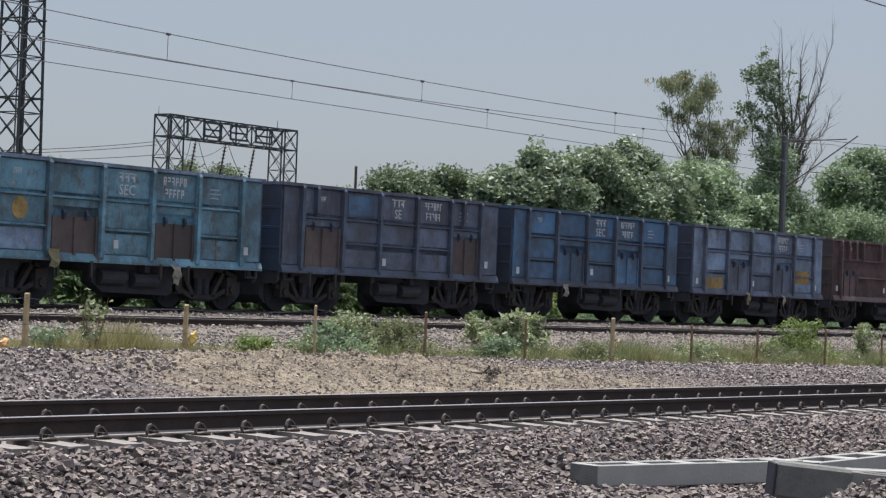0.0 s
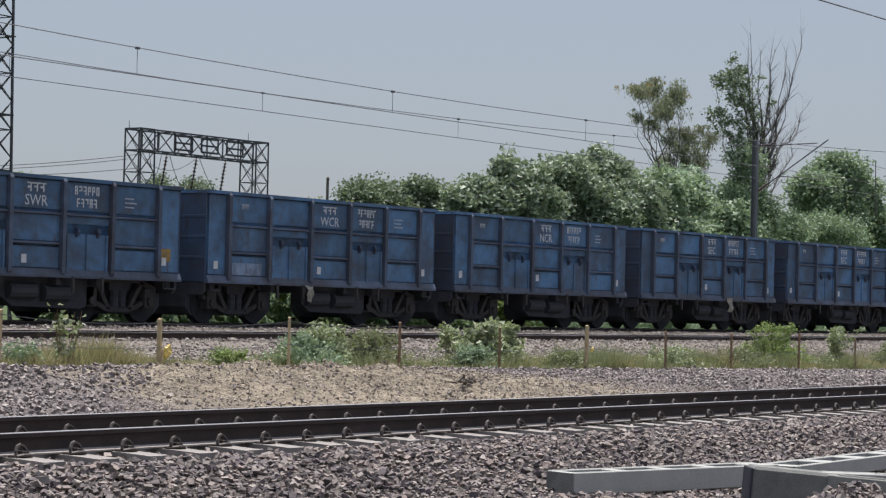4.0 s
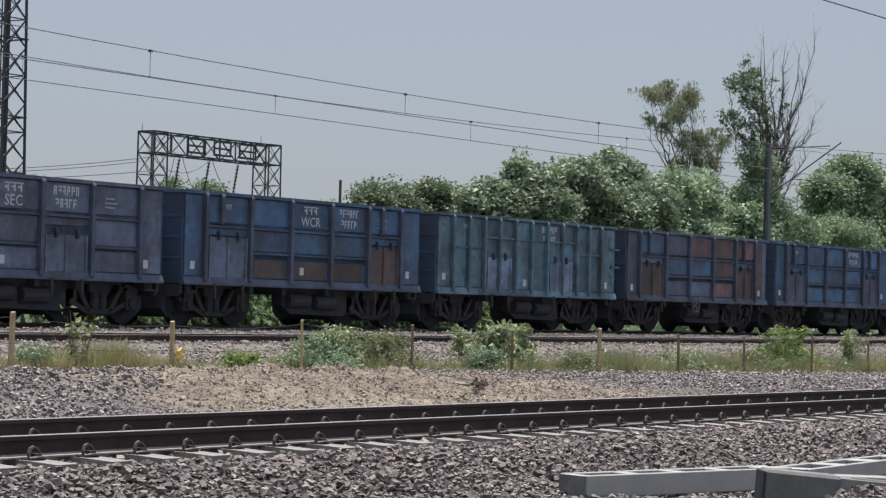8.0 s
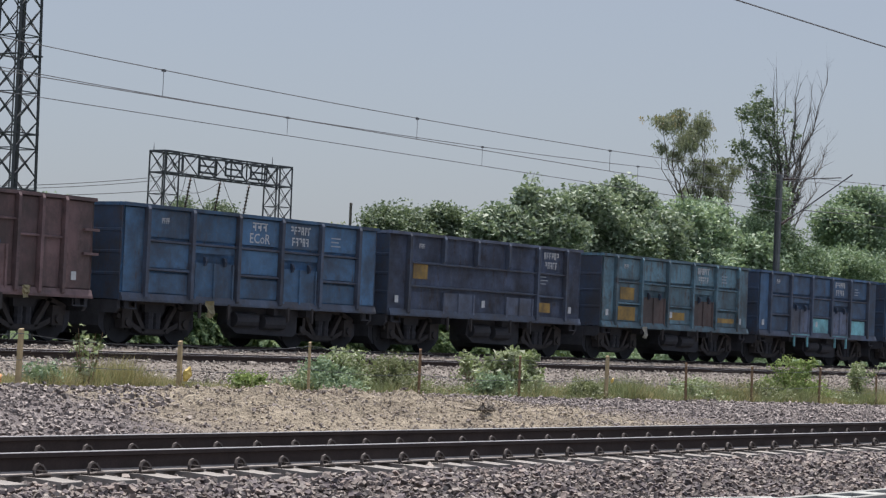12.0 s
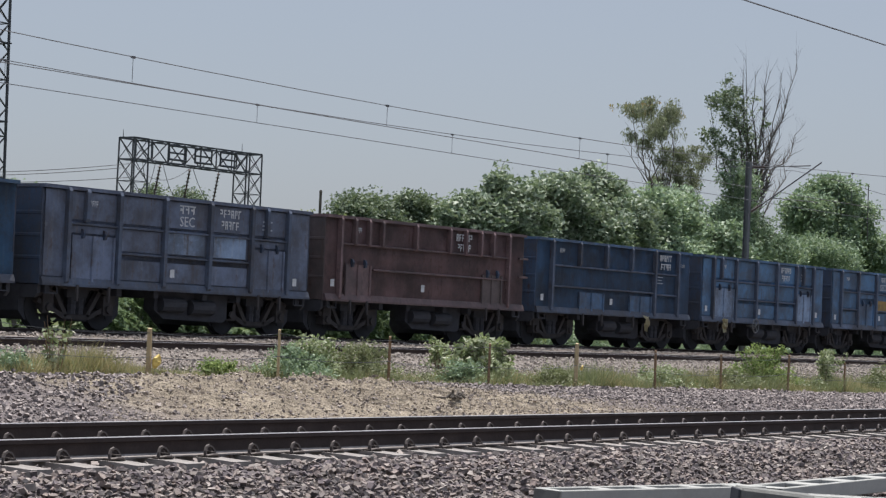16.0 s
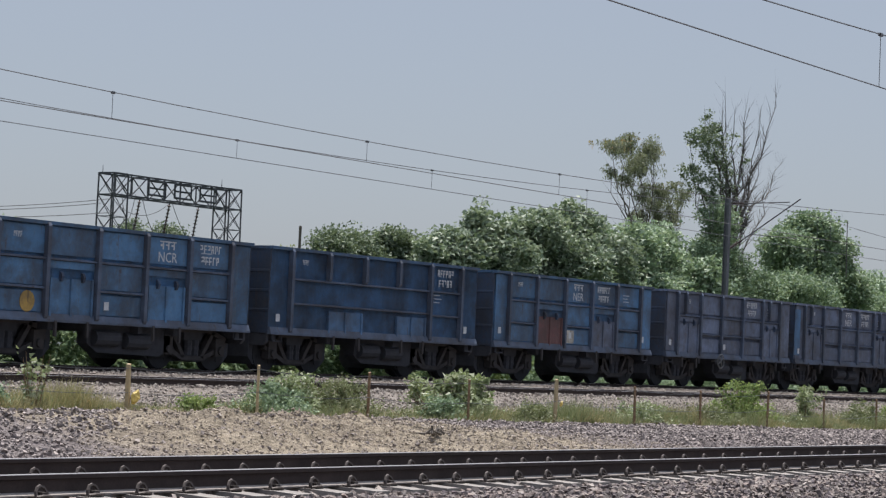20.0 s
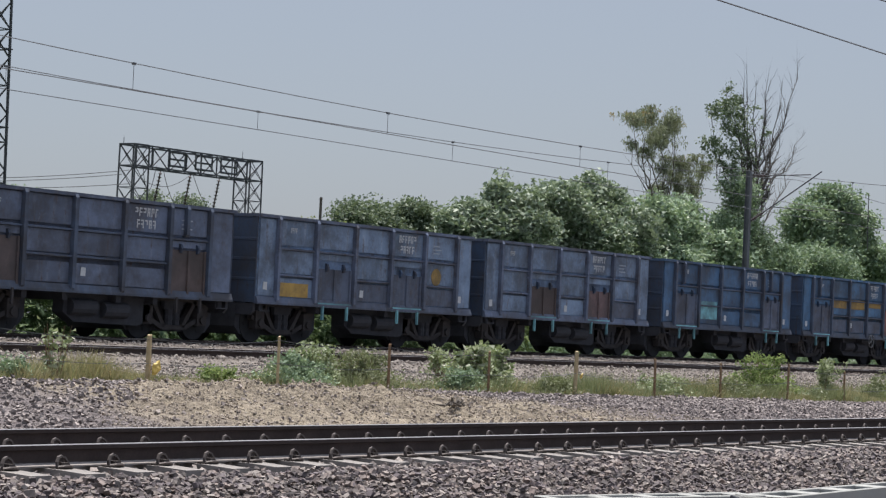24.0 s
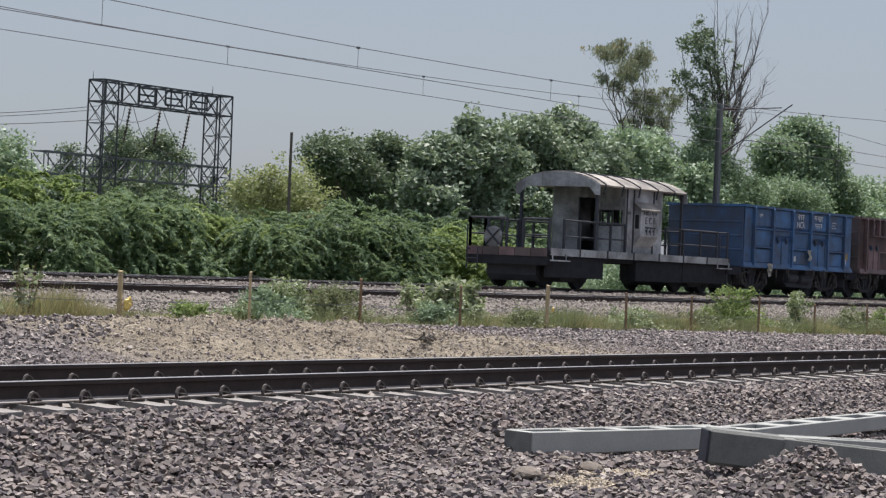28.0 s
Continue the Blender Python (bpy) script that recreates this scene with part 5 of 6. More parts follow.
def bars(bm, n, w, h, seed):
    """Illegible stencilled figures: a short stroke for each."""
    r = random.Random(seed)
    step = w / n
    for i in range(n):
        x = -w / 2 + i * step
        k = r.choice((0, 1, 2))
        if k != 1:
            box(bm, x, x + step * 0.22, -0.004, 0.0, 0, h)
        if k != 2:
            box(bm, x + step * 0.45, x + step * 0.68, -0.004, 0.0, h * r.choice((0, 0.4)), h)
        box(bm, x, x + step * 0.68, -0.0035, 0.0, h * 0.82, h)
        if r.random() < 0.6:
            box(bm, x, x + step * 0.68, -0.0035, 0.0, h * 0.4, h * 0.55)


def hindi(bm, n, w, h, seed):
    """A head line with strokes hanging from it."""
    r = random.Random(seed)
    box(bm, -w / 2, w / 2, -0.004, 0, h * 0.84, h)
    for i in range(n):
        x = -w / 2 + w * (i + 0.5) / n
        box(bm, x, x + w * 0.07, -0.004, 0, 0, h)
        box(bm, x - w * 0.13, x, -0.0035, 0, h * r.uniform(0.25, 0.6), h * 0.62)


def fx(u):
    """A place along the side, from its share of the wagon's length."""
    return -HALF if u <= 0 else HALF if u >= 1 else 9.676 * u - 5.006


def dent_sheet(bm, seed=0):
    """The side sheet: a grid pushed in and out a little between its ribs."""
    nx, nz = 18, 6
    g = [[bm.verts.new((-HALF + 2 * HALF * i / nx, 0.018 * noise.noise(Vector((i * 1.2, j * 1.0, seed * 7.7))), Z0 + (ZT - Z0) * j / nz)) for i in range(nx + 1)] for j in range(nz + 1)]
    b = [[bm.verts.new((v.co.x, v.co.y + 0.012, v.co.z)) for v in row] for row in (g[0], g[-1])]
    for j in range(nz):
        for i in range(nx):
            bm.faces.new((g[j][i], g[j][i + 1], g[j + 1][i + 1], g[j + 1][i]))
    fs = list(bm.faces)
    for v in [v for row in b for v in row]:
        bm.verts.remove(v)
    bmesh.ops.solidify(bm, geom=fs, thickness=-0.012)


def rib_shape(z0, z1, w=0.052):
    """A square pressed rib, sloped off at its head."""
    def f(bm):
        d = 0.135
        plate(bm, [(0.02, z0), (-d * 0.6, z0), (-d, z0 + 0.06), (-d, z1 - 0.08), (-d * 0.7, z1), (0.02, z1)], 'x', -w, w)
    return f


def stiff_shape(L):
    def f(bm):
        plate(bm, [(0.03, 0.034), (-0.03, 0.032), (-0.080, 0.014), (-0.080, -0.018), (0.03, -0.036)], 'x', 0, L)
    return f


def door_shape(w, h):
    """Two flat leaves with raised edge and middle bars, in one pressing."""
    def f(bm):
        t, b = -0.035, -0.075
        out = [(0, 0.02), (0, b), (0.06, b), (0.07, t), (w / 2 - 0.04, t), (w / 2 - 0.03, b), (w / 2 + 0.03, b), (w / 2 + 0.04, t), (w - 0.07, t), (w - 0.06, b), (w, b), (w, 0.02)]
        lo = [bm.verts.new((x, y, 0)) for x, y in out]
        hi = [bm.verts.new((x, y, h)) for x, y in out]
        bm.faces.new(lo[::-1])
        bm.faces.new(hi)
        for i in range(len(out)):
            k = (i + 1) % len(out)
            bm.faces.new((lo[i], lo[k], hi[k], hi[i]))
    return f


def hinge_shape(bm):
    plate(bm, [(0.0, -0.08), (-0.07, -0.06), (-0.10, 0.04), (-0.06, 0.13), (0.0, 0.15)], 'x', -0.035, 0.035)


def bogie_frame(bm):
    """A cast side frame with two triangular windows, axle boxes and springs."""
    y0, y1 = -0.07, 0.07
    bar = ((-1.28, 0.78, -0.62, 0.98), (-0.62, 0.98, 0.62, 0.98), (0.62, 0.98, 1.28, 0.78), (-1.28, 0.66, -0.42, 0.30), (-0.42, 0.30, 0.42, 0.30),
           (0.42, 0.30, 1.28, 0.66), (-0.80, 0.95, -0.34, 0.32), (0.80, 0.95, 0.34, 0.32))
    for xa, za, xb, zb in bar:
        d = Vector((xb - xa, 0, zb - za))
        n = Vector((-d.z, 0, d.x)).normalized() * 0.055
        a, b = Vector((xa, 0, za)), Vector((xb, 0, zb))
        vs = [bm.verts.new((p.x, y, p.z)) for y in (y0, y1) for p in (a + n, b + n, b - n, a - n)]
        for q in ((0, 1, 2, 3), (7, 6, 5, 4), (0, 4, 5, 1), (1, 5, 6, 2), (2, 6, 7, 3), (3, 7, 4, 0)):
            bm.faces.new([vs[i] for i in q])
    for x in (-1.0, 1.0):
        box(bm, x - 0.17, x + 0.17, -0.12, 0.1, 0.36, 0.80)
        rod(bm, (x, -0.18, 0.5), (x, -0.10, 0.5), 0.10, None, 10)


def spring_nest(bm):
    for x in (-0.13, 0.13):
        lathe(bm, (x, 0, 0.36), (x, 0, 0.74), [(0, 0.115), (0.2, 0.105), (0.4, 0.118), (0.6, 0.105), (0.8, 0.118), (1, 0.11)], 8)
    box(bm, -0.34, 0.34, -0.06, 0.06, 0.74, 0.93)


def wheelset_shape(bm):
    rod(bm, (0, -1.0, 0), (0, 1.0, 0), 0.08, None, 10)
    for s in (-1, 1):
        rod(bm, (0, s * 0.80, 0), (0, s * 0.92, 0), 0.5, 0.49, 16)
        rod(bm, (0, s * 0.765, 0), (0, s * 0.80, 0), 0.528, 0.528, 16)
        rod(bm, (0, s * 0.92, 0), (0, s * 0.98, 0), 0.17, 0.14, 12)
        for k in range(3):
            a = 2.094 * k
            rod(bm, (0.30 * math.cos(a), s * 0.92, 0.30 * math.sin(a)), (0.30 * math.cos(a), s * 0.935, 0.30 * math.sin(a)), 0.06, None, 8)


WHEELS = []


def bogie(parent, x):
    b = part("bogie", "bolster", lambda bm: box(bm, -0.2, 0.2, -1.0, 1.0, 0.48, 0.80), M_BOGIE, parent, pose(x, 0, 0))
    # added solid block behind the wheels, standing for the darkness under the wagon
    part("brake_beam", "bshade", lambda bm: plate(bm, [(-1.46, 0.20), (1.46, 0.20), (1.66, 0.40), (1.66, 0.97), (-1.66, 0.97), (-1.66, 0.40)], 'y', -0.90, 0.90), M_UNDER, b)
    for y in (-1.06, 1.06):
        part("side_frame", "bogieframe", bogie_frame, M_BOGIE, b, pose(0, y, 0, 0, 0, 0 if y < 0 else 180))
        part("spring_nest", "bogiesprings", spring_nest, M_UNDER, b, pose(0, y, 0))
    for k in (-1.0, 1.0):
        WHEELS.append(part("wheelset", "wheelset", wheelset_shape, M_WHEEL, b, pose(k, 0, 0.5)))
    return b


def end_shape(bm):
    """The end sheet with three pressed cross ribs."""
    out = [(0.02, Z0), (-0.02, Z0)]
    for z in (1.55, 2.05, 2.55):
        out += [(-0.02, z), (-0.032, z + 0.02), (-0.032, z + 0.07), (-0.02, z + 0.09)]
    out += [(-0.02, ZT), (0.02, ZT)]
    plate(bm, out, 'y', -YS, YS)


def cope_shape(bm):
    for s in (-1, 1):
        box(bm, -HALF - 0.03, HALF + 0.03, s * YS - 0.09, s * YS + 0.09, ZT - 0.07, ZT + 0.01)
    for s in (-1, 1):
        box(bm, s * HALF - 0.05, s * HALF + 0.05, -YS + 0.091, YS - 0.091, ZT - 0.07, ZT + 0.008)


def sill_shape(bm):
    plate(bm, [(0.03, Z0 - 0.03), (-0.10, Z0 - 0.03), (-0.10, Z0 + 0.02), (-0.05, Z0 + 0.16), (0.03, Z0 + 0.16)], 'x', -HALF, HALF)


def coupler_shape(bm):
    box(bm, 0.0, 0.44, -0.1, 0.1, 0.98, 1.20)
    box(bm, 0.30, 0.46, -0.17, 0.14, 0.95, 1.23)


def cross_shape(bm):
    box(bm, -0.08, 0.08, -1.44, 1.44, 0.82, 1.0)


def cylinder_shape(bm):
    rod(bm, (-0.42, 0, 0), (0.42, 0, 0), 0.19, None, 12)


def handwheel_shape(bm):
    n = 16
    pts = [(0.24 * math.cos(6.2832 * i / n), 0, 0.24 * math.sin(6.2832 * i / n)) for i in range(n + 1)]
    tube(bm, pts, 0.022, 5)
    for k in range(4):
        a = 1.5708 * k + 0.5
        rod(bm, (0, 0, 0), (0.24 * math.cos(a), 0, 0.24 * math.sin(a)), 0.018, None, 5)
    rod(bm, (0, 0, 0), (0, 0.35, 0), 0.03, None, 6)


RIBS = {
    'A': [(0.09, 0), (0.255, 0), (0.432, 0), (0.605, 0), (0.772, 0), (0.938, 0)],
    'B': [(0.088, 0), (0.15, 1), (0.265, 0), (0.432, 0), (0.605, 0), (0.772, 0), (0.835, 1), (0.925, 0)],
    'C': [(0.094, 0), (0.264, 1), (0.435, 1), (0.602, 1), (0.766, 0), (0.93, 0)],
    'D': [(0.07, 0), (0.135, 1), (0.20, 1), (0.265, 1), (0.432, 1), (0.605, 1), (0.69, 1), (0.772, 1), (0.84, 1), (0.93, 0)],
    'E': [(0.085, 0), (0.167, 0), (0.25, 0), (0.33, 0), (0.42, 0), (0.51, 0), (0.60, 0), (0.69, 0), (0.775, 0), (0.85, 0), (0.925, 0)],
    'F': [(0.17, 1), (0.27, 1), (0.36, 1), (0.45, 1), (0.51, 1), (0.63, 0), (0.70, 0), (0.76, 0), (0.83, 0), (0.96, 0)],
}
STIFF = {   # along from, along to, height
    'A': [(0.09, 0.255, 2.40), (0.09, 0.255, 1.74), (0.255, 0.432, 2.40), (0.432, 0.605, 2.40), (0.432, 0.605, 1.74), (0.605, 0.772, 2.40), (0.772, 0.938, 2.40), (0.772, 0.938, 1.74)],
    'B': [(0.088, 0.265, 2.40), (0.265, 0.432, 2.40), (0.265, 0.432, 1.80), (0.432, 0.605, 2.40), (0.432, 0.605, 1.80), (0.605, 0.772, 2.40), (0.605, 0.772, 1.80), (0.772, 0.925, 2.40)],
    'C': [(0.094, 0.766, 2.43), (0.094, 0.766, 1.80), (0.766, 0.93, 2.43), (0.766, 0.93, 1.76)],
    'D': [(0.07, 0.93, 2.50), (0.225, 0.93, 1.86)],
    'E': [(0.085, 0.25, 2.30), (0.25, 0.775, 2.62), (0.775, 0.925, 2.30)],
    'F': [(0.17, 0.61, 2.43)],
}
DOORS = {'A': [(0.27, 0.42, 1.12, 0.86), (0.62, 0.76, 1.12, 0.86)], 'B': [(0.105, 0.255, 1.10, 1.05), (0.785, 0.915, 1.10, 1.05)],
         'C': [(0.27, 0.43, 1.05, 0.62), (0.60, 0.75, 1.05, 0.62)], 'D': [(0.10, 0.22, 1.12, 0.85), (0.79, 0.90, 1.12, 0.85)],
         'E': [(0.27, 0.40, 1.06, 1.0), (0.62, 0.75, 1.06, 1.0)], 'F': []}
COLOUR = {'umber': "rust-brown", 'blue': "faded blue", 'bright': "bright blue", 'navy': "navy blue", 'pale': "pale weathered blue", 'teal': "weathered teal", 'steel': "grey-blue", 'slate': "slate grey", 'red': "dull red", 'brown': "red-brown"}


def wagon(kind, col, doors=("", ""), code="", patches=(), rags=(), levers="", wheel=0.0, seed=0, numbered=1, slide=0.0):
    """An open bogie wagon with ribbed steel sides; its origin is on the rails under its middle."""
    extra = " and painted patches" if len(patches) > 1 else (" and rusty doors" if doors[0] else "")
    t = thing("goods_wagon", "open %s goods wagon with ribbed sides%s" % (COLOUR[col], extra), "goods wagon", "wagons of the goods train")
    P = PAINT[col]
    part("side_wall", ("side", seed % 5), lambda bm: dent_sheet(bm, seed % 5), P, t, pose(0, -YS, 0))
    part("side_wall", ("side", seed % 5), None, P, t, pose(0, YS, 0, 0, 0, 180))
    # ends get a darker paint than the sides: their shade is in the colour
    E_ = PAINT['umber' if col in ('red', 'brown') else 'dim' if col == 'bright' else 'shade_blue']
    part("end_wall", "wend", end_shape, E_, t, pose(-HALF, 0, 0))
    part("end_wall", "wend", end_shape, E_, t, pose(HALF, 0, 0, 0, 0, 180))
    part("floor", "wfloor", lambda bm: box(bm, -HALF + 0.03, HALF - 0.03, -YS + 0.03, YS - 0.03, 1.16, 1.22), M_COAL, t)
    plain = {'pale': 'steel', 'steel': 'slate'}.get(col, "")
    doors = tuple(d or plain for d in doors)
    P2 = PAINT[{'pale': 'steel', 'steel': 'slate'}.get(col, col)]
    P3 = P if col in ('pale', 'teal') else P2 if col in ('red', 'brown', 'bright', 'steel') else PAINT['grime']   # ribs hold more grime than the sheets
    rp = random.Random(seed * 7 + 1)
    part("top_rail", "wcope", cope_shape, P2, t)
    part("centre_sill", "wunder", lambda bm: box(bm, -HALF, HALF, -0.24, 0.24, 0.84, 0.999), M_UNDER, t)
    for x in (-4.6, -2.2, -0.9, 0.9, 2.2, 4.6):
        part("cross_bar", "wcross", cross_shape, M_UNDER, t, pose(x, 0, 0))
    part("brake_gear", "wgear", lambda bm: plate(bm, [(-0.62, 0.99), (-0.66, 0.55), (-0.3, 0.34), (1.9, 0.30), (2.3, 0.45), (2.35, 0.99)], 'y', -1.18, -0.85), M_UNDER, t)
    for x, z in ((-0.1, 0.68), (1.0, 0.64)):
        part("brake_cylinder", "wcyl", cylinder_shape, M_UNDER, t, pose(x, -1.2, z))
    for y, rz in ((-YS, 0), (YS, 180)):
        part("sill", "wsill", sill_shape, P3, t, pose(0, y, 0, 0, 0, rz))
        s = 1 if rz == 0 else -1
        for u, short in RIBS[kind]:
            z0 = 2.46 if short else Z0 + 0.02
            w = 0.045 if kind in 'DEF' else 0.055
            part("rib", ("rib", short, w), rib_shape(z0, ZT - 0.02, w), P3, t, pose(s * fx(u), y, 0, 0, 0, rz))
        for a, b, z in STIFF[kind]:
            L = round(fx(b) - fx(a) - 0.10, 3)
            part("stiffener", ("stiff", L), stiff_shape(L), P3, t, pose(s * (fx(a) + 0.05), y, z, 0, 0, rz))
        for k, (a, b, z, h) in enumerate(DOORS[kind]):
            w = round(fx(b) - fx(a), 3)
            col_d = doors[k] if s > 0 else ""
            d = part("door", ("door", w, h), door_shape(w, h), PAINT[col_d] if col_d else P, t, pose(s * fx(a), y, z, 0, 0, rz),
                     (COLOUR.get(col_d, "repainted") + " flap door") if col_d else "")
            if kind != 'C':
                for q in (0.25, 0.75):
                    part("hinge", "whinge", hinge_shape, PAINT['shade_blue'], d, pose(w * q, -0.02, h))
    if kind in 'ABE':
        us = [u for u, short in RIBS[kind] if not short]
        for a, b in zip([0.0] + us, us + [1.0]):
            rows = [(1.20, ZT - 0.10)]
            if 0.05 < a and b < 0.95 and kind != 'E':
                has_door = any(a - 0.01 <= d0 and d1 <= b + 0.01 for d0, d1, _, _ in DOORS[kind])
                rows = [(2.50, ZT - 0.10), (2.20, 2.36)] if has_door else [(1.20, 1.66), (1.86 if kind == 'B' else 1.79, 2.36), (2.50, ZT - 0.10)]
            for z0, z1 in rows:
                w = round(fx(b) - fx(a) - 0.13, 3)
                part("panel", ("panel", w, round(z1 - z0, 3)), lambda bm: box(bm, 0, w, -0.012, 0.0, 0, z1 - z0), P2 if z1 < 1.8 and rp.random() < 0.55 else P, t, pose(fx(a) + 0.065, -YS - 0.012, z0))
    lev = PAINT[levers] if levers else M_BOGIE
    for a, b, z, h in DOORS[kind]:
        for u in (a + 0.02, b - 0.02):
            part("door_lever", "wlever", lambda bm: box(bm, -0.03, 0.03, -0.03, 0.03, 0.66, 1.02), lev, t, pose(fx(u), -YS - 0.10, 0))
        if levers:
            part("lever_bar", ("wbar", round(b - a, 3)), lambda bm: box(bm, 0, (b - a) * 9.676, -0.05, 0.0, 0.98, 1.10), lev, t, pose(fx(a), -YS - 0.04, 0), "pale blue lever bar")
    for s in (-1, 1):
        bogie(t, s * 3.262)
        part("headstock", "wheadstock", lambda bm: plate(bm, [(-1.35, 0.70), (1.35, 0.70), (1.44, 0.80), (1.44, 0.998), (-1.44, 0.998), (-1.44, 0.80)], 'x', -0.10, 0.0), M_UNDER, t, pose(s * HALF, 0, 0, 0, 0, 0 if s > 0 else 180))
        part("coupler", "wcoupler", coupler_shape, M_UNDER, t, pose(s * HALF, 0, 0, 0, 0, 0 if s > 0 else 180))
        part("brake_hose", "whose", lambda bm: tube(bm, [(0.0, 0.55, 1.02), (0.16, 0.57, 0.92), (0.30, 0.60, 0.76), (0.44, 0.62, 0.72)], 0.035, 6), M_WHEEL, t, pose(s * HALF, 0, 0, 0, 0, 0 if s > 0 else 180))
        part("step", "wstep", lambda bm: (box(bm, -0.2, 0.2, -0.03, 0.03, 0.80, 0.83), rod(bm, (-0.19, 0, 0.8), (-0.19, 0, 1.0), 0.015), rod(bm, (0.19, 0, 0.8), (0.19, 0, 1.0), 0.015)), M_UNDER, t, pose(s * 4.55, -YS - 0.02, 0))
    if kind in 'DEF':
        for z in (2.52, 1.98):
            part("corner_step", "wcorner", lambda bm: box(bm, -0.34, 0.13, -0.10, -0.02, -0.03, 0.03), P3, t, pose(HALF, -YS, z))
    r = random.Random(seed * 13 + 5)
    y = -YS - 0.030
    if kind in 'AB':
        spots = (0.46 + 0.03 * r.random(), 0.045, 0.965)
    else:
        spots = (0.48, 0.045, 0.965)
    for k, u in enumerate(spots):
        if r.random() < 0.8:
            part("notice_plate", ("plate", k), lambda bm: box(bm, -0.08, 0.08, -0.011, 0, -0.095, 0.095), PAINT['white'], t, pose(fx(u), y, 1.38 + 0.1 * r.random(), 0, r.uniform(-3, 3), 0), "small white notice plate")
    if code:
        u = {'A': 0.52, 'B': 0.52, 'C': 0.965, 'D': 0.56, 'E': 0.40, 'F': 0.5}[kind] + slide
        if kind == 'C':
            lettering(t, code, fx(u), 2.72, y, 0.17)
        else:
            lettering(t, code, fx(u), 2.56, y, 0.34)
            part("lettering", ("hindi", len(code)), lambda bm: hindi(bm, 3, 0.6, 0.20, len(code)), PAINT['white'], t, pose(fx(u), y, 2.86), "worn stencilled characters")
    if numbered:
        u = {'A': 0.69, 'B': 0.69, 'C': 0.85, 'D': 0.69, 'E': 0.62, 'F': 0.8}[kind] + slide
        part("stencil_mark", ("fig", seed % 4), lambda bm: bars(bm, 6, 0.85, 0.20, seed % 4), PAINT['white'], t, pose(fx(u), y, 2.86), "worn stencilled figures")
        part("stencil_mark", ("figb", seed % 3), lambda bm: bars(bm, 5, 0.70, 0.20, 9 + seed % 3), PAINT['white'], t, pose(fx(u), y, 2.58), "worn stencilled figures")
        part("stencil_mark", ("figc", 0), lambda bm: bars(bm, 4, 0.28, 0.13, 21), PAINT['white'], t, pose(fx(0.16 if kind != 'B' else 0.18), y, 2.82), "small stencilled figures")
        if kind in 'ABC':
            for k in range(3):
                part("fine_print", ("print", k, seed % 2), lambda bm: box(bm, 0, 0.40 - 0.09 * ((k + seed) % 2), -0.003, 0, 0, 0.030), PAINT['faint'], t, pose(fx(0.82 if kind != 'C' else 0.79), y, (2.84 if kind != 'C' else 2.32) - 0.10 * k), "line of small white print")
    for a, b, z, h, c in patches:
        if c == 'disc':
            part("disc", "wdisc", lambda bm: rod(bm, (0, 0.004, 0), (0, -0.004, 0), 0.24, None, 20), PAINT['yellow'], t, pose(fx(a), y, z), "ochre painted disc")
        else:
            w = round((b - a) * 9.676, 3)
            part("painted_patch", ("patch", w, h), lambda bm: box(bm, 0, w, -0.006, 0, 0, h), PAINT[c], t, pose(fx(a), y, z), "%s painted patch" % {'yellow': "ochre", 'cyan': "turquoise", 'olive': "faded olive"}.get(c, COLOUR.get(c, "pale")))
    for u, z, s, c in rags:
        part("torn_sheet", ("rag", s, round(u * 10) % 3), lambda bm: rag(bm, s, round(u * 10) % 3), M_PLASTICY if c == 'y' else M_PLASTIC, t, pose(fx(u), -YR - 0.06, z), "torn plastic sheet")
    if wheel:
        part("brake_wheel", "wwheel", handwheel_shape, M_GALV, t, pose(fx(wheel), -YR - 0.12, 0.92), "spoked brake hand wheel")
    return t


BR = ("umber", "umber")
CY1, CY2 = (0.45, 0.59, 1.16, 0.52, 'cyan'), (0.79, 0.92, 1.16, 0.52, 'cyan')
DISC = (0.20, 0, 1.42, 0, 'disc')
# from the head of the train to its tail
SPECS = []
SPECS += [
    dict(kind='D', col='brown'),
    dict(kind='A', col='steel', patches=[(0.11, 0.23, 1.15, 0.4, 'yellow'), (0.80, 0.91, 1.5, 0.45, 'yellow')], rags=[(0.40, 1.1, 1.0, 'y'), (0.68, 1.05, 0.8, 'w')]),
    dict(kind='A', col='blue', rags=[(0.30, 1.06, 0.9, 'w')], code="SEC"),
    dict(kind='B', col='slate', doors=BR, code="SE", patches=[(0.29, 0.41, 2.55, 0.5, 'blue')]),
    dict(kind='A', col='pale', doors=BR, code="SEC", rags=[(0.27, 1.25, 1.0, 'y'), (0.69, 1.02, 1.1, 'w')], patches=[(0.17, 0, 2.1, 0, 'disc')]),
    dict(kind='A', col='navy', code="ECR"),
    dict(kind='B', col='slate', doors=("", "cream"), patches=[(0.29, 0.41, 2.55, 0.5, 'navy'), (0.625, 0.755, 2.55, 0.5, 'navy'), (0.29, 0.41, 1.21, 0.44, 'umber'), (0.45, 0.585, 1.21, 0.44, 'umber'), (0.625, 0.755, 1.21, 0.44, 'umber'), (0.29, 0.41, 1.88, 0.46, 'umber'), (0.45, 0.585, 1.88, 0.46, 'umber')]),
]
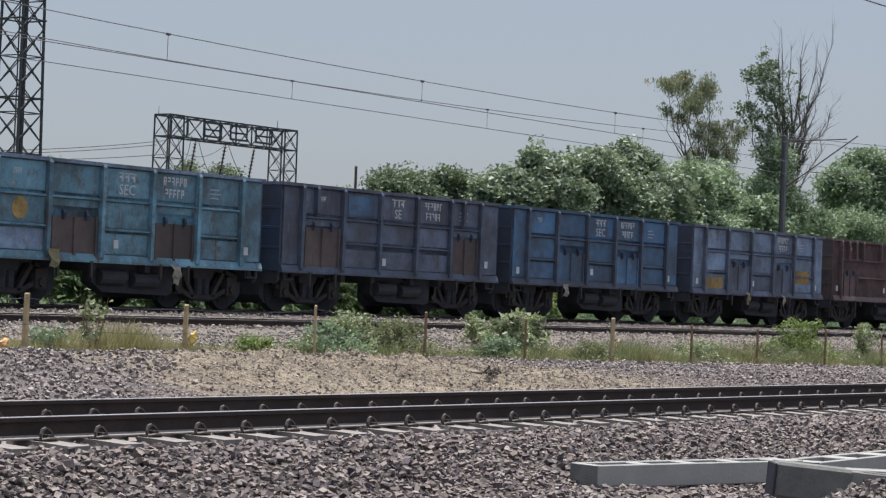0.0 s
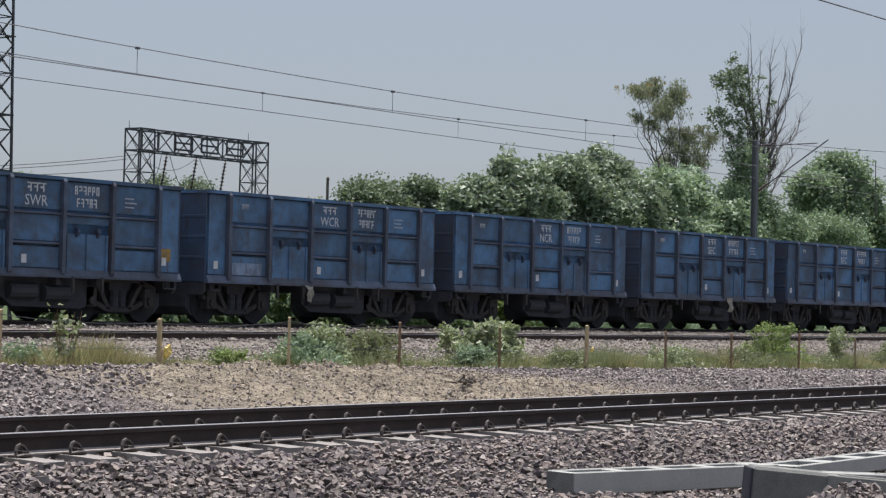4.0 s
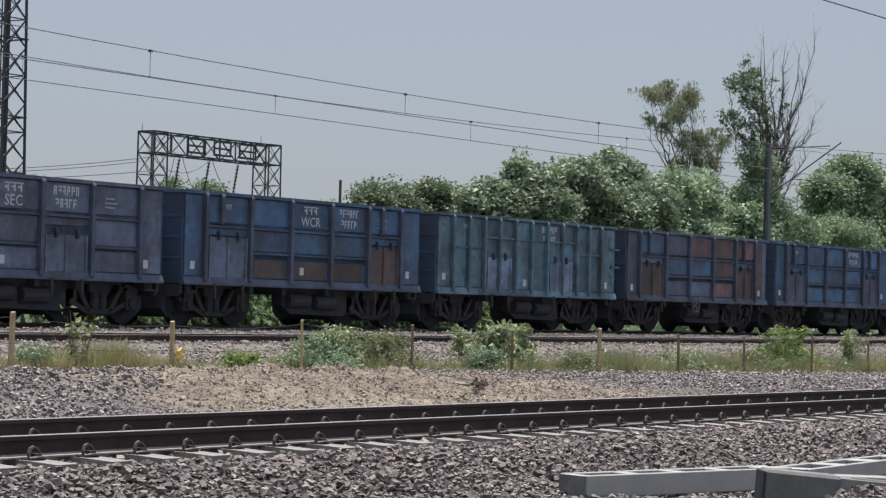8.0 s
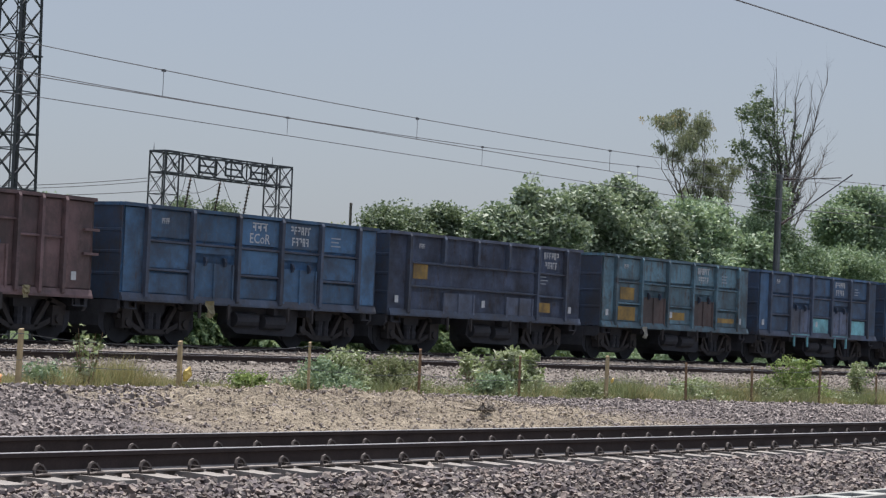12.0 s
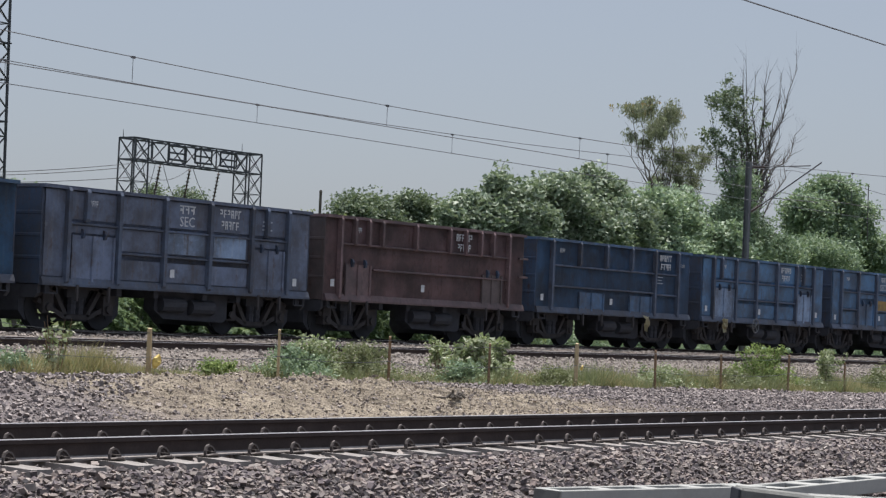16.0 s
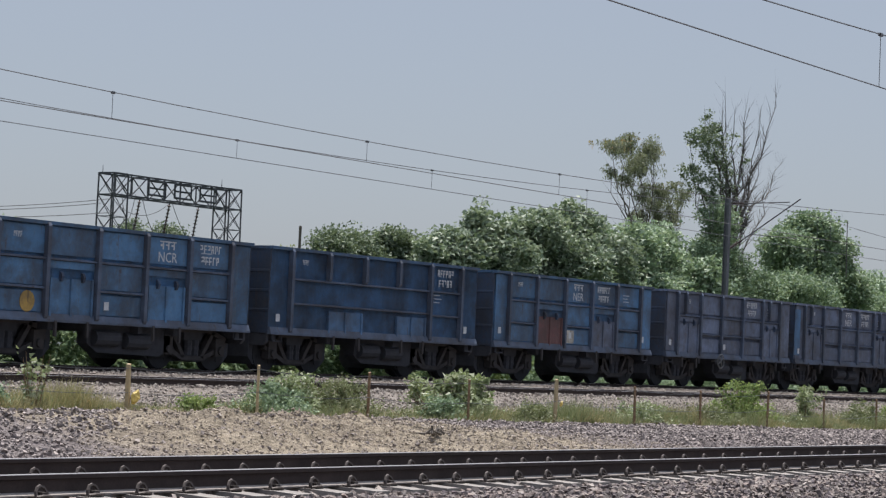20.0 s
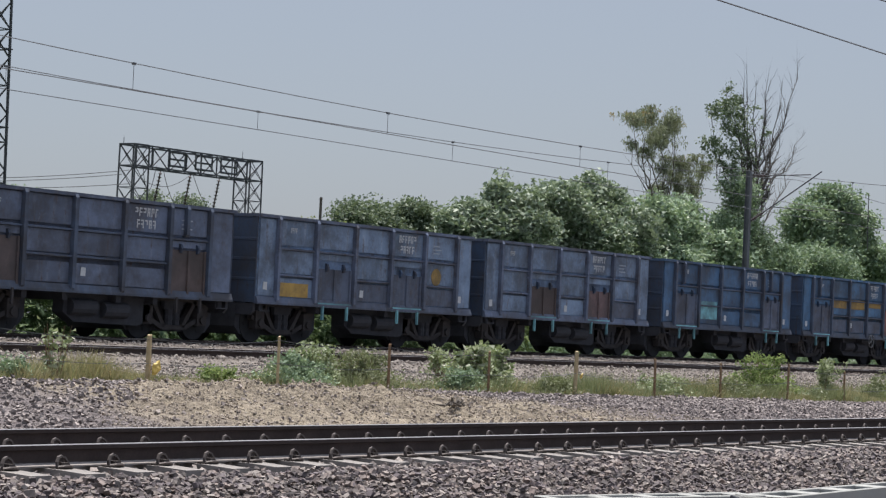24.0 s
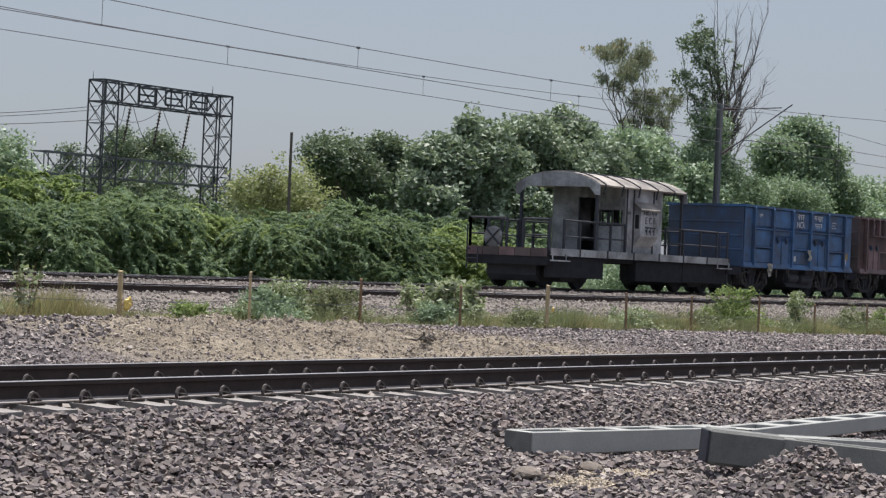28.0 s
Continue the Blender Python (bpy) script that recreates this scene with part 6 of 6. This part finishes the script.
SPECS += [
    dict(kind='D', col='brown', doors=("red", ""), code="SECR"),
    dict(kind='A', col='blue', code="SEC"),
    dict(kind='A', col='blue', code="SEC", rags=[(0.64, 1.1, 1.2, 'w')]),
    dict(kind='A', col='blue', code="NCR"),
    dict(kind='A', col='blue', code="WCR", rags=[(0.42, 1.0, 1.0, 'w')], patches=[(0.11, 0.23, 1.2, 0.3, 'steel')]),
    dict(kind='A', col='blue', code="SWR", rags=[(0.33, 1.05, 1.0, 'y')], patches=[(0.95, 0.99, 1.45, 0.3, 'yellow')]),
    dict(kind='A', col='teal', doors=("steel", "steel")),
]
SPECS += [
    dict(kind='A', col='blue', code="SECR", patches=[DISC]),
    dict(kind='D', col='red'),
    dict(kind='B', col='blue', code="", patches=[(0.29, 0.41, 2.55, 0.5, 'navy'), (0.625, 0.755, 1.9, 0.45, 'blue')], doors=("slate", "slate")),
    dict(kind='B', col='slate', doors=BR, patches=[(0.285, 0.415, 1.88, 0.5, 'blue'), (0.45, 0.59, 1.88, 0.5, 'blue'), (0.11, 0.25, 2.55, 0.5, 'navy'), (0.625, 0.755, 1.20, 0.45, 'brown'), (0.625, 0.755, 1.88, 0.48, 'brown'), (0.625, 0.755, 2.52, 0.55, 'brown'), (0.79, 0.92, 2.52, 0.55, 'brown'), (0.45, 0.59, 2.52, 0.55, 'brown'), (0.945, 0.99, 1.2, 1.85, 'brown')], wheel=0.45),
    dict(kind='E', col='teal', doors=("steel", "steel")),
    dict(kind='B', col='navy', doors=("slate", "umber"), code="WCR", patches=[(0.45, 0.59, 1.2, 0.45, 'umber'), (0.285, 0.415, 1.2, 0.45, 'umber'), (0.625, 0.755, 1.2, 0.45, 'umber')]),
    dict(kind='A', col='slate', code="SEC"),
]
SPECS += [
    dict(kind='A', col='blue', doors=("slate", "slate"), rags=[(0.42, 1.75, 0.8, 'y'), (0.45, 1.1, 0.8, 'w')], patches=[(0.95, 0.99, 1.4, 0.3, 'yellow')]),
    dict(kind='C', col='navy', code="SEC"),
    dict(kind='A', col='blue', doors=("navy", "navy"), code="WCR"),
    dict(kind='A', col='navy', patches=[CY1, CY2], doors=("slate", "slate"), levers='cyan'),
    dict(kind='A', col='teal', doors=BR, patches=[(0.125, 0.215, 1.86, 0.38, 'yellow'), (0.115, 0.225, 1.22, 0.42, 'yellow'), (0.45, 0.56, 1.32, 0.24, 'yellow'), (0.80, 0.92, 1.32, 0.15, 'yellow')], rags=[(0.27, 1.05, 0.9, 'w')]),
    dict(kind='C', col='slate', patches=[(0.12, 0.19, 2.0, 0.4, 'yellow'), (0.78, 0.85, 1.3, 0.28, 'yellow')]),
    dict(kind='A', col='blue', code="ECoR", rags=[(0.32, 1.08, 1.0, 'y')]),
]
SPECS += [
    dict(kind='E', col='brown', doors=("cream", ""), rags=[(0.40, 1.05, 1.2, 'w'), (0.80, 1.2, 0.7, 'y')]),
    dict(kind='C', col='blue', rags=[(0.70, 1.5, 0.9, 'w'), (0.82, 1.6, 0.9, 'w')]),
    dict(kind='A', col='steel', doors=("slate", "slate"), code="SEC", rags=[(0.28, 1.1, 1.2, 'y'), (0.38, 1.0, 0.8, 'w')]),
    dict(kind='A', col='blue', code="SECR", doors=("navy", "red"), patches=[(0.45, 0.58, 1.75, 0.4, 'yellow')]),
    dict(kind='B', col='blue', doors=("steel", "steel"), rags=[(0.17, 1.1, 1.2, 'y')], wheel=0.40),
    dict(kind='C', col='navy', code="ECoR", rags=[(0.70, 1.05, 1.2, 'y')]),
    dict(kind='D', col='brown', doors=("brown", "umber")),
]
SPECS += [
    dict(kind='B', col='slate', code="SEC", patches=[(0.45, 0.59, 1.88, 0.5, 'steel'), (0.625, 0.755, 1.88, 0.5, 'steel')]),
    dict(kind='C', col='blue', patches=[(0.08, 0.97, 2.20, 0.17, 'olive')], wheel=0.40),
    dict(kind='C', col='navy', code="ECoR"),
    dict(kind='E', col='red', code="SE", doors=("red", "umber"), rags=[(0.80, 1.3, 0.9, 'y')]),
    dict(kind='B', col='slate', code="NER", doors=("", "slate"), patches=[(0.005, 0.055, 1.3, 1.7, 'blue')]),
    dict(kind='B', col='slate', wheel=0.40, doors=("slate", "slate")),
    dict(kind='A', col='blue', code="NER", doors=("red", "slate"), patches=[(0.44, 0.50, 1.22, 0.4, 'cream')]),
]
SPECS += [
    dict(kind='C', col='navy'),
    dict(kind='A', col='blue', code="NCR", patches=[DISC], slide=0.17),
    dict(kind='D', col='red'),
    dict(kind='C', col='navy', code="SWR"),
    dict(kind='A', col='bright', code="ECoR", patches=[(0.20, 0, 2.0, 0, 'disc'), (0.13, 0.21, 1.35, 0.3, 'yellow'), (0.45, 0.57, 1.25, 0.2, 'yellow'), (0.02, 0.06, 1.85, 0.28, 'yellow')]),
    dict(kind='B', col='blue', doors=("slate", "red"), levers='cyan', wheel=0.62, patches=[(0.285, 0.415, 1.22, 0.45, 'slate'), (0.45, 0.59, 1.22, 0.45, 'slate'), (0.625, 0.755, 1.22, 0.45, 'slate'), (0.285, 0.415, 2.1, 0.3, 'yellow'), (0.45, 0.59, 2.1, 0.35, 'yellow'), (0.625, 0.755, 2.2, 0.2, 'yellow'), (0.945, 0.985, 2.05, 0.25, 'yellow'), (0.945, 0.985, 1.6, 0.25, 'yellow')]),
    dict(kind='B', col='navy', levers='cyan', patches=[(0.285, 0.415, 1.35, 0.6, 'cyan')], doors=("slate", "slate")),
]
SPECS += [
    dict(kind='A', col='steel', doors=("umber", "brown"), levers='cyan'),
    dict(kind='A', col='steel', levers='cyan', patches=[(0.10, 0.23, 1.2, 0.35, 'yellow'), (0.84, 0, 2.0, 0, 'disc')]),
    dict(kind='B', col='slate', doors=BR, numbered=1),
    dict(kind='A', col='navy', code="SEC", patches=[(0.46, 0.50, 1.4, 0.26, 'cream')]),
    dict(kind='F', col='brown', numbered=0),
    dict(kind='D', col='brown', rags=[(0.85, 1.1, 0.9, 'w')]),
    dict(kind='A', col='bright', code="NCR", rags=[(0.22, 1.15, 1.2, 'w'), (0.58, 1.75, 1.0, 'w')], patches=[(0.95, 0.99, 1.45, 0.28, 'yellow')]),
]
WAGONS = [wagon(seed=i + 1, **s) for i, s in enumerate(SPECS)]

# ---------------------------------------------------------------- brake van


def brake_van():
    """A guard's van: a long deck with rails, a short cabin and a curved roof; its origin is on the rails at the tail end of the deck."""
    t = thing("brake_van", "pale grey brake van with open verandas and a curved roof", "brake van")
    L, D = 12.60, 1.12
    V, R_ = PAINT['van'], PAINT['roof']
    part("deck", None, lambda bm: box(bm, 0, L, -1.5, 1.5, D - 0.06, D + 0.02), M_COAL, t, bev=0.01)
    for y in (-1.5, 1.5):
        s = 1 if y > 0 else -1
        for k in range(7):   # plates with a narrow joint between them
            w = (L - 0.07) / 7
            part("fascia", ("vanfascia", k % 2), lambda bm: box(bm, 0.012, w - 0.012, -0.02 - 0.004 * (k % 2), 0.02, D - 0.10, D + 0.13), V, t, pose(0.07 + k * w, y, 0))
            part("fascia_strap", "vanfstrap", lambda bm: box(bm, -0.03, 0.03, -0.012, 0.012, D - 0.12, D + 0.15), M_UNDER, t, pose(0.07 + (k + 1) * w - 0.03 * (k == 6), y + 0.034 * s, 0))
    part("end_beam", None, lambda bm: box(bm, -0.06, 0.06, -1.45, 1.45, D - 0.42, D + 0.10), M_COAL, t, bev=0.01)
    for k in range(5):
        part("end_plank", ("vplank", k), lambda bm: box(bm, -0.085, -0.062, -1.44 + 0.58 * k, -0.88 + 0.58 * k, D - 0.14, D + 0.12), PAINT['umber' if k % 2 else 'brown'], t, None, "grimy brown end plank")
    part("end_beam", None, lambda bm: box(bm, L - 0.06, L + 0.06, -1.45, 1.45, D - 0.42, D - 0.07), M_COAL, t, bev=0.01)
    for y0, y1 in ((-1.3, -1.15), (1.15, 1.3)):
        part("side_sill", None, lambda bm: box(bm, 0, L, y0, y1, D - 0.24, D - 0.07), M_COAL, t)
    part("centre_sill", None, lambda bm: box(bm, 0.2, L - 0.2, -0.3, 0.3, D - 0.26, D - 0.07), M_COAL, t)
    # dark panels added before the bogies in place of the darkness under the deck
    part("apron", None, lambda bm: box(bm, 0.1, 3.60, -1.42, -1.25, 0.34, D - 0.11), M_COAL, t, bev=0.02)
    part("equipment_box", None, lambda bm: box(bm, 5.85, 9.199, -1.40, -1.05, 0.32, D - 0.11), M_COAL, t, bev=0.02)
    part("apron", None, lambda bm: box(bm, 9.2, L - 0.1, -1.42, -1.25, 0.34, D - 0.11), M_COAL, t, bev=0.02)
    for x in (1.9, L - 1.9):
        bogie(t, x)
    # cabin: walls with door and window openings
    x0, x1, H = 5.05, 7.6, 3.40
    yw = 1.36

    def cab_side(bm):
        box(bm, x0, x1, -0.02, 0.02, D, H - 0.05)
    part("side_wall", None, cab_side, V, t, pose(0, -yw, 0))
    part("side_wall", None, cab_side, V, t, pose(0, yw, 0))

    # an end wall in panels: door opening near one side, window opening near the other
    panels = [(-yw + 0.021, -yw + 0.12, D, H), (-yw + 0.12, -0.42, D, 2.12), (-yw + 0.12, -0.42, 2.62, H), (-0.42, -0.26, D, H), (-0.26, 0.34, 3.02, H)]
    for x, rz in ((x0, 0), (x1, 180)):
        e = part("end_wall", "vanend", lambda bm: box(bm, -0.02, 0.02, 0.34, yw - 0.021, D, H), V, t, pose(x, 0, 0, 0, 0, rz))
        for k, (ya, yb, za, zb) in enumerate(panels):
            part("wall_panel", ("vanpanel", k), lambda bm: box(bm, -0.02, 0.02, ya, yb, za, zb), V, e)
        part("door_frame", "vandoorframe", lambda bm: (box(bm, -0.035, 0.03, -0.30, -0.255, D, 3.03), box(bm, -0.035, 0.03, 0.335, 0.38, D, 3.03)), M_UNDER, e)
        part("window_frame", "vanwinframe", lambda bm: (box(bm, -0.035, 0.03, -yw + 0.10, -yw + 0.14, 2.10, 2.64), box(bm, -0.035, 0.03, -0.44, -0.40, 2.10, 2.64), box(bm, -0.035, 0.03, -yw + 0.14, -0.44, 2.10, 2.13),
                                                           box(bm, -0.035, 0.03, -0.90, -0.87, 2.13, 2.61)), M_UNDER, e)
    part("cabin_floor", None, lambda bm: box(bm, x0 + 0.03, x1 - 0.03, -yw + 0.03, yw - 0.03, D + 0.021, D + 0.05), M_COAL, t)
    part("bench", None, lambda bm: box(bm, x0 + 1.6, x1 - 0.1, -yw + 0.1, yw - 0.1, D + 0.06, D + 0.5), M_UNDER, t)

    # projecting lookout box on each side
    def duck(bm):
        xa, xb = x0 + 0.55, x0 + 1.85
        out = [(0.0, 1.45), (-0.26, 1.80), (-0.26, 2.62), (0.0, 2.86)]
        plate(bm, out, 'x', xa, xb)
    for y, rz in ((-yw - 0.021, 0),):
        k = part("lookout_box", None, duck, V, t, pose(0, y, 0), bev=0.01)
        part("lookout_hood", None, lambda bm: plate(bm, [(0.0, 2.93), (-0.30, 2.68), (-0.30, 2.62), (0.0, 2.868)], 'x', x0 + 0.5, x0 + 1.9), R_, k)
        part("window", None, lambda bm: box(bm, x0 + 0.535, x0 + 0.549, -0.20, -0.06, 2.05, 2.50), M_GLASSDARK, k, None, "dark lookout window")
        lettering(k, "E C R", x0 + 1.22, 2.22, -0.268, 0.32, M_UNDER)
        part("lettering", None, lambda bm: hindi(bm, 3, 0.75, 0.26, 4), M_UNDER, k, pose(x0 + 1.22, -0.266, 1.86), "dark painted characters")
        part("stencil_mark", None, lambda bm: bars(bm, 9, 0.95, 0.12, 8), M_UNDER, k, pose(x0 + 1.22, -0.266, 2.50), "dark painted figures")
    part("stencil_mark", None, lambda bm: bars(bm, 4, 0.22, 0.09, 3), M_UNDER, t, pose(x0 + 0.25, -yw - 0.024, 2.5))

    # roof
    ra, rb = 2.95, 9.05

    def roof(bm):
        n = 12
        pts, low = [], []
        for i in range(n + 1):
            y = -1.56 + 3.12 * i / n
            z = 3.36 + 0.42 * (1 - (abs(y) / 1.56) ** 2.4)
            pts.append((y, z))
            low.append((y * 0.985, z - 0.05))
        plate(bm, pts + low[::-1], 'x', ra, rb)
    part("roof", None, roof, R_, t)

    def valance(bm):
        n = 10
        up = [(-1.55 + 3.1 * i / n, 3.345 + 0.40 * (1 - (abs(-1.55 + 3.1 * i / n) / 1.56) ** 2.4)) for i in range(n + 1)]
        plate(bm, up + [(1.55, 3.02), (1.40, 3.02), (1.15, 3.28), (-1.15, 3.28), (-1.40, 3.02), (-1.55, 3.02)], 'x', -0.03, 0.0)
    part("valance", "vanval", valance, V, t, pose(ra, 0, 0))
    part("valance", "vanval", valance, V, t, pose(rb + 0.03, 0, 0))
    for x in (3.3, 4.5, 5.65, 6.9, 8.1):
        def hoop(bm):
            n = 10
            pts = [(0, -1.57 + 3.14 * i / n, 3.375 + 0.42 * (1 - (abs(-1.57 + 3.14 * i / n) / 1.57) ** 2.4)) for i in range(n + 1)]
            tube(bm, pts, 0.028, 5)
            rod(bm, (0, -1.56, 3.37), (0, -1.50, 3.05), 0.03)
        part("roof_strap", "vanhoop", hoop, M_UNDER, t, pose(x, 0, 0))
    for x in (ra + 0.1, rb - 0.1):
        for y in (-1.40, 1.40):
            part("pillar", "vanpillar", lambda bm: box(bm, -0.04, 0.04, -0.04, 0.04, D + 0.02, 3.34), M_UNDER, t, pose(x, y, 0))
    for x in (5.09, 5.55, 6.95):
        part("wall_strap", "vanwstrap", lambda bm: box(bm, -0.025, 0.025, -0.015, 0.015, D, 3.33), M_UNDER, t, pose(x, -yw - 0.036, 0))

    # railings: posts and two bars round the open deck
    def railing(p, q, n):
        p, q = Vector(p), Vector(q)
        rl = part("railing", None, lambda bm: rod(bm, p + Vector((0, 0, 1.0)), q + Vector((0, 0, 1.0)), 0.034), M_UNDER, t)
        part("mid_rail", None, lambda bm: rod(bm, p + Vector((0, 0, 0.5)), q + Vector((0, 0, 0.5)), 0.026), M_UNDER, rl)
        for i in range(n + 1):
            part("railing_post", "vanpost", lambda bm: box(bm, -0.034, 0.034, -0.034, 0.034, 0, 1.02), M_UNDER, rl, pose(*p.lerp(q, i / n)))
    z = D + 0.02
    for y in (-1.44, 1.44):
        railing((0.95, y, z), (4.95, y, z), 4)
        railing((7.8, y, z), (L - 0.9, y, z), 3)
    railing((0.06, 0.1, z), (0.06, 1.44, z), 2)
    railing((0.06, 1.44, z), (0.95, 1.44, z), 1)
    railing((0.06, -1.44, z), (0.06, -0.5, z), 1)
    railing((L - 0.06, 0.3, z), (L - 0.06, 1.44, z), 2)
    railing((L - 0.06, -1.44, z), (L - 0.06, -0.4, z), 2)
    part("end_panel", None, lambda bm: box(bm, L - 0.10, L - 0.085, -1.2, 0.2, D + 0.12, D + 0.95), PAINT['shade_blue'], t, None, "dark rusty steel end panel")
    part("tail_board", None, lambda bm: rod(bm, (0.0, 0.55, 1.55), (-0.03, 0.55, 1.55), 0.33, None, 24), V, t, None, "pale round tail board")
    part("tail_cross", None, lambda bm: (rod(bm, (-0.05, 0.30, 1.30), (-0.05, 0.80, 1.80), 0.03), rod(bm, (-0.05, 0.80, 1.30), (-0.05, 0.30, 1.80), 0.03)), M_UNDER, t, None, "dark painted cross")
    part("cabin_step", None, lambda bm: (box(bm, 0.0, 1.05, -1.66, -1.52, D - 0.27, D - 0.23), rod(bm, (0.12, -1.55, D - 0.25), (0.12, -1.53, D - 0.02), 0.02), rod(bm, (0.95, -1.55, D - 0.25), (0.95, -1.53, D - 0.02), 0.02)), V, t)
    part("cabin_step", None, lambda bm: (box(bm, L - 1.0, L - 0.05, -1.66, -1.52, D - 0.25, D - 0.21), rod(bm, (L - 1.0, -1.56, D - 0.23), (L - 1.0, -1.56, D - 0.02), 0.02), rod(bm, (L - 0.1, -1.56, D - 0.23), (L - 0.1, -1.56, D - 0.02), 0.02)), V, t)
    part("tail_steps", None, lambda bm: (tube(bm, [(-0.25, 1.35, 1.9), (-0.25, 1.35, 0.55), (-0.25, 0.95, 0.55), (-0.25, 0.95, 1.2)], 0.025), rod(bm, (-0.25, 1.35, 0.85), (-0.25, 0.95, 0.85), 0.02), rod(bm, (-0.25, 1.35, 1.15), (0, 1.35, 1.15), 0.02)), M_UNDER, t)
    return t


VAN = brake_van()

# ---------------------------------------------------------------- the train rolls past
SPEED, PITCH, RAIL_Z, TRACK_Y = 20.965, 10.7056, 0.534, 37.048
LEAD = [(0, -0.07), (1, -0.12), (2, -0.11), (3, -0.08), (4, -0.08), (7, 0.04), (8, 0.09), (9, -0.13), (10, -0.1), (11, -0.21), (12, -0.35), (15, -0.13), (16, -0.2), (17, -0.22), (18, -0.28), (19, -0.28), (20, -0.19), (21, 0.41), (22, 0.32), (25, 0.37), (26, 0.15), (27, -0.27), (28, -0.49)]
SHIFT = [-0.05, -0.09, -0.23, -0.1, 0, -0.09, -0.14, 0.19, 0.16, 0.04, -0.03, -0.12, -0.23, -0.33, -0.44, -0.44, -0.21, -0.06, 0.1, 0.15, 0.29, 0.09, 0.11, 0.04, 0.04, 0.08, -0.33, -0.09, -0.19, -0.29, -0.39, -0.38, -0.31, -0.34, -0.22, -0.05, -0.03, -0.02, 0.08, -0.04, 0.35, 0.18, 0.09, 0.11, 0.15, 0.04, 0.2, 0.08, -0.05, -0.17, -0.04, -0.15, -0.21, 0.08, 0.09, 0.17]


def motions():
    def run(ob, x0):
        walk(ob, [(t, pose(x0 + SPEED * t + e, TRACK_Y, RAIL_Z)) for t, e in LEAD])
    for i, ob in enumerate(WAGONS):
        run(ob, 49.822 - PITCH * (i - 3) + SHIFT[i])
    run(VAN, 61.24 - 28 * SPEED + 0.49)
    first = {}
    for w in WHEELS:
        k = w.matrix_basis.translation.x
        if k not in first:
            walk(w, [(i / 30, pose(k, 0, 0.5, 0, math.degrees(SPEED * i / 30 / 0.5) % 360, 0)) for i in range(841)])
            first[k] = w.animation_data
        else:
            w.rotation_mode = "QUATERNION"
            w.animation_data_create()
            w.animation_data.action = first[k].action
            w.animation_data.action_slot = first[k].action_slot


motions()
